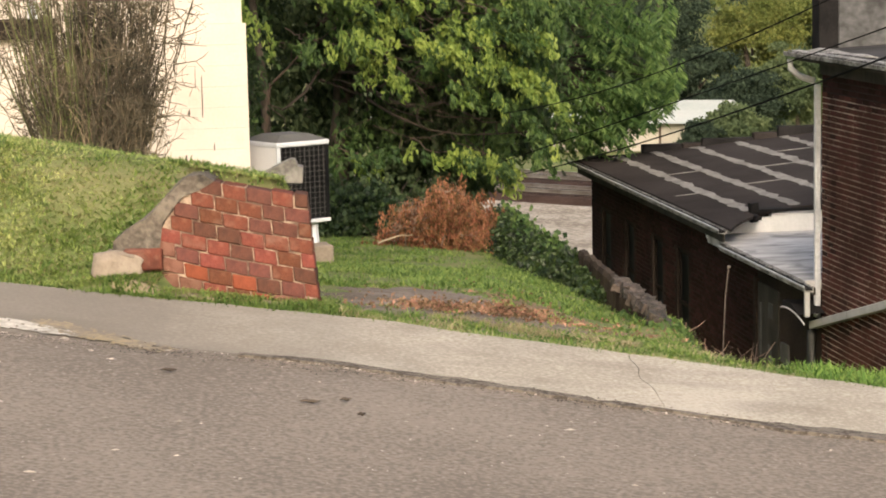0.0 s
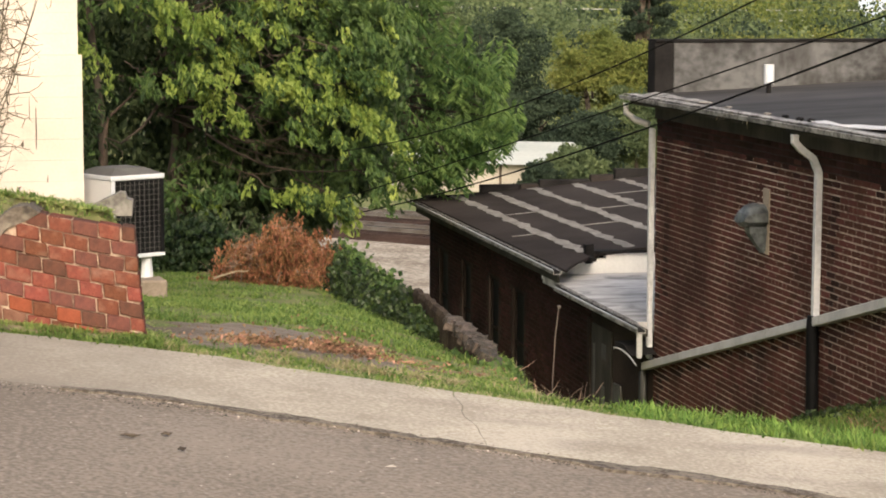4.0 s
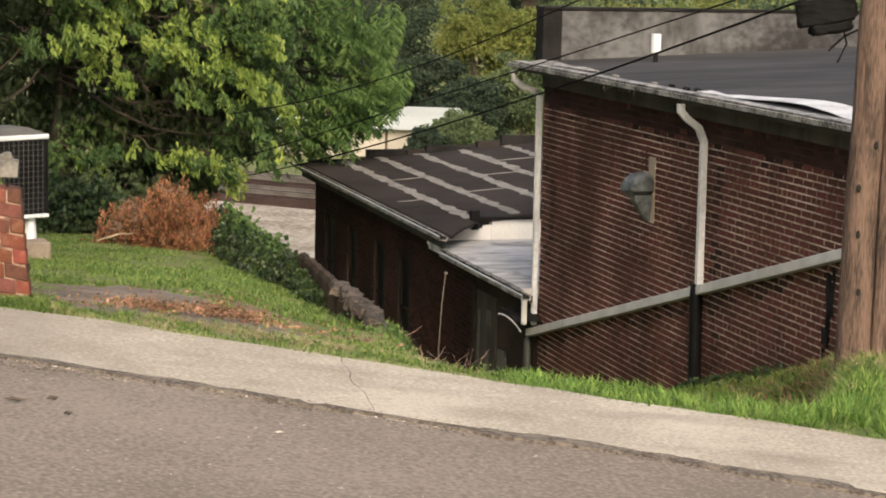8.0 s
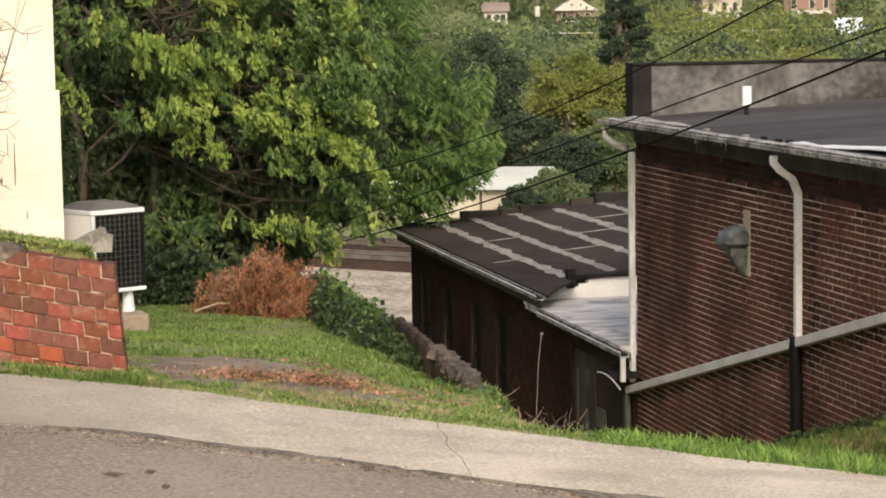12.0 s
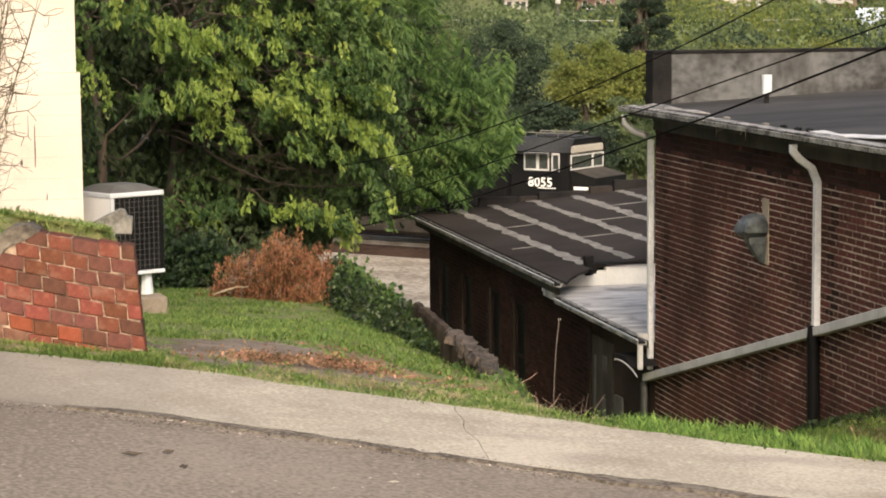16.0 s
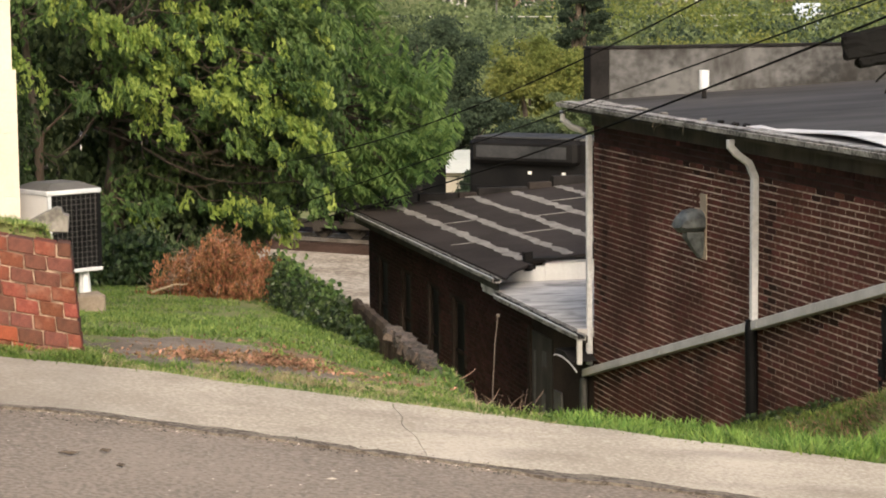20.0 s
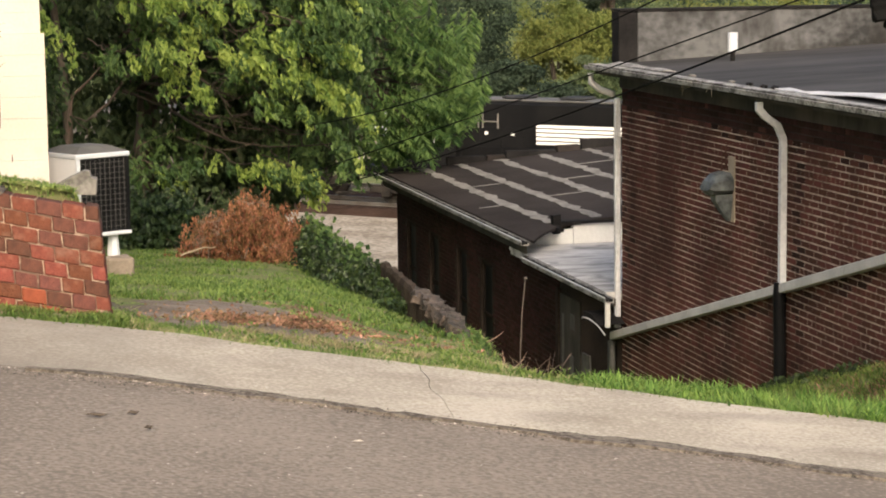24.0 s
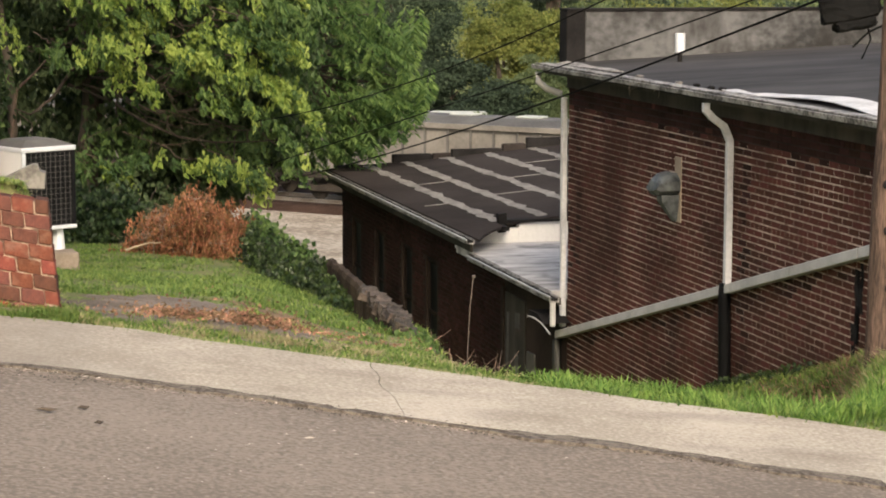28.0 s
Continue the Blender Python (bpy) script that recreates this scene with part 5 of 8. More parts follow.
def rod():
    bm = bmesh.new()
    tube(bm, [(0.735, 14.5, -1.6), (0.745, 14.5, -0.95), (0.76, 14.5, -0.65), (0.782, 14.5, -0.45)], 0.004, 6)
    top = tagged(part("metal_rod", bm, M_RUST_ROD), "thin bent rusty metal rod standing on the bank", "rod")
    part("rod_cap", boxes((0.772, 0.796, 14.49, 14.51, -0.455, -0.438), bevel=0.003), M_RUST_ROD, top)


rod()


# ---- utility pole and cables ----
def utility_pole():
    top = thing("utility_pole", pose(3.655, 15.0, -1.5, 0, 1.5, 0), "weathered wooden utility pole with a sawn-off stub beside it", "pole")
    bm = bmesh.new()
    pts = [(0.01 * noise.noise((z, 0, 0)), 0.01 * noise.noise((0, z, 0)), z) for z in np.linspace(0, 9.5, 30)]
    tube(bm, pts, [0.128 - 0.004 * p[2] for p in pts], 18)
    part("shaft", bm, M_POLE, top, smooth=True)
    bm = bmesh.new()
    tube(bm, [(0.165, -0.09, 0.0), (0.125, -0.09, 2.36)], [0.058, 0.05], 12)
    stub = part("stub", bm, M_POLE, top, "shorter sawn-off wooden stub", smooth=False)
    bm = bmesh.new()
    tube(bm, [(0.125, -0.09, 2.36), (0.125, -0.09, 2.375)], [0.05, 0.047], 12)
    part("sawn_end", bm, M_CUT_WOOD, stub)
    for z, x in ((1.92, 0.03), (1.3, -0.05), (0.9, -0.02), (2.6, 0.06), (1.62, -0.07), (0.45, 0.05)):
        bm = bmesh.new()
        bmesh.ops.create_icosphere(bm, subdivisions=2, radius=0.02, matrix=Matrix.LocRotScale((x, -0.118, z), None, (0.8, 0.5, 1.5)))
        part("knot", bm, M_BLACK_TAR, top)


utility_pole()


def hang(name, a, b, sag, r, label, group="overhead cables", n=26):
    a, b = Vector(a), Vector(b)
    bm = bmesh.new()
    tube(bm, [a.lerp(b, i / n) - Vector((0, 0, sag * 4 * (i / n) * (1 - i / n))) for i in range(n + 1)], r, 5)
    return tagged(part(name, bm, M_CABLE, smooth=True), label, "cable", group)


hang("overhead_cable", (3.70, 15.0, 1.59), (-1.4, 38.0, -2.26), 0.15, 0.0105, "thick black overhead cable running down past the wing")
hang("overhead_cable", (3.70, 15.0, 1.72), (-1.6, 34.3, -1.68), 0.02, 0.007, "thin black overhead cable in front of the trees")
hang("overhead_cable", (3.70, 15.0, 2.43), (-1.5, 34.0, -0.89), 0.33, 0.0075, "thin sagging black overhead cable in front of the trees")


def splice_case():
    top = thing("cable_splice_case", pose(3.398, 15.1, 1.329, 0, -10, 0), "tattered black cable splice case hanging beside the pole", "cable box")
    bm = boxes((-0.20, 0.20, -0.07, 0.07, -0.10, 0.09), (-0.12, 0.16, -0.075, 0.075, -0.16, -0.09), bevel=0.02)
    rough_up(bm, 0.02, 9, 4)
    rough_up(bm, 0.012, 40)
    part("case", bm, M_CABLE, top)
    for p in ([(0.10, 0, -0.12), (0.11, 0, -0.25), (0.03, 0, -0.37)], [(0.30, 0, 0.05), (0.28, 0, -0.15), (0.1, 0, -0.2), (-0.02, 0, -0.28)]):
        bm = bmesh.new()
        tube(bm, p, 0.008, 5)
        part("loose_wire", bm, M_CABLE, top)


splice_case()


# ---- plants ----
def sprays(rng, centres, outward, n, spread, droop, size):
    """Leaf places round twig tips: for each centre n leaves along a short drooping twig."""
    k = len(centres)
    t = rng.uniform(-0.5, 0.5, (k, n))
    tw = unit(outward + rng.normal(0, 0.5, (k, 3)))
    p = centres[:, None, :] + tw[:, None, :] * (t * spread * 2)[..., None] + rng.normal(0, spread * 0.35, (k, n, 3))
    p[..., 2] -= droop * (t + 0.5) ** 2 * spread * 2
    along = rng.normal(0, 0.45, (k, n, 3)) + tw[:, None, :] * 0.5
    along[..., 2] -= 0.9
    return p.reshape(-1, 3), along.reshape(-1, 3), rng.uniform(0.7, 1.25, k * n) * size


def near_tree():
    """The big broadleaf on the slope below the house: drooping leaves, coloured sunlit outside and shaded within."""
    rng = np.random.default_rng(11)
    top = thing("broadleaf_tree", Matrix(), "large broadleaf tree with drooping bright green leaves", "tree")
    base = float(ground_z(-4.6, 37.5))
    bm = bmesh.new()
    branch(bm, rng, (-4.6, 37.5, base - 0.3), (-4.2, 37.2, 3.2), 0.22, 0.10, 0.2, 10, 8)
    branch(bm, rng, (-5.6, 36.2, base - 0.3), (-5.9, 36.0, 2.5), 0.10, 0.05, 0.2, 10, 7)
    part("trunk", bm, M_BARK, top, smooth=True)
    bm = bmesh.new()
    for i in range(46):
        a = Vector((-4.5 + rng.uniform(-0.3, 0.3), 37.2, rng.uniform(-0.6, 3.0)))
        b = Vector((rng.uniform(-6.4, -0.9), rng.uniform(34.6, 36.6), a.z + rng.uniform(-0.9, 1.2)))
        pts = branch(bm, rng, a, b, 0.032, 0.008, 0.3, 6, 5)
        for k in range(3):
            q = pts[3 + k % 3]
            branch(bm, rng, q, q + Vector((rng.uniform(-0.8, 0.8), rng.uniform(-0.9, 0.2), rng.uniform(-0.6, 0.5))), 0.013, 0.004, 0.12, 4, 4)
    part("branchwork", bm, M_BARK, top)
    bm2 = bmesh.new()
    branch(bm2, rng, (-5.5, 35.5, -2.4), (-5.35, 35.2, -0.5), 0.045, 0.03, 0.06, 6, 6)
    branch(bm2, rng, (-5.35, 35.2, -0.5), (-4.7, 35.0, 0.15), 0.03, 0.008, 0.08, 6, 6)
    for x0, z0, x1, z1 in ((-3.7, -1.15, -2.0, -0.95), (-3.4, -0.8, -1.9, -1.3), (-2.9, -0.6, -1.6, -0.6), (-2.7, -1.0, -1.7, -1.05), (-4.6, -1.7, -3.6, -1.0), (-3.3, -1.6, -2.8, -0.9)):
        pts = branch(bm2, rng, (x0, 35.3, z0), (x1, 35.0, z1), 0.007, 0.003, 0.1, 6, 4)
        for k in range(4):
            q = pts[1 + k]
            branch(bm2, rng, q, q + Vector((rng.uniform(-0.3, 0.4), rng.uniform(-0.2, 0.2), rng.uniform(-0.3, 0.25))), 0.004, 0.002, 0.05, 4, 3)
    right = lambda z: np.interp(z, [-2.8, -2.4, -1.7, -1.0, 0.0, 0.8, 1.6, 5], [-2.2, -2.0, -1.5, -0.85, -0.55, -0.6, -0.7, -1.5])
    # coloured dark inside, middle tone between, sunlit colour on clumps in tiers
    m = 2300
    z = rng.uniform(-2.9, 4.8, m)
    x = rng.uniform(-8.5, right(z) - 0.1)
    c = np.stack([x, rng.uniform(36.8, 40.5, m), z], 1)
    fill = np.stack([rng.uniform(-3.8, -0.9, 340), rng.uniform(37, 40, 340), rng.uniform(-1.6, -0.3, 340)], 1)
    c = np.concatenate([c, fill])
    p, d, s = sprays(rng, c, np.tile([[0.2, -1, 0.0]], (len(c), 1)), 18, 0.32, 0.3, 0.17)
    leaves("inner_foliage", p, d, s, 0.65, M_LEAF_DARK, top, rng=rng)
    m = 1250
    z = rng.uniform(-1.9, 4.8, m)
    x = rng.uniform(-8.5, right(z))
    hollow = ((x + 4.3) / 1.35) ** 2 + ((z + 0.35) / 0.9) ** 2 < 1
    hollow |= ((x + 2.2) / 1.2) ** 2 + ((z + 0.85) / 0.5) ** 2 < 1
    keep = np.array([noise.noise((a * 0.9, b * 1.5, 4.0)) > 0.02 for a, b in zip(x, z)]) & (~hollow | (rng.uniform(0, 1, m) < 0.17))
    keep |= x > right(z) - 0.5
    c = np.stack([x, rng.uniform(35.4, 36.8, m), z], 1)[keep]
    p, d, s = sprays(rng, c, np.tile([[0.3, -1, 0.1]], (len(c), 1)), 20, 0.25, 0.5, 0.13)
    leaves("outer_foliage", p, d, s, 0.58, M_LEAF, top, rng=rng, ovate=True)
    # boughs with drooping leaf ends: from, to, half width, sprays, share of sunlit colour
    boughs = [(-4.5, 1.30, -2.5, 1.0, 0.26, 46, 1.0), (-3.3, 1.6, -1.8, 1.15, 0.25, 40, 1.0), (-4.3, 0.10, -3.5, -0.1, 0.2, 15, 1.0), (-3.05, 0.45, -1.0, -0.5, 0.22, 50, 1.0),
              (-2.0, 0.5, -0.65, 0.2, 0.2, 26, 0.9), (-1.1, -0.2, -0.5, -0.95, 0.2, 20, 1.0), (-5.7, 0.95, -5.3, 0.2, 0.14, 14, 1.0), (-4.9, 0.3, -4.4, 0.2, 0.15, 7, 0.3),
              (-3.3, -0.15, -2.95, -0.4, 0.14, 8, 0.9), (-4.3, 0.55, -3.3, 0.4, 0.16, 14, 0.4), (-5.0, 2.3, -2.6, 2.0, 0.35, 40, 1.0), (-2.8, 2.4, -0.8, 1.8, 0.35, 40, 0.9),
              (-5.0, 3.4, -1.0, 3.2, 0.6, 60, 0.9), (-4.4, -1.55, -2.9, -1.7, 0.2, 14, 0.2), (-1.3, -1.0, -0.75, -1.55, 0.2, 12, 0.3), (-1.6, 1.0, -0.7, 0.75, 0.2, 12, 0.2), (-2.2, 0.0, -1.2, 0.05, 0.2, 10, 0.1), (-1.9, 1.6, -0.6, 0.95, 0.5, 60, 0.12), (-1.7, 0.75, -0.65, 0.55, 0.35, 30, 0.1),
              (-2.85, -1.55, -1.95, -1.5, 0.08, 12, 0.35), (-2.2, -1.52, -1.25, -1.80, 0.09, 18, 0.6), (-1.7, -1.75, -1.3, -2.0, 0.09, 8, 0.6),
              (-3.9, 0.9, -3.0, 0.72, 0.10, 14, 1.0), (-2.6, 0.62, -1.6, 0.45, 0.10, 14, 1.0), (-2.4, -0.35, -1.5, -0.75, 0.10, 16, 1.0), (-5.2, 1.75, -4.3, 1.6, 0.12, 14, 0.9), (-4.1, 0.35, -3.2, 0.22, 0.08, 12, 0.9), (-1.75, 0.1, -1.05, -0.3, 0.12, 14, 0.9)]
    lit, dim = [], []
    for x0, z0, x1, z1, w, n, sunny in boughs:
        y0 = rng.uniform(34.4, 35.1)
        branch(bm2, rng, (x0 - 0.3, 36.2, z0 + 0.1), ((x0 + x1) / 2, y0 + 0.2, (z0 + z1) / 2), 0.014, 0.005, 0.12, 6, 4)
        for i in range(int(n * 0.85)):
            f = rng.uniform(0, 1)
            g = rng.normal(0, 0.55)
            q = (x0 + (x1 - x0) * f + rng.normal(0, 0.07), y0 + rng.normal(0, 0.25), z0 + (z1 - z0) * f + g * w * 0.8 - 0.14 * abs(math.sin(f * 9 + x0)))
            # Sprays under a bough take the dim colour more often: painted shade.
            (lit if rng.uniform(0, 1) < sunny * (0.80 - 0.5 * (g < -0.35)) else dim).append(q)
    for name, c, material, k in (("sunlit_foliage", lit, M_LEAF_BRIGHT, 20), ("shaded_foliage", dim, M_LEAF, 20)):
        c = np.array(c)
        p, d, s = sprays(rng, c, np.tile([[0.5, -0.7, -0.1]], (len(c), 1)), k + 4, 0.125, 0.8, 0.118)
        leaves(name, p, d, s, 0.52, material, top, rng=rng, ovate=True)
    part("bough_mass", bm2, M_LIMB, top, "thin red-brown boughs")
    return top


near_tree()


def pinnate_tree():
    """A tree with long feathery compound leaves that hang over the low roof."""
    rng = np.random.default_rng(21)
    top = thing("feathery_tree", Matrix(), "tree with long drooping feathery compound leaves", "tree")
    base = float(ground_z(-3.0, 41.0))
    bm = bmesh.new()
    branch(bm, rng, (-3.0, 41.0, base - 0.3), (-1.4, 40.6, 3.0), 0.13, 0.06, 0.15, 10, 7)
    part("trunk", bm, M_BARK, top, smooth=True)
    bm = bmesh.new()
    cen, along, size = [], [], []
    edge = lambda z: float(np.interp(z, [-2.2, -1.9, -1.7, -1.4, -0.9, -0.3, 0.3, 0.9, 2.0, 5], [-0.6, 0.15, 0.7, 1.12, 1.32, 1.25, 1.0, 0.2, -0.05, -0.6]))
    for i in range(430):
        z = rng.uniform(-2.0, 4.6) if i < 360 else rng.uniform(-1.85, -0.7)
        hi = edge(z)
        x = hi - abs(rng.normal(0, 0.9)) + 0.42 * noise.noise((z * 2.3, 5.0, 0.0)) - 0.05
        tip = Vector((x, rng.uniform(37.8, 40.2), z))
        start = tip + Vector((rng.uniform(-0.95, 0.25), rng.uniform(0.1, 0.7), rng.uniform(-0.05, 0.5)))
        if i % 3 == 0:
            branch(bm, rng, (-1.3, 40.7, max(z + 0.3, -0.6)), start, 0.03, 0.008, 0.15, 5, 4)
        droop = rng.uniform(0.05, 0.32)
        n = 11
        for k in range(1, n + 1):
            t = k / n
            q = start.lerp(tip, t)
            q.z -= droop * t * t
            dirn = (tip - start).normalized() - Vector((0, 0, 2 * droop * t))
            for s in (-1, 1):
                out = dirn.cross(Vector((0, 0, 1))).normalized() * s
                cen.append(q + out * 0.09 - Vector((0, 0, 0.05)))
                along.append(out * 0.8 + dirn.normalized() * 0.4 - Vector((0, 0, 0.42)))
                size.append(rng.uniform(0.15, 0.25) * (1.05 - 0.4 * abs(t - 0.5)))
    part("branchwork", bm, M_BARK, top)
    leaves("foliage", np.array(cen), np.array(along), np.array(size), 0.32, M_LEAF_PINNATE, top, rng=rng)
    # Inner leaves in the darker tone: the crown's shade put into colour.
    m = 220
    z = rng.uniform(-2.1, 4, m)
    x = np.array([edge(q) for q in z]) - rng.uniform(0.3, 2.4, m)
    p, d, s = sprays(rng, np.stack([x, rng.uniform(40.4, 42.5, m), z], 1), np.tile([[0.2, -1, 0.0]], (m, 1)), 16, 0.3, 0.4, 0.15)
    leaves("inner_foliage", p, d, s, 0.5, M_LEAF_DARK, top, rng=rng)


pinnate_tree()


def bush(name, rng, c, r, n, per, size, material, label, droop=0.6, stems=30, width=0.6, spread=0.2):
    top = thing(name, Matrix(), label, "bush")
    c, r = np.array(c), np.array(r)
    d = unit(rng.normal(size=(n, 3)))
    d[:, 2] = np.abs(d[:, 2]) * 1.2 - 0.35
    p = c + d * r * rng.uniform(0.55, 1.0, (n, 1))
    p[:, 2] = np.maximum(p[:, 2], ground_z(p[:, 0], p[:, 1]) + 0.08)
    q, a, s = sprays(rng, p, d, per, spread, droop, size)
    leaves("foliage", q, a, s, width, material, top, rng=rng)
    bm = bmesh.new()
    for i in range(stems):
        g = Vector((c[0] + rng.normal(0, 0.12), c[1] + rng.normal(0, 0.1), float(ground_z(c[0], c[1])) - 0.05))
        branch(bm, rng, g, Vector(p[rng.integers(n)]), 0.016, 0.005, 0.1, 5, 4)
    part("stem_mass", bm, M_BARK, top)
    return top


rng0 = np.random.default_rng(31)
# Both bushes take the leaf colour with shade painted in.
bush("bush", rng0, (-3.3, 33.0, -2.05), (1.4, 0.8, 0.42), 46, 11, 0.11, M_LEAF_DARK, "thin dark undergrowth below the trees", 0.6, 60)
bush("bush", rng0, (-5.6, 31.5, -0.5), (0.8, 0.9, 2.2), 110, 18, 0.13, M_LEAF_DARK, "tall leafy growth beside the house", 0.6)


def dead_brush():
    """Cut branches thrown on a heap: arching twigs, most of their leaves dried and hanging in curls."""
    rng = np.random.default_rng(41)
    top = thing("dead_brush_pile", Matrix(), "heap of cut branches with dried rust-brown leaves", "brush pile")
    g = lambda a, b: float(ground_z(a, b))
    bm = bmesh.new()
    cl = []
    # clusters of boughs: butt, tip, height of the arch, number, share that keeps leaves
    for ax, bx, rise, n, leafy in ((-2.2, -1.78, 0.80, 7, 0.75), (-2.1, -1.66, 0.64, 9, 0.8), (-2.0, -1.50, 0.46, 9, 0.85), (-2.05, -1.60, 0.26, 9, 0.8), (-2.40, -2.02, 0.60, 8, 0.5), (-2.2, -2.40, 0.58, 9, 0.3), (-2.35, -2.58, 0.48, 9, 0.25), (-2.3, -2.68, 0.32, 9, 0.2), (-2.5, -2.15, 0.24, 8, 0.5), (-2.0, -2.82, 0.15, 8, 0.12)):
        for i in range(n):
            ax2, bx2 = -2.2 + 0.85 * (ax + 2.2), -2.2 + 0.85 * (bx + 2.2)
            p = Vector((ax2 + rng.normal(0, 0.09), 27.4 + rng.normal(0, 0.22), 0))
            q = Vector((bx2 + rng.normal(0, 0.08), 27.35 + rng.normal(0, 0.3), 0))
            hh = 0.9 * rise * rng.uniform(0.6, 1.16)
            p.z, q.z = g(p.x, p.y) + rng.uniform(0.02, 0.15), g(q.x, q.y) + hh
            pts = []
            for k in range(8):
                t = k / 7
                c = p.lerp(q, t)
                c.z += 0.22 * hh * math.sin(math.pi * t) - 0.25 * max(0, t - 0.75) * hh
                pts.append(c + Vector(rng.normal(0, 0.018, 3)) * (k > 0))
            tube(bm, pts, [0.008 - 0.0008 * k for k in range(8)], 4)
            for c in pts[2:]:
                for k in range(4):
                    way = Vector((rng.normal(0, 0.11), rng.normal(-0.02, 0.09), rng.normal(0.02, 0.07)))
                    end = c + way
                    branch(bm, rng, c, end, 0.003, 0.0015, 0.02, 3, 3)
                    if rng.uniform() < leafy:
                        for e in range(int(rng.integers(2, 5))):
                            cl.append((end.x + rng.normal(0, 0.018), end.y + rng.normal(0, 0.02), end.z - 0.05 * e))
    part("twig_mass", bm, M_TWIG, top)
    pos = np.array(cl)
    p, d, s = sprays(rng, pos, np.tile([[0.1, -0.3, -0.8]], (len(pos), 1)), 7, 0.04, 1.4, 0.062)
    p[:, 2] = np.maximum(p[:, 2], ground_z(p[:, 0], p[:, 1]) + 0.02)
    leaves("dead_foliage", p, d, s, 0.42, M_LEAF_DEAD, top, rng=rng, fold=0.5)
    bm = bmesh.new()
    branch(bm, rng, (-2.80, 26.85, g(-2.80, 26.85) + 0.06), (-2.38, 26.98, g(-2.38, 26.98) + 0.17), 0.014, 0.008, 0.03, 6, 6)
    part("cut_branch", bm, M_CUT_WOOD, top, "pale freshly cut branch")


dead_brush()


def ivy(name, a, b, h, w, n, label, seed, size=0.085, material=M_IVY, off=0.0):
    """A low bank of ivy between two points on the ground."""
    rng = np.random.default_rng(seed)
    t = rng.uniform(0, 1, n)
    x = a[0] + (b[0] - a[0]) * t + rng.normal(0, w, n)
    y = a[1] + (b[1] - a[1]) * t + rng.normal(0, w, n)
    hh = (h[0] + (h[1] - h[0]) * t) * np.clip(1 + 0.5 * np.array([noise.noise((q * 9, seed, 0)) + 0.9 * noise.noise((q * 27, seed, 4)) for q in t]), 0.25, 1.6)
    z = ground_z(x + off, y) - 0.4 * (off != 0) * rng.uniform(0, 1, n) ** 2 + hh * np.sqrt(rng.uniform(0, 1, n)) * np.exp(-((x - (a[0] + (b[0] - a[0]) * t)) / (2 * w)) ** 2)
    al = rng.normal(0, 0.5, (n, 3)) + [0, -0.4, -0.7]
    return tagged(leaves(name, np.stack([x, y, z], 1), al, rng.uniform(0.6, 1.3, n) * size, 0.85, material, None, rng=rng), label, "ivy", kind="stuff")


ivy("ivy_bank", (-1.42, 28.6), (-0.25, 21.9), (0.52, 0.24), 0.14, 14000, "dark ivy overgrowing the passage wall", 51, 0.053, off=-0.45)
ivy("ivy_bank", (-0.32, 22.0), (0.02, 19.0), (0.22, 0.08), 0.07, 2600, "ivy creeping along the top of the passage wall", 56, 0.06, off=-0.3)
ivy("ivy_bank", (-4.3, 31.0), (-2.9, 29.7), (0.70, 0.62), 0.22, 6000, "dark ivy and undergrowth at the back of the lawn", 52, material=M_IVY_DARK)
ivy("ivy_bank", (-1.3, 28.0), (-0.45, 23.0), (0.60, 0.34), 0.10, 2000, "lighter young ivy leaves over the passage wall", 53, 0.075, M_LEAF, off=-0.45)
ivy("weeds", (0.2, 17.0), (0.6, 14.8), (0.08, 0.06), 0.10, 350, "short weeds along the broken wall", 54, 0.05, M_LEAF)
ivy("weeds", (3.35, 20.6), (3.95, 18.6), (0.10, 0.10), 0.07, 300, "dark weeds at the foot of the brick wall", 55, 0.05, M_IVY)


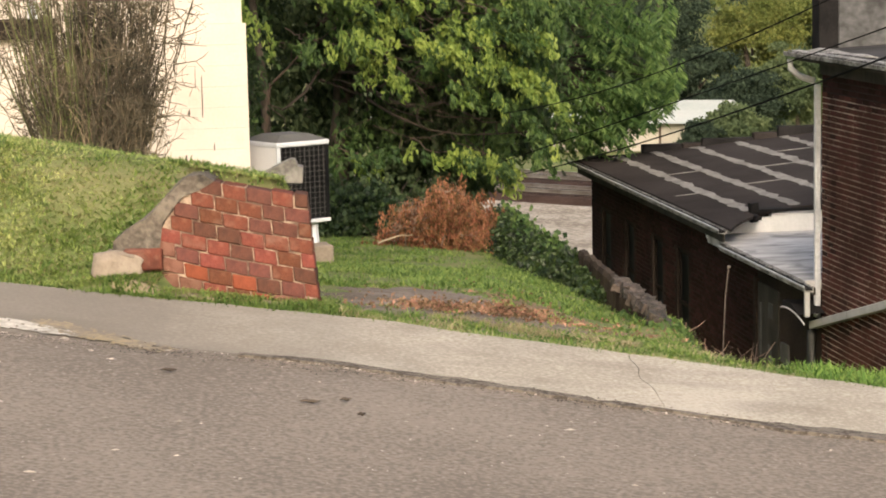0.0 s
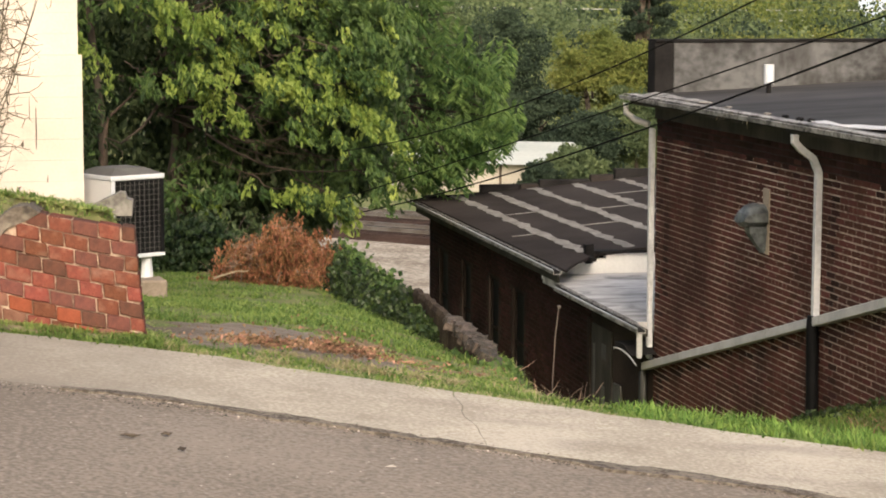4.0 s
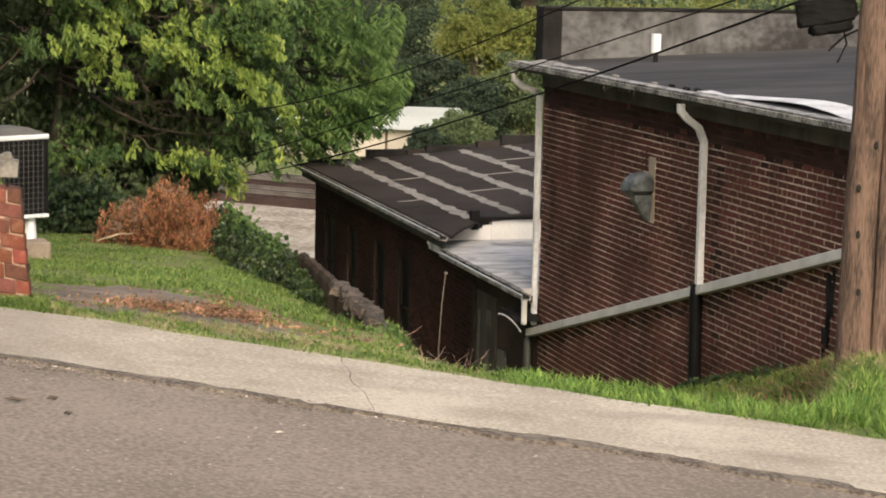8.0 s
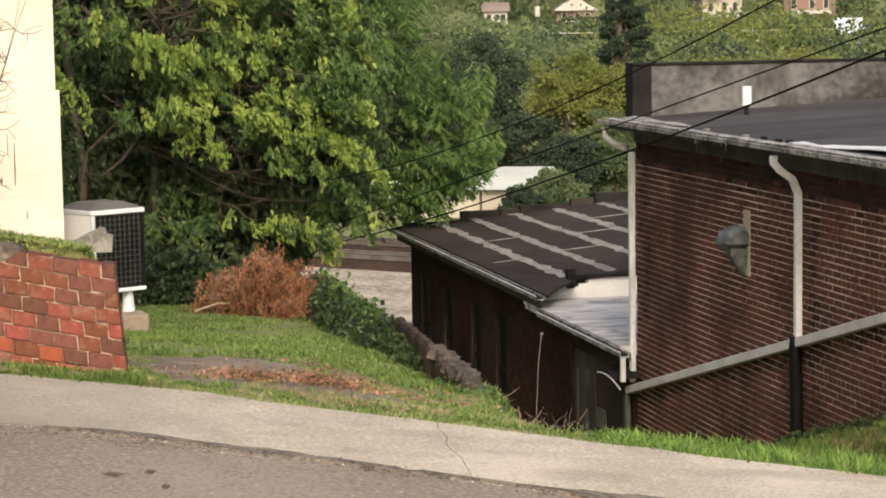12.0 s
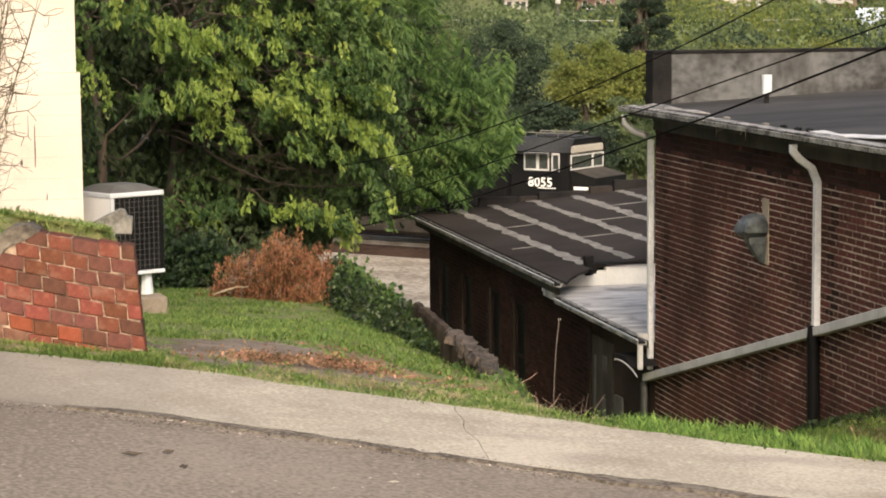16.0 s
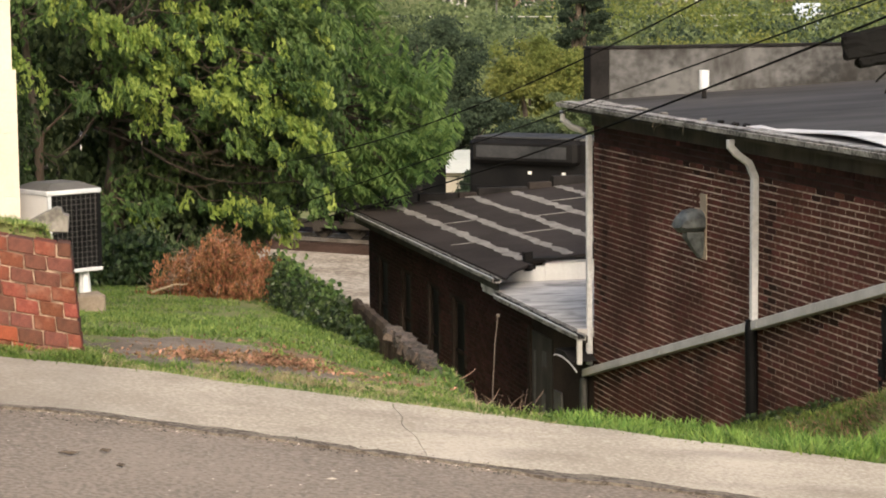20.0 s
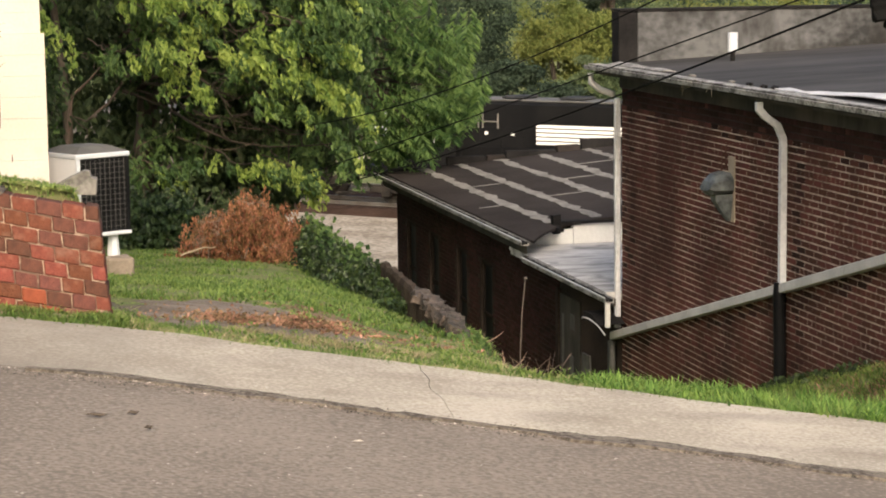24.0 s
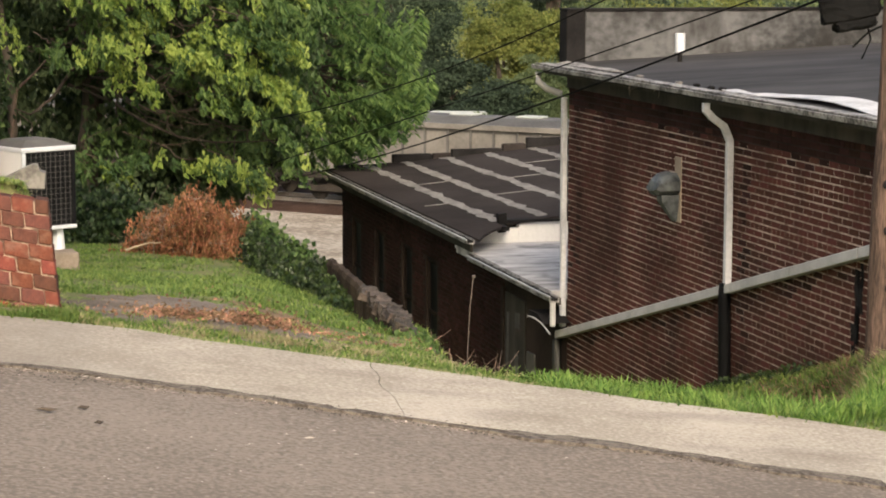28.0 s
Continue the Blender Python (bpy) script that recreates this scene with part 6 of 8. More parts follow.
def twig_shrub():
    """A big dry shrub, dead stems with some green ones, before the house wall."""
    rng = np.random.default_rng(61)
    top = thing("dry_shrub", Matrix(), "tall leafless shrub of dry brown twigs with some green stems", "shrub")
    for name, material, n, r in (("dry_growth", M_SHRUB, 260, 0.0055), ("green_growth", M_TWIG_GREEN, 150, 0.006)):
        bm = bmesh.new()
        dry = name == "dry_growth"
        for i in range(n):
            bx = rng.uniform(-4.36, -3.60) if dry else rng.uniform(-4.3, -3.9)
            by = 16.9 + rng.normal(0, 0.14)
            g = float(ground_z(bx, by)) - 0.05
            hgt = rng.uniform(0.5, 2.4) if dry else rng.uniform(0.4, 1.9)
            lean = (bx + 3.98) * rng.uniform(0.45, 1.15) + rng.normal(0, 0.2)
            tip = Vector((bx + lean * hgt * 0.55, by + rng.normal(0, 0.25), g + hgt))
            a = Vector((bx, by, g))
            drift, pts = Vector((0, 0, 0)), []
            for k in range(9):
                drift += Vector(rng.normal(0, 0.02 if dry else 0.012, 3)) * (k > 0)
                pts.append(a.lerp(tip, k / 8) + drift)
            tube(bm, pts, [r * (1 - 0.075 * k) for k in range(9)], 4)
            if dry:
                for k in range(8):
                    q = pts[rng.integers(1, 9)]
                    w = Vector((rng.normal(0.02, 0.15), rng.normal(0, 0.14), rng.normal(0.10, 0.13)))
                    sub = branch(bm, rng, q, q + w, 0.0048, 0.002, 0.05, 4, 3)
                    for e in range(2):
                        c = sub[1 + e]
                        branch(bm, rng, c, c + Vector((rng.normal(0.01, 0.08), rng.normal(0, 0.08), rng.normal(0.03, 0.08))), 0.003, 0.0015, 0.025, 3, 3)
        part(name, bm, material, top)
    bm = bmesh.new()
    for i in range(130):
        bx, by = rng.normal(-3.95, 0.20), 16.75 + rng.normal(0, 0.12)
        g = float(ground_z(bx, by)) - 0.04
        branch(bm, rng, (bx, by, g), (bx + rng.normal(0, 0.16), by + rng.normal(0, 0.1), g + rng.uniform(0.15, 0.6)), 0.0045, 0.002, 0.06, 4, 3)
    part("straw_growth", bm, M_STRAW, top, "straw-coloured dry grass at the shrub's foot")


twig_shrub()


def grass(name, n, sample, length, width, material, label, seed, lean=0.5, per=1, fan=0.022):
    """Blades of grass: narrow bent triangles; with per above 1 they stand in tufts that fan outwards."""
    rng = np.random.default_rng(seed)
    x, y, k = sample(rng, n // per)
    an = rng.uniform(0, 2 * math.pi, len(x) * per)
    if per > 1:
        big = np.repeat(rng.uniform(0.6, 1.45, len(x)), per)
        off = np.abs(rng.normal(0, fan, len(x) * per)) * big
        x, y, k = np.repeat(x, per) + off * np.cos(an), np.repeat(y, per) + off * np.sin(an), np.repeat(k, per) * big
        an = an + rng.normal(0, 0.5, len(x))
        keep = (y > kerb_y(x) - 0.03) & ~wall_mask(x, y)
        x, y, k, an = x[keep], y[keep], k[keep], an[keep]
    m = len(x)
    z = ground_z(x, y)
    L = rng.uniform(0.45, 1.2, m) * length * k
    w = width * rng.uniform(0.7, 1.3, m)
    out = np.stack([np.cos(an), np.sin(an)], 1) * (rng.uniform(0.1, 1.0, m) * lean)[:, None]
    side = np.stack([-np.sin(an), np.cos(an)], 1)
    v = np.zeros((m, 5, 3))
    for j, (t, ww) in enumerate(((0, 1), (0, -1), (0.55, 0.75), (0.55, -0.75), (1, 0))):
        v[:, j, 0] = x + out[:, 0] * L * t * t + side[:, 0] * w * ww * 0.5
        v[:, j, 1] = y + out[:, 1] * L * t * t + side[:, 1] * w * ww * 0.5
        v[:, j, 2] = z + L * (t - 0.25 * t * t * np.linalg.norm(out, axis=1)) - 0.01
    i = np.arange(m)[:, None] * 5
    f = np.concatenate([i + [0, 1, 3], i + [0, 3, 2], i + [2, 3, 4]])
    return tagged(mesh_arrays(name, v.reshape(-1, 3), f, material), label, "grass", kind="stuff")


def on_dirt(x, y):
    c, s = math.cos(0.1), math.sin(0.1)
    px, py = (x + 0.95) * c + (y - 12.75) * s, -(x + 0.95) * s + (y - 12.75) * c
    return np.minimum((px / 0.66) ** 2 + (py / 1.6) ** 2, ((x + 0.35) / 0.30) ** 2 + ((y - 11.75) / 0.26) ** 2)


def wall_mask(x, y):
    return (x > -2.1) & (x < -1.29) & (y > 9.57) & (y < 9.74)


def litter(x, y):
    """Where the leaf litter keeps the grass thin."""
    return np.exp(-np.minimum(((x + 0.45) / 0.34) ** 2 + ((y - 14.9) / 0.8) ** 2, ((x - 0.05) / 0.22) ** 2 + ((y - 13.3) / 0.5) ** 2))


def lawn_near(rng, n, shift=0.0):
    x = rng.uniform(-3.2, 4.2, n)
    y = kerb_y(x) + 0.0 + rng.uniform(0, 1, n) ** 1.3 * 6.0
    d = on_dirt(x, y)
    clump = np.array([noise.noise((a * 5.5, b * 3.2, 11.0 + shift)) for a, b in zip(x, y)])
    keep = (d > 0.95 + 0.35 * rng.uniform(-1, 1, n) - 0.5 * clump) & ~wall_mask(x, y)
    thin = np.array([noise.noise((a * 1.3, b * 1.3, 7.0 + shift)) for a, b in zip(x, y)])
    keep &= rng.uniform(0, 1, n) < np.clip(0.62 + 1.5 * thin + 1.2 * clump - 0.9 * litter(x, y), 0.05, 1)
    k = (0.7 + 0.4 * np.clip(thin, 0, 1) + 0.7 * np.clip(clump, -0.3, 0.6) + 0.35 * smoothstep(1.0, 2.4, x)) * (0.55 + 0.45 * smoothstep(1.0, 2.6, d))
    return x[keep], y[keep], k[keep]


def lawn_tufts(rng, n):
    x, y, k = lawn_near(rng, n, 5.0)
    tuft = np.array([noise.noise((a * 4.2, b * 2.6, 23.0)) for a, b in zip(x, y)])
    keep = tuft > 0.12 + 0.1 * rng.uniform(-1, 1, len(x))
    return x[keep], y[keep], k[keep] + 0.3


def straw_patches(rng, n):
    """Dead grass lying in patches, most of it at the pavement's edge and below the dirt patch."""
    x = rng.uniform(-1.2, 3.6, n)
    y = kerb_y(x) + np.abs(rng.normal(0, 0.16, n))
    patch = np.array([noise.noise((a * 2.1, b * 2.5, 41.0)) for a, b in zip(x, y)])
    near = np.exp(-((x - 0.36) / 0.25) ** 2)
    keep = patch + 0.8 * near > 0.2 + 0.12 * rng.uniform(-1, 1, n)
    x, y = x[keep], y[keep]
    m = n // 3
    xb, yb = rng.uniform(-0.9, 0.7, m), 10.35 + rng.normal(0, 0.25, m)
    low = np.array([noise.noise((a * 3.1, b * 3.0, 44.0)) for a, b in zip(xb, yb)]) > 0.1
    x, y = np.concatenate([x, xb[low]]), np.concatenate([y, yb[low]])
    return x, y, np.full(len(x), 1.0)


def lawn_far(rng, n):
    x, y = rng.uniform(-4.5, 1.6, n), rng.uniform(14.5, 30.5, n)
    keep = (on_dirt(x, y) > 0.9) & (x < 1.0 - 0.05 * (y - 15))
    thin = np.array([noise.noise((a * 0.9, b * 0.5, 7.0)) for a, b in zip(x, y)])
    keep &= rng.uniform(0, 1, n) < np.clip(0.7 + 1.5 * thin - 0.9 * litter(x, y), 0.08, 1)
    return x[keep], y[keep], np.full(keep.sum(), 1.0)


def lawn_mound(rng, n):
    y = 9.42 + rng.uniform(0, 1, n) ** 1.6 * 8.0
    x = -1.27 - 0.16 * (y - 9.75) - rng.uniform(0, 1, n) * (2.0 + 0.2 * (y - 9.5))
    keep = ~wall_mask(x, y) & (y > kerb_y(x) + 0.02)
    k = 0.8 - 0.35 * smoothstep(10.7, 9.75, y) * smoothstep(-2.15, -1.95, x)
    return x[keep], y[keep], k[keep]


def mound_clumps(rng, n):
    x, y, k = lawn_mound(rng, n)
    keep = np.array([noise.noise((a * 2.4, b * 1.8, 51.0)) for a, b in zip(x, y)]) > 0.1
    return x[keep], y[keep], k[keep]


def verge(rng, n):
    x = rng.uniform(-3.2, 3.6, n)
    y = kerb_y(x) + np.abs(rng.normal(0.0, 0.13, n)) - 0.02
    keep = ~wall_mask(x, y) & (np.array([noise.noise((a * 4, 3.0, 7.0)) for a in x]) > -0.25)
    return x[keep], y[keep], np.full(keep.sum(), 0.9)


grass("grass", 135000, lawn_near, 0.040, 0.010, M_GRASS, "patchy green lawn grass on the plot", 71, 1.5, 10)
grass("grass", 85000, lawn_tufts, 0.038, 0.0105, M_GRASS_MID, "brighter clumps of matted lawn grass", 171, 1.8, 12, 0.03)
grass("dry_grass", 32000, straw_patches, 0.05, 0.008, M_GRASS_DRY, "dead straw lying along the pavement edge", 172, 2.2)
grass("grass", 52000, lawn_far, 0.055, 0.015, M_GRASS, "green lawn grass below the trees", 72, 1.6, 10, 0.05)
grass("grass", 38000, lawn_far, 0.055, 0.015, M_GRASS_MID, "paler lawn grass below the trees", 174, 1.8, 10, 0.06)
grass("grass", 62000, lawn_mound, 0.036, 0.012, M_GRASS_LIGHT, "short lawn grass on the mound behind the brick wall", 73, 1.8, 6, 0.035)
grass("grass", 95000, lawn_mound, 0.034, 0.011, M_GRASS_LIGHT, "short pale lawn grass on the mound", 273, 1.9, 8, 0.05)
grass("grass", 24000, mound_clumps, 0.042, 0.0085, M_GRASS_MID, "darker clumps of grass on the mound", 173, 1.5, 10, 0.03)
grass("grass", 26000, verge, 0.050, 0.009, M_GRASS, "ragged grass creeping over the pavement edge", 74, 1.4, 8)
grass("dry_grass", 30000, lawn_near, 0.036, 0.007, M_GRASS_DRY, "scattered dry straw-coloured grass", 75, 1.8, 5, 0.04)
grass("dry_grass", 16000, lawn_mound, 0.036, 0.008, M_GRASS_DRY, "scattered dry grass on the mound", 76, 1.8, 6, 0.05)


def wall_side(rng, n):
    x, y = rng.uniform(-1.36, -1.05, n), rng.uniform(9.25, 10.3, n)
    keep = ~wall_mask(x, y)
    return x[keep], y[keep], np.full(keep.sum(), 0.9)


def wall_foot(rng, n):
    x = rng.uniform(-2.3, -1.25, n)
    y = rng.uniform(9.16, 9.56, n)
    keep = np.array([noise.noise((a * 5, b * 5, 31.0)) for a, b in zip(x, y)]) > -0.1
    return x[keep], y[keep], np.full(keep.sum(), 0.8)


grass("grass", 5000, wall_side, 0.05, 0.008, M_GRASS, "grass beside the end of the brick wall", 91, 1.0)
grass("grass", 14000, wall_foot, 0.045, 0.008, M_GRASS, "ragged grass at the foot of the brick wall", 92, 1.1)
grass("dry_grass", 20000, wall_foot, 0.036, 0.007, M_GRASS_DRY, "straw at the foot of the brick wall", 93, 1.2)


def bank_tufts(rng, n):
    x = rng.uniform(0.8, 4.6, n)
    y = kerb_y(x) + 0.05 + rng.uniform(0, 1, n) ** 1.3 * (2.2 + 2.2 * smoothstep(1.5, 3.2, x))
    keep = np.array([noise.noise((a * 2.6, b * 2.6, 17.0)) for a, b in zip(x, y)]) > -0.12
    return x[keep], y[keep], (0.75 + 0.4 * smoothstep(1.0, 2.6, x))[keep]


def pole_foot(rng, n):
    x, y = rng.normal(3.6, 0.8, n), rng.normal(14.2, 1.5, n)
    keep = (x > 2.2) & (y > 11.2)
    return x[keep], y[keep], np.full(keep.sum(), 1.0)


def bare_foot(rng, n):
    x, y = rng.normal(3.4, 0.32, n), rng.normal(16.3, 1.2, n)
    keep = y > 12.0
    return x[keep], y[keep], np.full(keep.sum(), 1.0)


grass("tall_grass", 30000, bank_tufts, 0.086, 0.012, M_GRASS_RANK, "bright rank grass along the bank", 77, 1.0, 13, 0.03)
grass("tall_grass", 12000, bank_tufts, 0.082, 0.011, M_GRASS, "taller tufts of grass along the bank", 177, 1.1, 12, 0.03)
grass("tall_grass", 16000, pole_foot, 0.085, 0.012, M_GRASS, "rank grass round the foot of the pole", 78, 1.2, 10, 0.04)
grass("dry_grass", 5000, pole_foot, 0.10, 0.009, M_GRASS_DRY, "dry stalks round the foot of the pole", 79, 1.6, 6, 0.05)
def slope_foot(rng, n):
    y = rng.uniform(13.0, 20.5, n)
    x = BX + AX * (BY - y) / -AY - rng.uniform(0.05, 1.5, n)
    return x, y, np.full(n, 1.0)


grass("grass", 26000, slope_foot, 0.07, 0.011, M_GRASS, "sparse grass on the slope at the brick wall's foot", 178, 1.5, 8, 0.05)
grass("dry_grass", 9000, bare_foot, 0.07, 0.012, M_LEAF_FALLEN, "brown dead grass on the slope below the pole", 80, 2.0, 8, 0.05)


def broad_weeds(rng):
    n = 130
    x = np.concatenate([rng.uniform(-1.0, 1.2, 40), rng.uniform(1.0, 3.4, 90)])
    y = kerb_y(x) + 0.06 + rng.uniform(0, 1, n) ** 1.4 * 2.4
    keep = (on_dirt(x, y) > 0.9) & ~wall_mask(x, y)
    x, y = np.repeat(x[keep], 11), np.repeat(y[keep], 11)
    an = rng.uniform(0, 2 * math.pi, len(x))
    r = rng.uniform(0.01, 0.06, len(x))
    c = np.stack([x + r * np.cos(an), y + r * np.sin(an), ground_z(x, y) + 0.015 + rng.uniform(0, 0.03, len(x))], 1)
    al = np.stack([np.cos(an), np.sin(an), rng.uniform(0.0, 0.9, len(x))], 1)
    tagged(leaves("broad_weeds", c, al, rng.uniform(0.012, 0.03, len(x)), 0.5, M_GRASS, None, rng=rng, fold=0.3), "low broad-leaved weeds growing among the lawn grass", "weeds", kind="stuff")


broad_weeds(np.random.default_rng(181))


def fallen(rng):
    n = 2000
    spot = rng.choice(7, n, p=[0.22, 0.17, 0.24, 0.16, 0.10, 0.03, 0.08])
    x = np.array([-0.92, -0.78, -0.60, -0.45, -0.6, -1.15, -0.3])[spot] + rng.normal(0, 1, n) * np.array([0.10, 0.16, 0.12, 0.14, 0.5, 0.1, 0.5])[spot]
    y = np.array([11.15, 11.3, 11.55, 12.0, 11.8, 10.95, 14.2])[spot] + rng.normal(0, 1, n) * np.array([0.10, 0.12, 0.12, 0.3, 0.6, 0.15, 0.9])[spot]
    z = ground_z(x, y) + 0.025 + np.abs(rng.normal(0, 0.022, n))
    al = rng.normal(0, 1, (n, 3)) * [1, 1, 0.7]
    tagged(leaves("fallen_leaves", np.stack([x, y, z], 1), al, rng.uniform(0.014, 0.031, n) * rng.choice([0.6, 1, 1.25], n), 0.6, M_LEAF_FALLEN, None, rng=rng, fold=0.6), "dry orange-brown leaves fallen on the bare patch", "leaves", kind="stuff")


fallen(np.random.default_rng(81))


def dry_stalks():
    """Bare broken stems tangled where the bank drops behind the wall's low end."""
    rng = np.random.default_rng(82)
    for name, material, n in (("dry_stalks", M_TWIG, 9), ("dark_stalks", M_LIMB, 30)):
        bm = bmesh.new()
        for i in range(n):
            x = rng.uniform(0.42, 1.05)
            y = 15.0 + rng.normal(0, 0.2)
            z = -0.96 - 0.36 * (x - 0.55) + rng.uniform(-0.15, -0.04)
            up = rng.uniform(0.0, 0.12)
            a, b = Vector((x, y, z - 0.12)), Vector((x + rng.normal(0, 0.12), y + rng.normal(0, 0.1), z + up))
            pts = branch(bm, rng, a, b, 0.0045, 0.0018, 0.018, 5, 4)
            if rng.uniform() < 0.7:
                c = Vector(pts[2])
                branch(bm, rng, c, c + Vector((rng.normal(0, 0.08), rng.normal(0, 0.05), rng.normal(0.03, 0.05))), 0.003, 0.0015, 0.03, 4, 3)
        tagged(part(name, bm, material), "bare broken stems at the bank's edge", "weeds", kind="stuff")


dry_stalks()


# ---- railway ----
TRACK = math.radians(-33.0)
TX, TY = math.cos(TRACK), math.sin(TRACK)
T0 = Vector((4.0, 86.0))        # a point of the train's near side


def track(off, label):
    """A straight track: ballast bed, ties, two rails; off: metres from the near side of the train to its middle."""
    c = T0 + Vector((-TY, TX)) * off
    top = thing("railway_track", Matrix.LocRotScale((c.x, c.y, RAIL_Z), Euler((0, 0, TRACK)), None), label, "railway track", "two parallel tracks")
    bm = bmesh.new()
    prism(bm, [(-2.6, -0.5), (2.6, -0.5), (1.7, -0.19), (-1.7, -0.19)], -60, 60)
    bmesh.ops.transform(bm, matrix=Matrix(((0, 1, 0, 0), (1, 0, 0, 0), (0, 0, 1, 0), (0, 0, 0, 1))), verts=bm.verts)
    bmesh.ops.recalc_face_normals(bm, faces=bm.faces)
    part("ballast", bm, M_BALLAST, top, "rust-brown stone ballast")
    for y in (-0.75, 0.75):
        part("rail", boxes((-60, 60, y - 0.07, y + 0.07, -0.16, -0.13), (-60, 60, y - 0.012, y + 0.012, -0.13, -0.05), (-60, 60, y - 0.036, y + 0.036, -0.05, 0.0)), M_RAIL, top, "worn steel rail")
    me = None
    x = -30.0
    while x < 30:
        if me is None:
            ob = part("tie", boxes((-0.11, 0.11, -1.3, 1.3, -0.26, -0.165), bevel=0.01), M_TIE, top)
            me = ob.data
        else:
            ob = part_mesh("tie", me, None, top)
        ob.location.x = x
        x += 0.55


def gravel_yard():
    """The flat yard on the near side of the tracks, its outer edge ragged."""
    us, k = np.arange(-60, 45.1, 1.5), 14
    v, f = [], []
    for u in us:
        near = 15.5 + 1.5 * noise.noise((u * 0.2, 4.0, 0))
        for e in range(k + 1):
            d = near + (1.3 - near) * e / k
            x, y = T0.x + TX * u + TY * d, T0.y + TY * u - TX * d
            v.append((x, y, max(float(ground_z(x, y)) + 0.12, RAIL_Z - 0.42) + 0.03 * noise.noise((x * 0.5, y * 0.5, 0)) - 0.4 * (e == 0)))
    for i in range(len(us) - 1):
        for e in range(k):
            q = i * (k + 1) + e
            f.append((q, q + k + 1, q + k + 2, q + 1))
    tagged(mesh_arrays("gravel_yard", v, f, M_GRAVEL, smooth=True), "pale gravel yard beside the railway", "gravel", kind="structure")


gravel_yard()
track(1.55, "railway track on brown ballast, used by the train")
track(6.2, "second railway track on brown ballast")


def wheelset(parent, x, r, label=""):
    bm = bmesh.new()
    for y in (-0.75, 0.75):
        tube(bm, [(0, y - 0.06, 0), (0, y + 0.06, 0)], r, 20)
    tube(bm, [(0, -0.8, 0), (0, 0.8, 0)], 0.08, 8)
    for y in (-0.82, 0.82):
        for k in range(3):
            an = k * 2.1
            box(bm, math.cos(an) * r * 0.5 - 0.04, math.cos(an) * r * 0.5 + 0.04, y - 0.02, y + 0.02, math.sin(an) * r * 0.5 - 0.04, math.sin(an) * r * 0.5 + 0.04)
    ob = part("wheelset", bm, M_LOCO_UNDER, parent)
    ob.location = (x, 0, r)
    WHEELS.append((ob, x, r))
    return ob


WHEELS = []
TRAIN = []


def digits(text, size, parent, x, y, z, turn):
    cu = bpy.data.curves.new("road_number", "FONT")
    cu.body, cu.size, cu.align_x, cu.extrude, cu.offset, cu.space_character = text, size, "CENTER", 0.01, 0.010, 1.12
    tmp = new("road_number", cu)
    me = bpy.data.meshes.new_from_object(tmp.evaluated_get(bpy.context.evaluated_depsgraph_get()))
    bpy.data.objects.remove(tmp)
    ob = part_mesh("road_number", me, M_TRAIN_WHITE, parent, "white painted road number")
    ob.matrix_basis = pose(x, y, z, 90, 0, turn)
    return ob


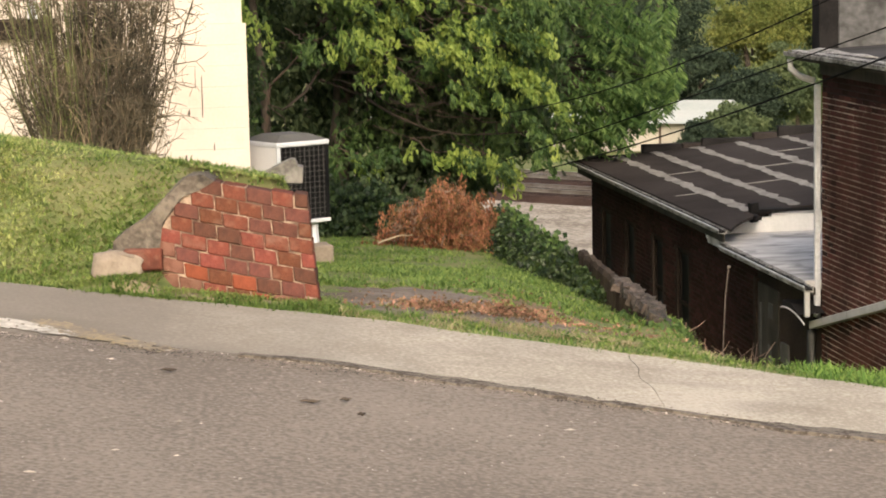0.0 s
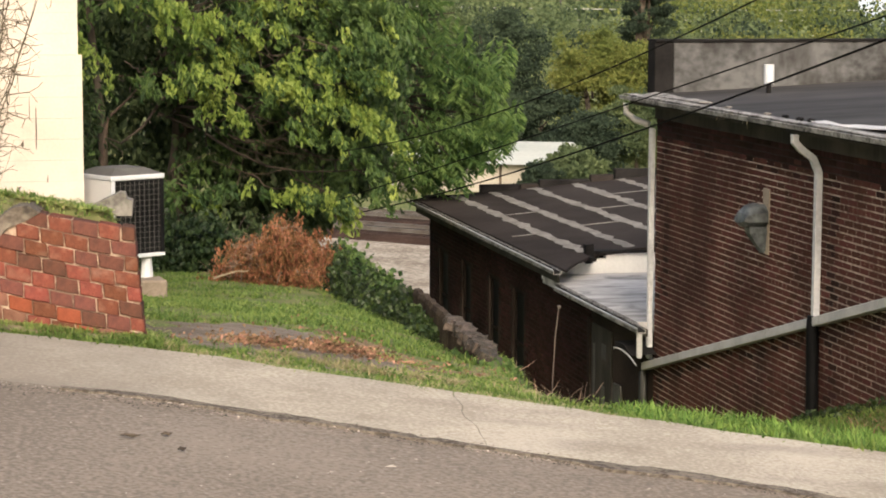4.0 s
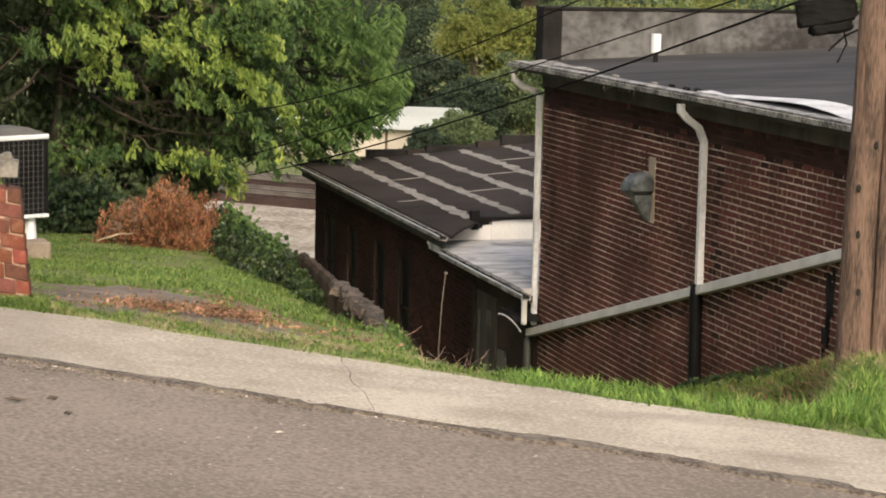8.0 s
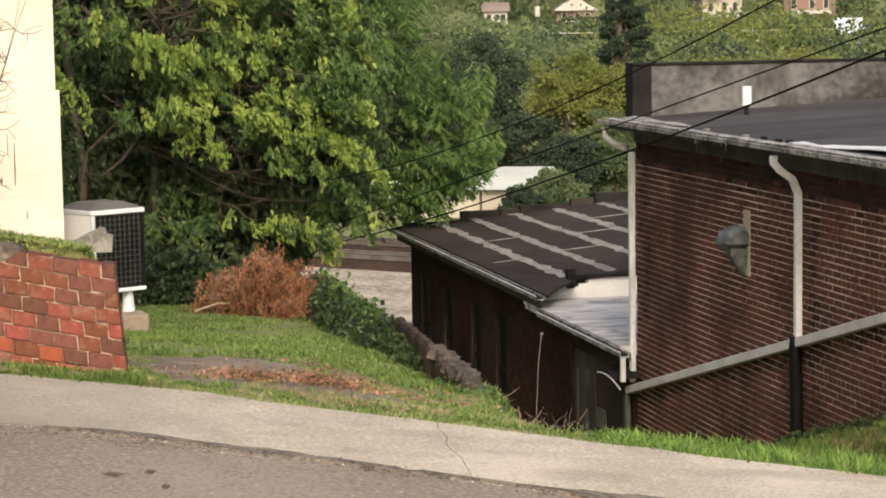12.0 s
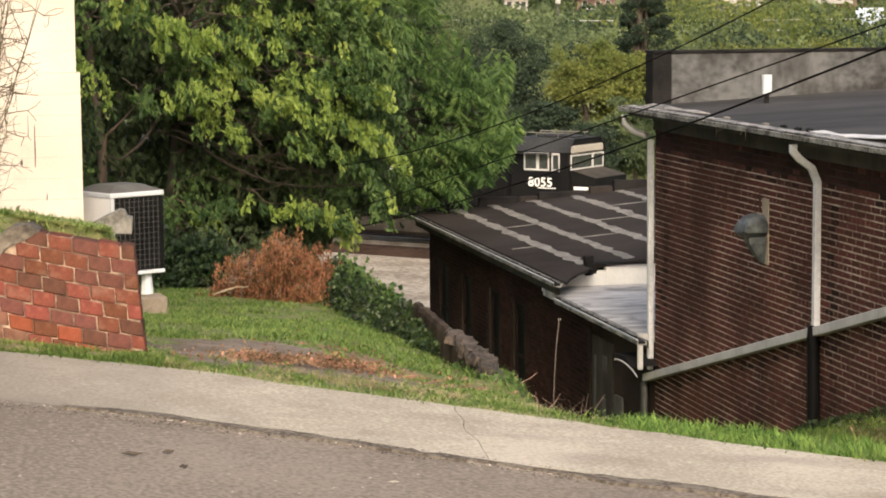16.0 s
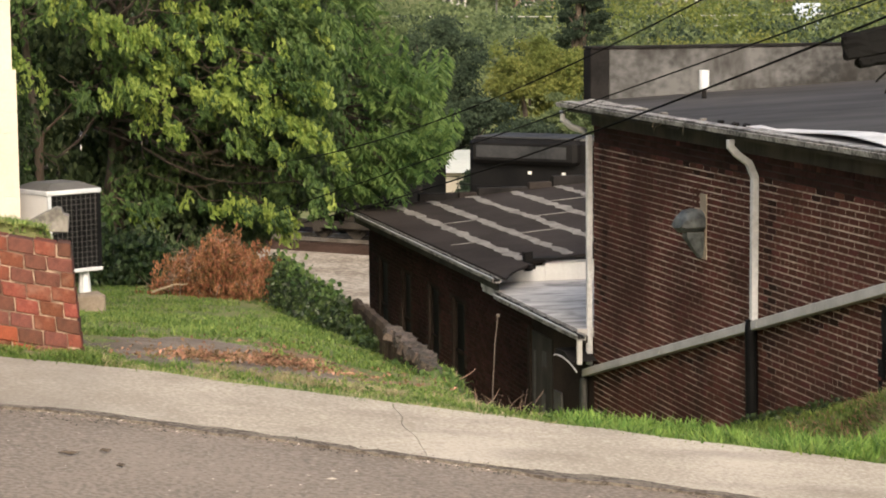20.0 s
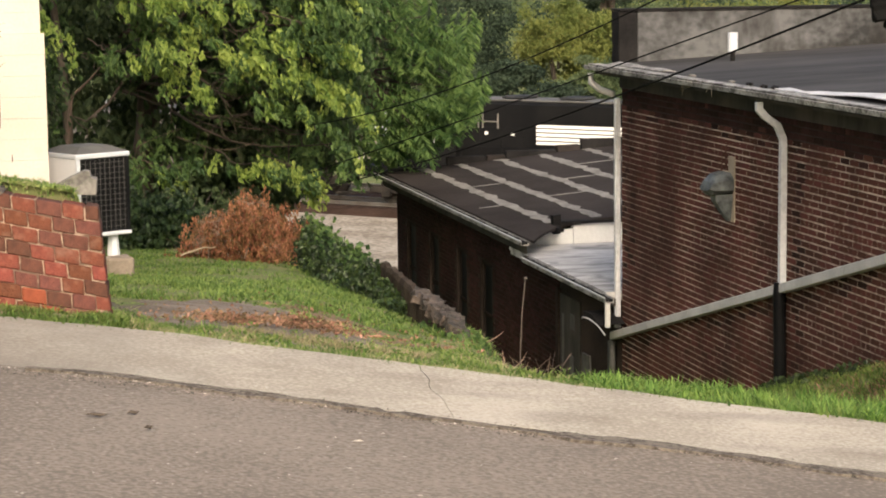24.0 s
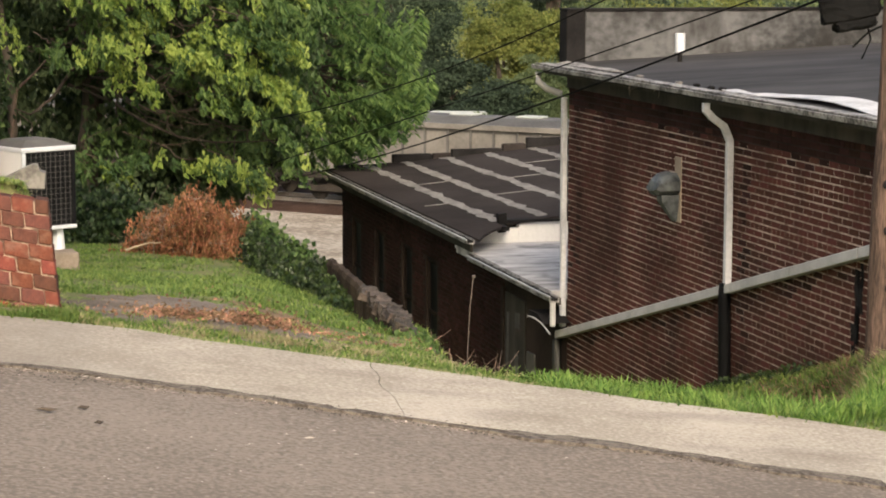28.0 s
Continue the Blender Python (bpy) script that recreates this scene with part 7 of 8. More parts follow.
def locomotive(number, wide, facing):
    """A six-axle diesel: x forwards, its near side is y = -1.55 when it faces right, +1.55 when it faces left. Its middle is the origin, on the rails."""
    near = -1.55 if facing > 0 else 1.55
    sg = -1 if near < 0 else 1
    turn = 0 if facing > 0 else 180
    top = thing("locomotive", Matrix(), "black diesel locomotive with white striped lettering", "locomotive", "coupled locomotives")
    L = 10.8
    xc = L - 4.4          # middle of the cab
    part("frame", boxes((-L, L, -1.45, 1.45, 1.15, 1.55), bevel=0.03), M_LOCO, top)
    part("walkway_edge", boxes((-L, L, -1.56, -1.46, 1.42, 1.56), (-L, L, 1.46, 1.56, 1.42, 1.56)), M_LOCO, top)
    hood = part("long_hood", boxes((-L + 0.6, xc - 1.35, -1.0, 1.0, 1.55, 4.32), bevel=0.12), M_LOCO, top)
    part("hood_roof", boxes((-L + 0.7, xc - 1.4, -0.86, 0.86, 4.322, 4.40), bevel=0.05), M_HOPPER_RIB, top, "dusty grey hood roof")
    part("radiator", boxes((-L + 0.9, -L + 5.6, -1.42, 1.42, 3.40, 4.36), bevel=0.15), M_LOCO, top)
    part("radiator_grille", boxes((-L + 1.2, -L + 5.2, -1.435, 1.435, 3.65, 4.12)), M_LOCO_ROOF, top)
    part("radiator_roof", boxes((-L + 1.0, -L + 5.5, -1.25, 1.25, 4.365, 4.46), bevel=0.06), M_LOCO_ROOF, top)
    for k, x in enumerate((-2.6, 0.3, 2.9)):
        part("roof_fan", boxes((x - 0.55, x + 0.55, -0.6, 0.6, 4.402, 4.52), bevel=0.08), M_LOCO_ROOF, top)
    for k in range(12):
        x = -L + 6.0 + k * 1.0
        if x > xc - 1.9:
            break
        part("hood_door", boxes((x, x + 0.94, -1.02, 1.02, 1.75, 3.3), bevel=0.01), M_LOCO, hood)
    # cab: a shaped box with a sloping roof
    b = bmesh.new()
    x0, x1 = xc - 1.35, xc + 1.25
    ze, zt = (4.03, 4.50) if wide else (3.98, 4.34)
    prism(b, [(-1.5, 1.55), (1.5, 1.55), (1.5, ze), (1.05, zt), (-1.05, zt), (-1.5, ze)], x0, x1)
    bmesh.ops.transform(b, matrix=Matrix(((0, 1, 0, 0), (1, 0, 0, 0), (0, 0, 1, 0), (0, 0, 0, 1))), verts=b.verts)
    bmesh.ops.recalc_face_normals(b, faces=b.faces)
    bmesh.ops.bevel(b, geom=list(b.edges), offset=0.03, segments=1, affect="EDGES")
    cab = part("cab", b, M_LOCO, top)
    b = bmesh.new()
    prism(b, [(-1.54, ze - 0.02), (-1.06, zt + 0.03), (1.06, zt + 0.03), (1.54, ze - 0.02), (1.5, ze - 0.02), (1.04, zt + 0.005), (-1.04, zt + 0.005), (-1.5, ze - 0.02)], x0 - 0.05, x1 + 0.05)
    bmesh.ops.transform(b, matrix=Matrix(((0, 1, 0, 0), (1, 0, 0, 0), (0, 0, 1, 0), (0, 0, 0, 1))), verts=b.verts)
    bmesh.ops.recalc_face_normals(b, faces=b.faces)
    part("cab_roof", b, M_LOCO_ROOF, cab, "dusty grey cab roof")
    part("roof_gear", boxes((x0 + 0.5, x1 - 0.3, -0.5, 0.5, zt + 0.031, zt + 0.10), (x0 + 1.0, x0 + 1.6, -0.7, 0.7, zt + 0.031, zt + 0.13), bevel=0.03), M_LOCO_ROOF, cab)
    for a, c in ((xc - 0.73, xc - 0.12), (xc - 0.10, xc + 0.40), (xc + 0.52, xc + 0.88)) if wide else ((xc - 0.85, xc - 0.05), (xc + 0.45, xc + 0.7)):
        w = part("cab_window", boxes((a, c, sg * 1.50, sg * 1.545, 3.28, 3.35), (a, c, sg * 1.50, sg * 1.545, 3.91, 3.98), (a, a + 0.045, sg * 1.50, sg * 1.545, 3.35, 3.91), (c - 0.045, c, sg * 1.50, sg * 1.545, 3.35, 3.91)), M_TRAIN_WHITE if not wide else M_GALV, cab, "pale framed cab window")
        part("pane", boxes((a + 0.06, c - 0.06, min(sg * 1.505, sg * 1.52), max(sg * 1.505, sg * 1.52), 3.34, 3.92)), M_TRAIN_GLASS, w)
    if wide:
        part("sunshade", boxes((xc - 1.2, xc + 0.55, min(sg * 1.5, sg * 1.8), max(sg * 1.5, sg * 1.8), 3.93, 3.97)), M_LOCO_ROOF, cab)
        part("windshield_frame", boxes((x1 - 0.01, x1 + 0.022, -1.32, 1.32, 3.31, 3.37), (x1 - 0.01, x1 + 0.022, -1.32, 1.32, 3.85, 3.9), (x1 - 0.01, x1 + 0.022, -1.32, -1.25, 3.37, 3.85), (x1 - 0.01, x1 + 0.022, 0.35, 0.5, 3.37, 3.85), (x1 - 0.01, x1 + 0.022, 1.22, 1.32, 3.37, 3.85)), M_GALV, cab, "pale windshield frame")
        part("windshield", boxes((x1 - 0.01, x1 + 0.012, -1.25, 0.35, 3.37, 3.85), (x1 - 0.01, x1 + 0.012, 0.5, 1.22, 3.37, 3.85)), M_TRAIN_GLASS, cab)
        part("brow", boxes((x1 - 0.25, x1 + 0.06, -1.3, 1.3, 3.9, 4.3), bevel=0.1), M_CREAM, cab, "pale headlight brow")
        rail = bmesh.new()
        for y in (-0.62, 0.62):
            tube(rail, [(x0 + 0.1, y, zt + 0.20), (x1 - 0.3, y, zt + 0.20)], 0.022, 4)
            for k in range(5):
                tube(rail, [(x0 + 0.15 + k * 0.5, y, zt + 0.02), (x0 + 0.15 + k * 0.5, y, zt + 0.20)], 0.016, 4)
        part("roof_rail", rail, M_HOPPER, cab, "grey rail round the roof gear")
    nose = bmesh.new()
    if wide:
        prism(nose, [(x1, 1.55), (x1 + 1.08, 1.55), (x1 + 1.08, 3.03), (x1, 3.30)], -1.25, 1.25)
    else:
        prism(nose, [(x1, 1.55), (x1 + 1.5, 1.55), (x1 + 1.5, 2.6), (x1, 3.0)], -0.95, 0.95)
    part("nose", nose, M_LOCO, top)
    if wide:
        cover = bmesh.new()
        prism(cover, [(x1 + 0.02, 3.302), (x1 + 1.07, 3.04), (x1 + 1.07, 3.055), (x1 + 0.02, 3.317)], -1.22, 1.22)
        part("nose_top", cover, M_LOCO_DUST, top, "dust-brown top of the nose")
        part("nose_stripe", boxes((x1 + 0.12, x1 + 1.1, -1.272, -1.252, 2.56, 2.68), (x1 + 1.082, x1 + 1.1, -1.252, -0.2, 2.56, 2.68)), M_TRAIN_WHITE, top, "white stripe round the nose")
    digits(number, 0.50, top, xc, sg * 1.515, 2.66, turn)
    part("number_bar", boxes((xc - 0.1, xc + 0.7, min(sg * 1.5, sg * 1.515), max(sg * 1.5, sg * 1.515), 2.58, 2.62)), M_TRAIN_WHITE, top)
    # white bars of the mark on the hood, and small white marks
    emblem = bmesh.new()
    ya, yb = min(sg * 1.022, sg * 1.035), max(sg * 1.022, sg * 1.035)
    if wide:
        for k in range(5):
            z = 2.70 + k * 0.125
            prism(emblem, [(-4.55, z), (-2.98 + 0.05 * k, z), (-2.92 + 0.05 * k, z + 0.09), (-4.55, z + 0.09)], ya, yb)
        for a, b2, tilt in ((-2.52, -2.22, 0.16), (-2.16, -1.98, -0.14), (-1.92, -1.62, 0.10), (-1.50, -0.85, 0.12)):
            prism(emblem, [(a, 2.72), (b2, 2.72), (b2 + tilt, 3.28), (a + tilt, 3.28)], ya, yb)
    else:
        for k in range(5):
            z = 2.68 + k * 0.165
            prism(emblem, [(-2.85 - 0.05 * k, z), (1.6, z), (1.6, z + 0.12), (-2.9 - 0.05 * k, z + 0.12)], ya, yb)
        for a, b2, tilt in ((-3.22, -2.95, -0.18), (-3.52, -3.32, 0.16), (-3.82, -3.58, -0.10), (-4.55, -3.94, -0.12)):
            prism(emblem, [(a, 2.72), (b2, 2.72), (b2 + tilt, 3.42), (a + tilt, 3.42)], ya, yb)
    for k in range(7):
        a = (-2.5 if wide else -4.5) + k * 0.24
        box(emblem, a, a + 0.17, ya, yb, 2.42, 2.52)
    part("emblem", emblem, M_TRAIN_WHITE, hood, "white bars of the painted mark")
    for x in (-7.5, -6.0, 1.2, 2.6, 3.8):
        part("small_label", boxes((x, x + 0.16, min(sg * 1.02, sg * 1.032), max(sg * 1.02, sg * 1.032), 3.0, 3.12)), M_TRAIN_WHITE, hood)
    if not wide:
        for a in (xc - 3.1, xc - 2.2):
            part("intake_grille", boxes((a, a + 0.06, sg * 1.03, sg * 1.06, 3.25, 3.85), (a + 0.7, a + 0.76, sg * 1.03, sg * 1.06, 3.25, 3.85), (a, a + 0.76, sg * 1.03, sg * 1.06, 3.5, 3.55)), M_HOPPER, hood, "weathered grey intake frames")
    # handrails
    b = bmesh.new()
    for y in (-1.5, 1.5):
        tube(b, [(-L + 0.3, y, 2.55), (xc - 1.4, y, 2.55)], 0.02, 4)
        x = -L + 0.4
        while x < xc - 1.4:
            tube(b, [(x, y, 1.55), (x, y, 2.55)], 0.018, 4)
            x += 1.9
    part("handrail", b, M_LOCO, top)
    part("fuel_tank", boxes((-2.6, 2.9, -1.35, 1.35, 0.35, 1.15), bevel=0.18), M_LOCO_UNDER, top, "grimy fuel tank")
    for x in (-6.9, 6.9):
        t = part("truck_frame", boxes((x - 2.5, x + 2.5, -1.22, -1.0, 0.45, 0.75), (x - 2.5, x + 2.5, 1.0, 1.22, 0.45, 0.75), (x - 0.4, x + 0.4, -1.1, 1.1, 0.75, 1.14), (x - 1.9, x - 1.5, -1.25, -1.0, 0.3, 0.95), (x + 1.5, x + 1.9, -1.25, -1.0, 0.3, 0.95), (x - 1.9, x - 1.5, 1.0, 1.25, 0.3, 0.95), (x + 1.5, x + 1.9, 1.0, 1.25, 0.3, 0.95), bevel=0.03), M_LOCO_UNDER, top, "grimy truck frame")
        for k in (-1.7, 0, 1.7):
            wheelset(top, x + k, 0.51)
    for x in (L, -L):
        for y in (-1.35, 1.35):
            for z in (0.4, 0.75, 1.1):
                part("step", boxes((min(x, x * 0.93), max(x, x * 0.93), y - 0.2, y + 0.2, z, z + 0.04)), M_LOCO_UNDER, top)
        part("coupler", boxes((min(x, x * 1.035), max(x, x * 1.035), -0.15, 0.15, 0.75, 1.0)), M_LOCO_UNDER, top)
    return top


def hopper():
    top = thing("hopper_car", Matrix(), "grey ribbed covered hopper car", "railway car", "hopper cars")
    L, W = 7.3, 1.52
    b = bmesh.new()
    prism(b, [(-L, 2.3), (-L + 1.6, 1.3), (L - 1.6, 1.3), (L, 2.3), (L, 3.35), (-L, 3.35)], -W + 0.1, W - 0.1)
    part("body", b, M_HOPPER, top)
    k = -L + 0.02
    while k < L:
        part("rib", boxes((k, k + 0.07, -W, -W + 0.1, 1.5 if abs(k) < L - 1.5 else 2.2, 3.28)), M_HOPPER_RIB, top)
        part("rib", boxes((k, k + 0.07, W - 0.1, W, 1.5 if abs(k) < L - 1.5 else 2.2, 3.28)), M_HOPPER_RIB, top)
        k += 1.04
    part("top_chord", boxes((-L - 0.05, L + 0.05, -W - 0.06, -W + 0.12, 3.22, 3.44), (-L - 0.05, L + 0.05, W - 0.12, W + 0.06, 3.22, 3.44), bevel=0.02), M_HOPPER, top)
    # Darker band along the near side, just under the top chord.
    part("grime_band", boxes((-L + 0.1, L - 0.1, -W + 0.085, -W + 0.1, 3.1, 3.21)), M_HOPPER_RIB, top)
    b = bmesh.new()
    prism(b, [(-W, 3.441), (W, 3.441), (0.7, 3.66), (-0.7, 3.66)], -L, L)
    bmesh.ops.transform(b, matrix=Matrix(((0, 1, 0, 0), (1, 0, 0, 0), (0, 0, 1, 0), (0, 0, 0, 1))), verts=b.verts)
    bmesh.ops.recalc_face_normals(b, faces=b.faces)
    part("roof", b, M_HOPPER_RIB, top)
    for x in range(-6, 7, 3):
        part("hatch", boxes((x - 0.5, x + 0.5, -0.45, 0.45, 3.662, 3.74), bevel=0.03), M_PALE_ROOF, top)
    part("sill", boxes((-L, L, -W + 0.05, -W + 0.25, 0.95, 1.25), (-L, L, W - 0.25, W - 0.05, 0.95, 1.25)), M_LOCO_UNDER, top)
    for x in (-2.4, 0.2, 2.6):
        b = bmesh.new()
        prism(b, [(x - 1.0, 1.3), (x + 1.0, 1.3), (x + 0.3, 0.45), (x - 0.3, 0.45)], -1.1, 1.1)
        part("chute", b, M_HOPPER, top)
    for x in (-5.6, 5.6):
        part("truck_frame", boxes((x - 1.2, x + 1.2, -1.15, -0.98, 0.35, 0.65), (x - 1.2, x + 1.2, 0.98, 1.15, 0.35, 0.65), (x - 0.3, x + 0.3, -1.1, 1.1, 0.6, 0.95), bevel=0.04), M_LOCO_UNDER, top)
        for k in (-0.88, 0.88):
            wheelset(top, x + k, 0.46)
    part("coupler", boxes((-L - 0.45, -L, -0.15, 0.15, 0.75, 1.0), (L, L + 0.45, -0.15, 0.15, 0.75, 1.0)), M_LOCO_UNDER, top)
    return top


SPEED = 3.95
loco_a = locomotive("8055", True, 1)
loco_b = locomotive("8322", False, -1)
TRAIN += [(loco_a, 35.4 - (10.8 - 4.4), 0), (loco_b, 10.8 - 4.4, 180)]
first_hopper = hopper()
start = -4.4 - 0.6 - 7.3
TRAIN.append((first_hopper, start, 0))
for k in (1, 2, 3):
    h = copy_thing(first_hopper, Matrix())
    for c in h.children:
        if c.name.startswith("wheelset"):
            WHEELS.append((c, c.location.x, 0.46))
    TRAIN.append((h, start - k * 15.5, 0))


# ---- beyond the tracks ----
def far_shed():
    top = thing("cream_shed", pose(-3.0, 112.0, RAIL_Z - 0.4, 0, 0, -10), "cream metal shed with a pale roof beyond the tracks", "shed")
    part("wall", boxes((-9, 9, 0, 8, 0, 1.5)), M_CREAM, top)
    b = bmesh.new()
    prism(b, [(-0.5, 1.45), (8.5, 1.45), (4, 2.3)], -9.3, 9.3)
    bmesh.ops.transform(b, matrix=Matrix(((0, 1, 0, 0), (1, 0, 0, 0), (0, 0, 1, 0), (0, 0, 0, 1))), verts=b.verts)
    bmesh.ops.recalc_face_normals(b, faces=b.faces)
    part("roof", b, M_PALE_ROOF, top, "pale metal roof")
    for x in range(-8, 9, 2):
        part("downpipe", boxes((x, x + 0.12, -0.1, 0.0, 0, 1.45)), M_BARK, top)


far_shed()


def far_tree(rng, x, y, h, r, material, label, per=1.0, size=0.195, base=None):
    """A distant tree: trunk, limbs and an uneven crown of leaf clumps."""
    top = thing("tree", Matrix(), label, "tree", "trees beyond the railway")
    g = float(ground_z(x, y)) if base is None else base
    bm = bmesh.new()
    branch(bm, rng, (x, y, g - 0.3), (x + rng.normal(0, 0.3), y, g + h * 0.8), 0.035 * h, 0.012 * h, 0.2, 6, 6)
    n = int(90 * per)
    d = unit(rng.normal(size=(n, 3)))
    lob = 1 + 0.35 * np.array([noise.noise(Vector(q) * 1.8 + Vector((x, y, 0))) for q in d])
    c = np.array([x, y, g + h * 0.58]) + d * np.array([r, r * 0.8, h * 0.45]) * (lob * rng.uniform(0.55, 1.0, n))[:, None]
    for i in range(6):
        branch(bm, rng, (x, y, g + h * rng.uniform(0.3, 0.6)), c[i], 0.012 * h, 0.004 * h, 0.2, 4, 5)
    part("trunk", bm, M_BARK, top)
    k = 150
    p = (c[:, None, :] + rng.normal(0, 0.10 * r, (n, k, 3)) * [1.2, 1.2, 0.75]).reshape(-1, 3)
    a = rng.normal(0, 0.7, (n * k, 3)) + [0, -0.2, -0.5]
    leaves("crown", p, a, rng.uniform(0.6, 1.3, n * k) * size, 0.75, material, top, rng=rng)
    return top


rngf = np.random.default_rng(91)
D, G, N = M_FAR_LEAF_DARK, M_FAR_LEAF_GOLD, M_FAR_LEAF
for x, y, h, r, m, lab in (
    (-26, 132, 15, 6, N, "green tree beyond the railway"), (-17, 128, 15, 5.5, D, "dark green tree beyond the railway"), (-9, 131, 16, 5.5, D, "dark green tree beyond the railway"),
    (-1.5, 138, 9.5, 4.0, N, "green tree beyond the railway"), (3.4, 132, 8.2, 3.2, D, "dark bluish-green tree beyond the railway"),
    (8.6, 126, 7.6, 2.6, G, "yellowing tree beyond the railway"), (11.0, 128, 7.2, 2.6, G, "yellowing tree beyond the railway"), (8.0, 118, 3.6, 2.2, D, "small dark tree beyond the railway"), (10.6, 119, 4.6, 2.4, N, "small green tree beyond the railway"), (5.5, 122, 4.8, 2.2, D, "small dark tree beyond the railway"), (2.0, 120, 4.2, 2.0, D, "small dark tree beyond the railway"), (6.6, 109, 2.4, 1.5, N, "small green tree beside the shed"), (4.9, 108, 1.7, 0.9, D, "small dark bush-like tree beside the shed"),
    (14.5, 130, 6.8, 3.0, N, "green tree beyond the railway"), (19, 135, 7.2, 3.6, G, "yellow-green tree beyond the railway"),
    (25, 138, 7.0, 3.8, G, "yellow-green tree beyond the railway"), (31, 138, 7.0, 4, N, "green tree beyond the railway"), (38, 142, 7.5, 4, G, "yellow-green tree beyond the railway"),
    (12.9, 140, 12.5, 1.6, D, "tall narrow dark tree beyond the railway"), (46, 150, 8, 5, D, "dark green tree beyond the railway"),
):
    far_tree(rngf, x, y, h, r, m, lab)


def wood(name, n, x0, x1, y0, y1, size, material, label, seed, h0=4.0, h1=9.0):
    """A far hillside of trees that cannot be told apart."""
    rng = np.random.default_rng(seed)
    x, y = rng.uniform(x0, x1, n), rng.uniform(y0, y1, n)
    hh, rr = rng.uniform(h0, h1, n), rng.uniform(2.0, 4.5, n)
    k = 380 if y1 < 250 else 190
    d = unit(rng.normal(size=(n * k, 3)))
    c = np.repeat(np.stack([x, y, ground_z(x, y) + hh * 0.55], 1), k, 0)
    lob = 1 + 0.5 * np.array([noise.noise(Vector(q) * 1.7 + Vector((i // k * 3.3, 0, 0))) for i, q in enumerate(d)])
    p = c + d * np.stack([rr, rr, hh * 0.5], 1).repeat(k, 0) * (lob * rng.uniform(0.7, 1.0, n * k))[:, None]
    a = rng.normal(0, 0.7, (n * k, 3)) + [0, -0.2, -0.5]
    return tagged(leaves(name, p, a, rng.uniform(0.6, 1.4, n * k) * size, 0.8, material, None, rng=rng), label, "woods", kind="stuff")


wood("far_woods", 90, -40, 60, 160, 235, 0.38, M_FAR_LEAF, "green woods on the far hillside", 101, 3.5, 6)
wood("far_woods", 60, -40, 70, 165, 245, 0.38, M_FAR_LEAF_DARK, "dark green woods on the far hillside", 102, 3.5, 6)
wood("far_woods", 55, 18, 75, 190, 250, 0.38, M_FAR_LEAF_GOLD, "yellowing woods on the far hillside", 103, 4.5, 7.5)
wood("far_woods", 90, -60, 90, 245, 300, 0.7, M_FAR_LEAF, "green woods high on the far hillside", 104, 2.5, 4.2)
wood("far_woods", 80, -40, 90, 314, 327, 0.5, M_FAR_LEAF, "green scrub in front of the far houses", 107, 0.7, 1.5)
for gap0, gap1, gseed in ((-30, 7, 108), (13.5, 19, 109), (29, 40, 110), (50.5, 53.5, 111), (64, 95, 112)):
    wood("far_woods", int(2 + (gap1 - gap0) * 0.5), gap0, gap1, 329, 341, 0.6, M_FAR_LEAF, "green trees between the far houses", gseed, 6, 10)
wood("far_woods", 120, -90, 120, 342, 430, 1.1, M_FAR_LEAF, "green woods behind the far houses", 106, 7, 11)
wood("far_woods", 110, -120, 180, 430, 640, 2.4, M_FAR_LEAF_DARK, "dark woods along the far ridge", 105, 9, 18)


def far_house(x, y, w, h, d, wall, label, rise, side=False, gables=(), turn=0.0):
    """A small house far up the hill; side: the ridge runs along the front; gables: white front gables (middle, width, rise)."""
    g = float(ground_z(x, y))
    top = thing("far_house", pose(x, y, g, 0, 0, turn), label, "house", "houses on the far hillside")
    part("wall", boxes((-w / 2, w / 2, 0, d, -1, h)), wall, top)
    b = bmesh.new()
    if side:
        prism(b, [(-0.6, h - 0.1), (d + 0.6, h - 0.1), (d / 2, h + rise)], -w / 2 - 0.4, w / 2 + 0.4)
        bmesh.ops.transform(b, matrix=Matrix(((0, 1, 0, 0), (1, 0, 0, 0), (0, 0, 1, 0), (0, 0, 0, 1))), verts=b.verts)
        bmesh.ops.recalc_face_normals(b, faces=b.faces)
    else:
        prism(b, [(-w / 2 - 0.5, h), (w / 2 + 0.5, h), (0, h + rise)], -0.5, d + 0.5)
    roof = part("roof", b, M_FAR_ROOF, top)
    for gx0, gw, gr in gables:
        b = bmesh.new()
        prism(b, [(gx0 - gw / 2, h - 0.12), (gx0 + gw / 2, h - 0.12), (gx0, h + gr)], -0.75 - 0.3 * (gr < 1.5), -0.55)
        part("gable", b, M_FAR_WHITE, roof, "white gable")
    for k in (-0.3, 0.05, 0.32):
        wd = part("window", boxes((k * w - 0.42, k * w + 0.42, -0.06, 0, h * 0.52, h * 0.86)), M_FAR_WHITE, top)
        part("pane", boxes((k * w - 0.32, k * w + 0.32, -0.08, -0.061, h * 0.55, h * 0.83)), M_TRAIN_GLASS, wd)
    b = bmesh.new()
    prism(b, [(-2.2, h * 0.42), (-0.07, h * 0.50), (-0.07, h * 0.44), (-2.2, h * 0.38)], -w * 0.42, w * 0.42)
    bmesh.ops.transform(b, matrix=Matrix(((0, 1, 0, 0), (1, 0, 0, 0), (0, 0, 1, 0), (0, 0, 0, 1))), verts=b.verts)
    bmesh.ops.recalc_face_normals(b, faces=b.faces)
    part("porch_roof", b, M_FAR_WHITE, top)


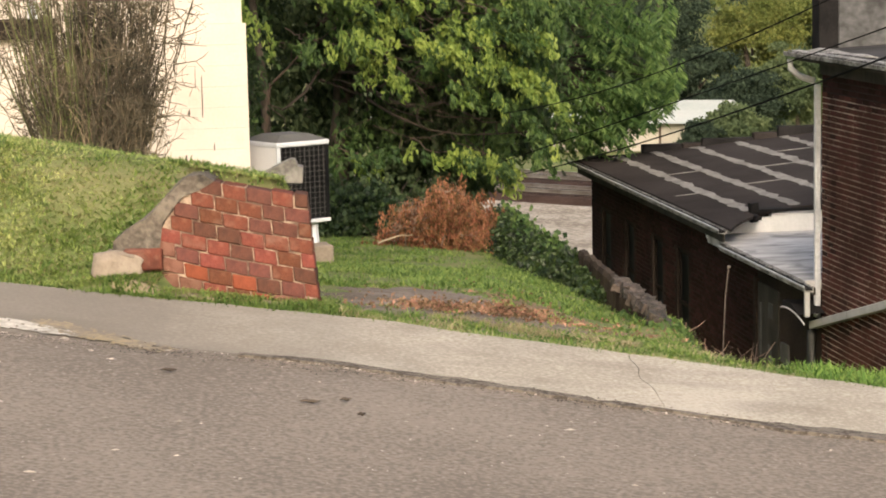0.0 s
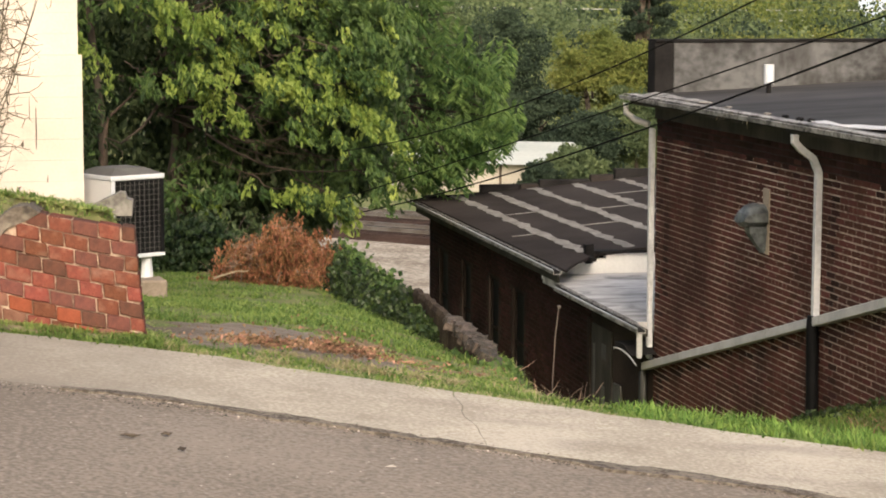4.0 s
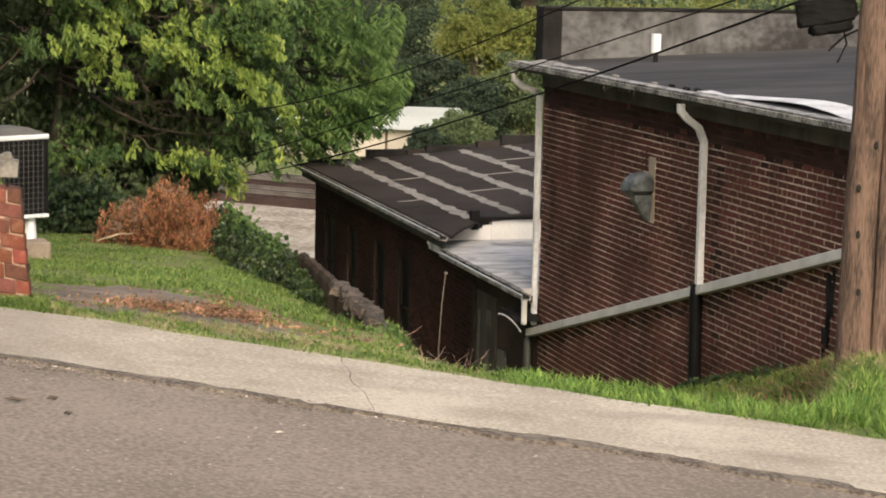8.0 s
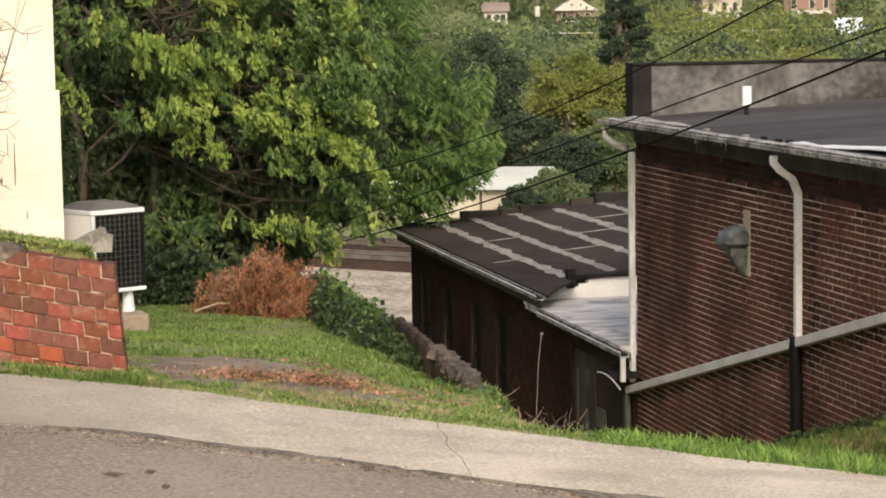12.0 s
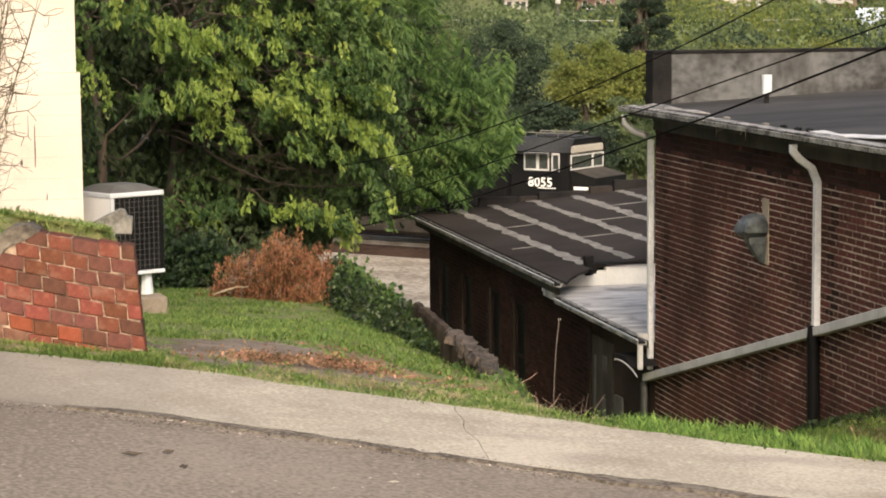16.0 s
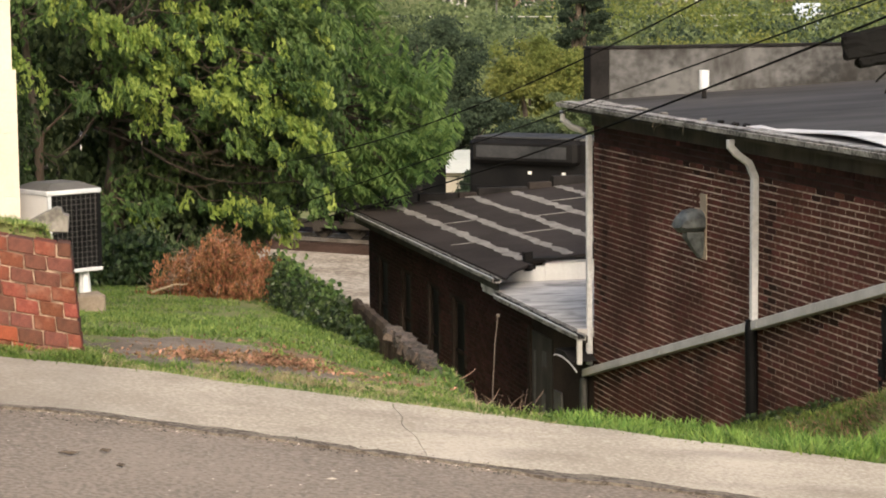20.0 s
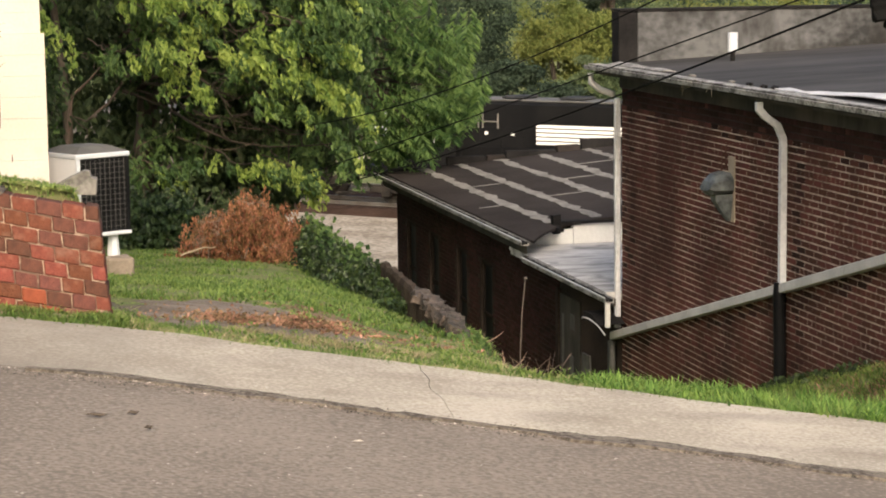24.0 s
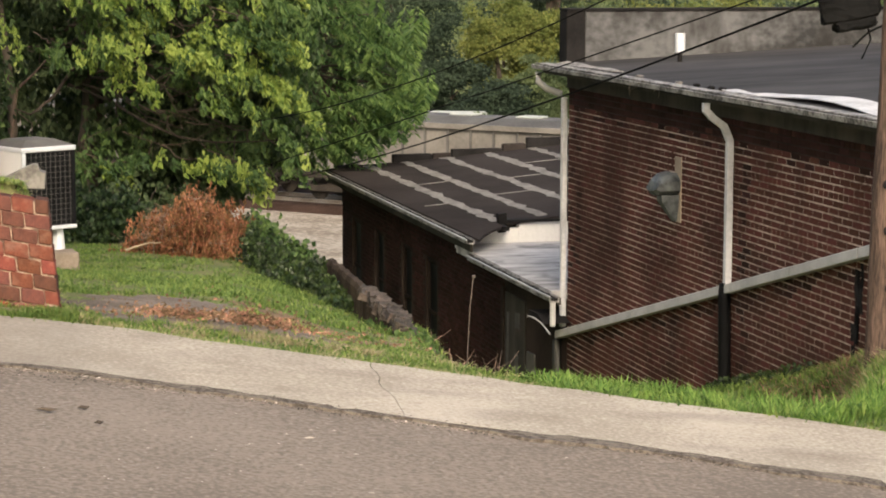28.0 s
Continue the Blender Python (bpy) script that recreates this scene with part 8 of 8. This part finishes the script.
far_house(11.4, 330, 3.4, 3.1, 5, M_FAR_WHITE, "small pale house with a brown roof among the trees", 1.3, True)
far_house(23.3, 330, 5.6, 3.1, 7, M_FAR_BRICK, "low brick house with a broad white gable", 1.9, False, ((0.0, 6.6, 1.9), (-1.6, 3.2, 1.1)))
far_house(45.2, 330, 6.0, 4.6, 8, M_CREAM, "cream house with a brown roof on the far hill", 1.6, True, ((-1.5, 2.4, 0.9),), 8)
far_house(58.2, 330, 7.6, 5.0, 8, M_FAR_BRICK, "brick house with white gables on the far hill", 2.2, True, ((-1.9, 3.4, 1.7), (2.2, 3.0, 1.4)), -8)


def far_pole(x, y, h):
    g = float(ground_z(x, y))
    top = thing("far_utility_pole", pose(x, y, g), "distant utility pole with a pale transformer", "pole", "distant utility poles")
    bm = bmesh.new()
    tube(bm, [(0, 0, -0.5), (0, 0, h)], 0.12, 6)
    part("shaft", bm, M_HOPPER_RIB, top)
    part("crossarm", boxes((-0.9, 0.9, -0.06, 0.06, h - 0.5, h - 0.36)), M_HOPPER_RIB, top)
    part("transformer", boxes((-0.3, 0.3, -0.5, -0.1, h - 3.4, h - 2.2), bevel=0.1), M_FAR_WHITE, top)


far_pole(13.6, 255, 8.4)
far_pole(60, 255, 9)
for z, r in ((-1.4, 0.05), (-2.6, 0.05), (-3.9, 0.045), (-4.3, 0.045), (-7.6, 0.045)):
    hang("distant_wire", (-30, 255, z + 1.0), (120, 255, z + 1.6), 1.2, r, "thin distant overhead wire over the trees", "distant wires", 12).data.materials[0] = M_GALV


def hoarding():
    top = thing("hoarding", pose(49.5, 255, -3.2), "pale blue and white hoarding among the trees", "sign")
    part("board", boxes((-1.6, 1.6, 0, 0.2, 0, 3.2)), M_BILL, top)
    for x in (-1.2, 1.2):
        part("post", boxes((x - 0.1, x + 0.1, 0.22, 0.42, -9, 3.0)), M_BARK, top)


hoarding()


# ---- bricks of the walls ----
def brick_skin(parent, x0, x1, z0, z1, near, material, joined, holes=(), soot=None, pitch=0.0672, unit_x=0.205, seed=3):
    """Brick courses on a wall's face (local x and z): those nearest the street one by one, the rest as one part."""
    rng = random.Random(seed)
    meshes = []
    for k in range(4):
        b = bmesh.new()
        box(b, -unit_x / 2 + 0.0075, unit_x / 2 - 0.0075, -0.003, 0.03, -pitch / 2 + 0.0075, pitch / 2 - 0.0075)
        for v in b.verts:
            v.co += noise.noise_vector(v.co * 25 + Vector((k * 5, 0, 0))) * 0.0025
        me = bpy.data.meshes.new("brick")
        b.to_mesh(me)
        b.free()
        me.materials.append(material)
        meshes.append(me)
    arr_v, arr_f, count = [], [], 0
    dark_v, dark_f = [], []
    row = 0
    z = z0
    while z < z1:
        step = unit_x / 2 if row % 7 == 3 else unit_x
        x = x0 + (unit_x / 2 if row % 2 else 0) - unit_x / 2 + rng.uniform(-0.02, 0.02)
        while x < x1:
            a, b2 = max(x, x0), min(x + step, x1)
            x += step
            if b2 - a < 0.03 or any(h0 < b2 and a < h1 and g0 < z + pitch and z < g1 for h0, h1, g0, g1 in holes):
                continue
            y = rng.uniform(-0.0015, 0.0015)
            # soot gives each brick's chance of the dark colour: soot and painted shade
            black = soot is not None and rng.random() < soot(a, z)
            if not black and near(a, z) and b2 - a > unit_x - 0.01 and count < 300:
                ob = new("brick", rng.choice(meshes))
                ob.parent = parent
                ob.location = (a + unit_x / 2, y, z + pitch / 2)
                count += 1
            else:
                vs, fs = (dark_v, dark_f) if black else (arr_v, arr_f)
                n = len(vs)
                p, q, c, d = a + 0.0075, b2 - 0.0075, z + 0.007 + rng.uniform(-0.0015, 0.0015), z + pitch - 0.007 + rng.uniform(-0.0015, 0.0015)
                vs += [(p, y - 0.003, c), (q, y - 0.003, c), (q, y - 0.003, d), (p, y - 0.003, d), (p, 0.02, c), (q, 0.02, c), (q, 0.02, d), (p, 0.02, d)]
                fs += [(n, n + 1, n + 2, n + 3), (n + 4, n + 7, n + 6, n + 5), (n, n + 4, n + 5, n + 1), (n + 3, n + 2, n + 6, n + 7), (n, n + 3, n + 7, n + 4), (n + 1, n + 5, n + 6, n + 2)]
        z += pitch
        row += 1
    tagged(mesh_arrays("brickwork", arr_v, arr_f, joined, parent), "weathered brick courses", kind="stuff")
    if dark_v:
        tagged(mesh_arrays("sooty_brickwork", dark_v, dark_f, M_BRICK_SOOT_SHADE, parent), "bricks dark with soot and with painted shade", kind="stuff")


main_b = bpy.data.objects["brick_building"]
# Dark bricks at eaves and spout; shade painted in below casing and at corner.
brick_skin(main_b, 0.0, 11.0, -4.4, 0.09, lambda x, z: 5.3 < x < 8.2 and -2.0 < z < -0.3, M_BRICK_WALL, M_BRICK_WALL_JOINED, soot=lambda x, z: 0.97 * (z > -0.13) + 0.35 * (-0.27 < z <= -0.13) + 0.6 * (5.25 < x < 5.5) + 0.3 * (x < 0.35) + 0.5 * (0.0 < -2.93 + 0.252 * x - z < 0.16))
wing = bpy.data.objects["low_wing"]
brick_skin(wing, -12.98, -2.7, -5.6, -2.45, lambda x, z: False, M_BRICK_SOOT_SHADE, M_BRICK_SOOT_SHADE, [(-12.18, -11.49, -4.5, -2.88), (-10.41, -9.78, -4.5, -2.88), (-8.48, -7.85, -4.5, -2.88), (-6.95, -6.27, -4.5, -2.88)], seed=9)


def motions():
    """The train rolls to the right at a steady pace; its wheels turn with it."""
    mid = T0 + Vector((-TY, TX)) * 1.55
    for ob, along, turn in TRAIN:
        rows = []
        for t in range(0, 29):
            s = along + SPEED * (t - 25.0)
            rows.append((float(t), Matrix.LocRotScale((mid.x + TX * s, mid.y + TY * s, RAIL_Z), Euler((0, 0, TRACK + radians(turn))), None)))
        walk(ob, rows)
    for ob, x, r in WHEELS:
        back = any(ob.parent == o and turn == 180 for o, _, turn in TRAIN)
        step = 0.14
        n = int(28 / step)
        rows = []
        for k in range(n + 1):
            t = k * 28.0 / n
            a = SPEED * t / r * (-1 if back else 1)
            rows.append((t, Matrix.LocRotScale((x, 0, r), Euler((0, a, 0)), None)))
        walk(ob, rows)


motions()
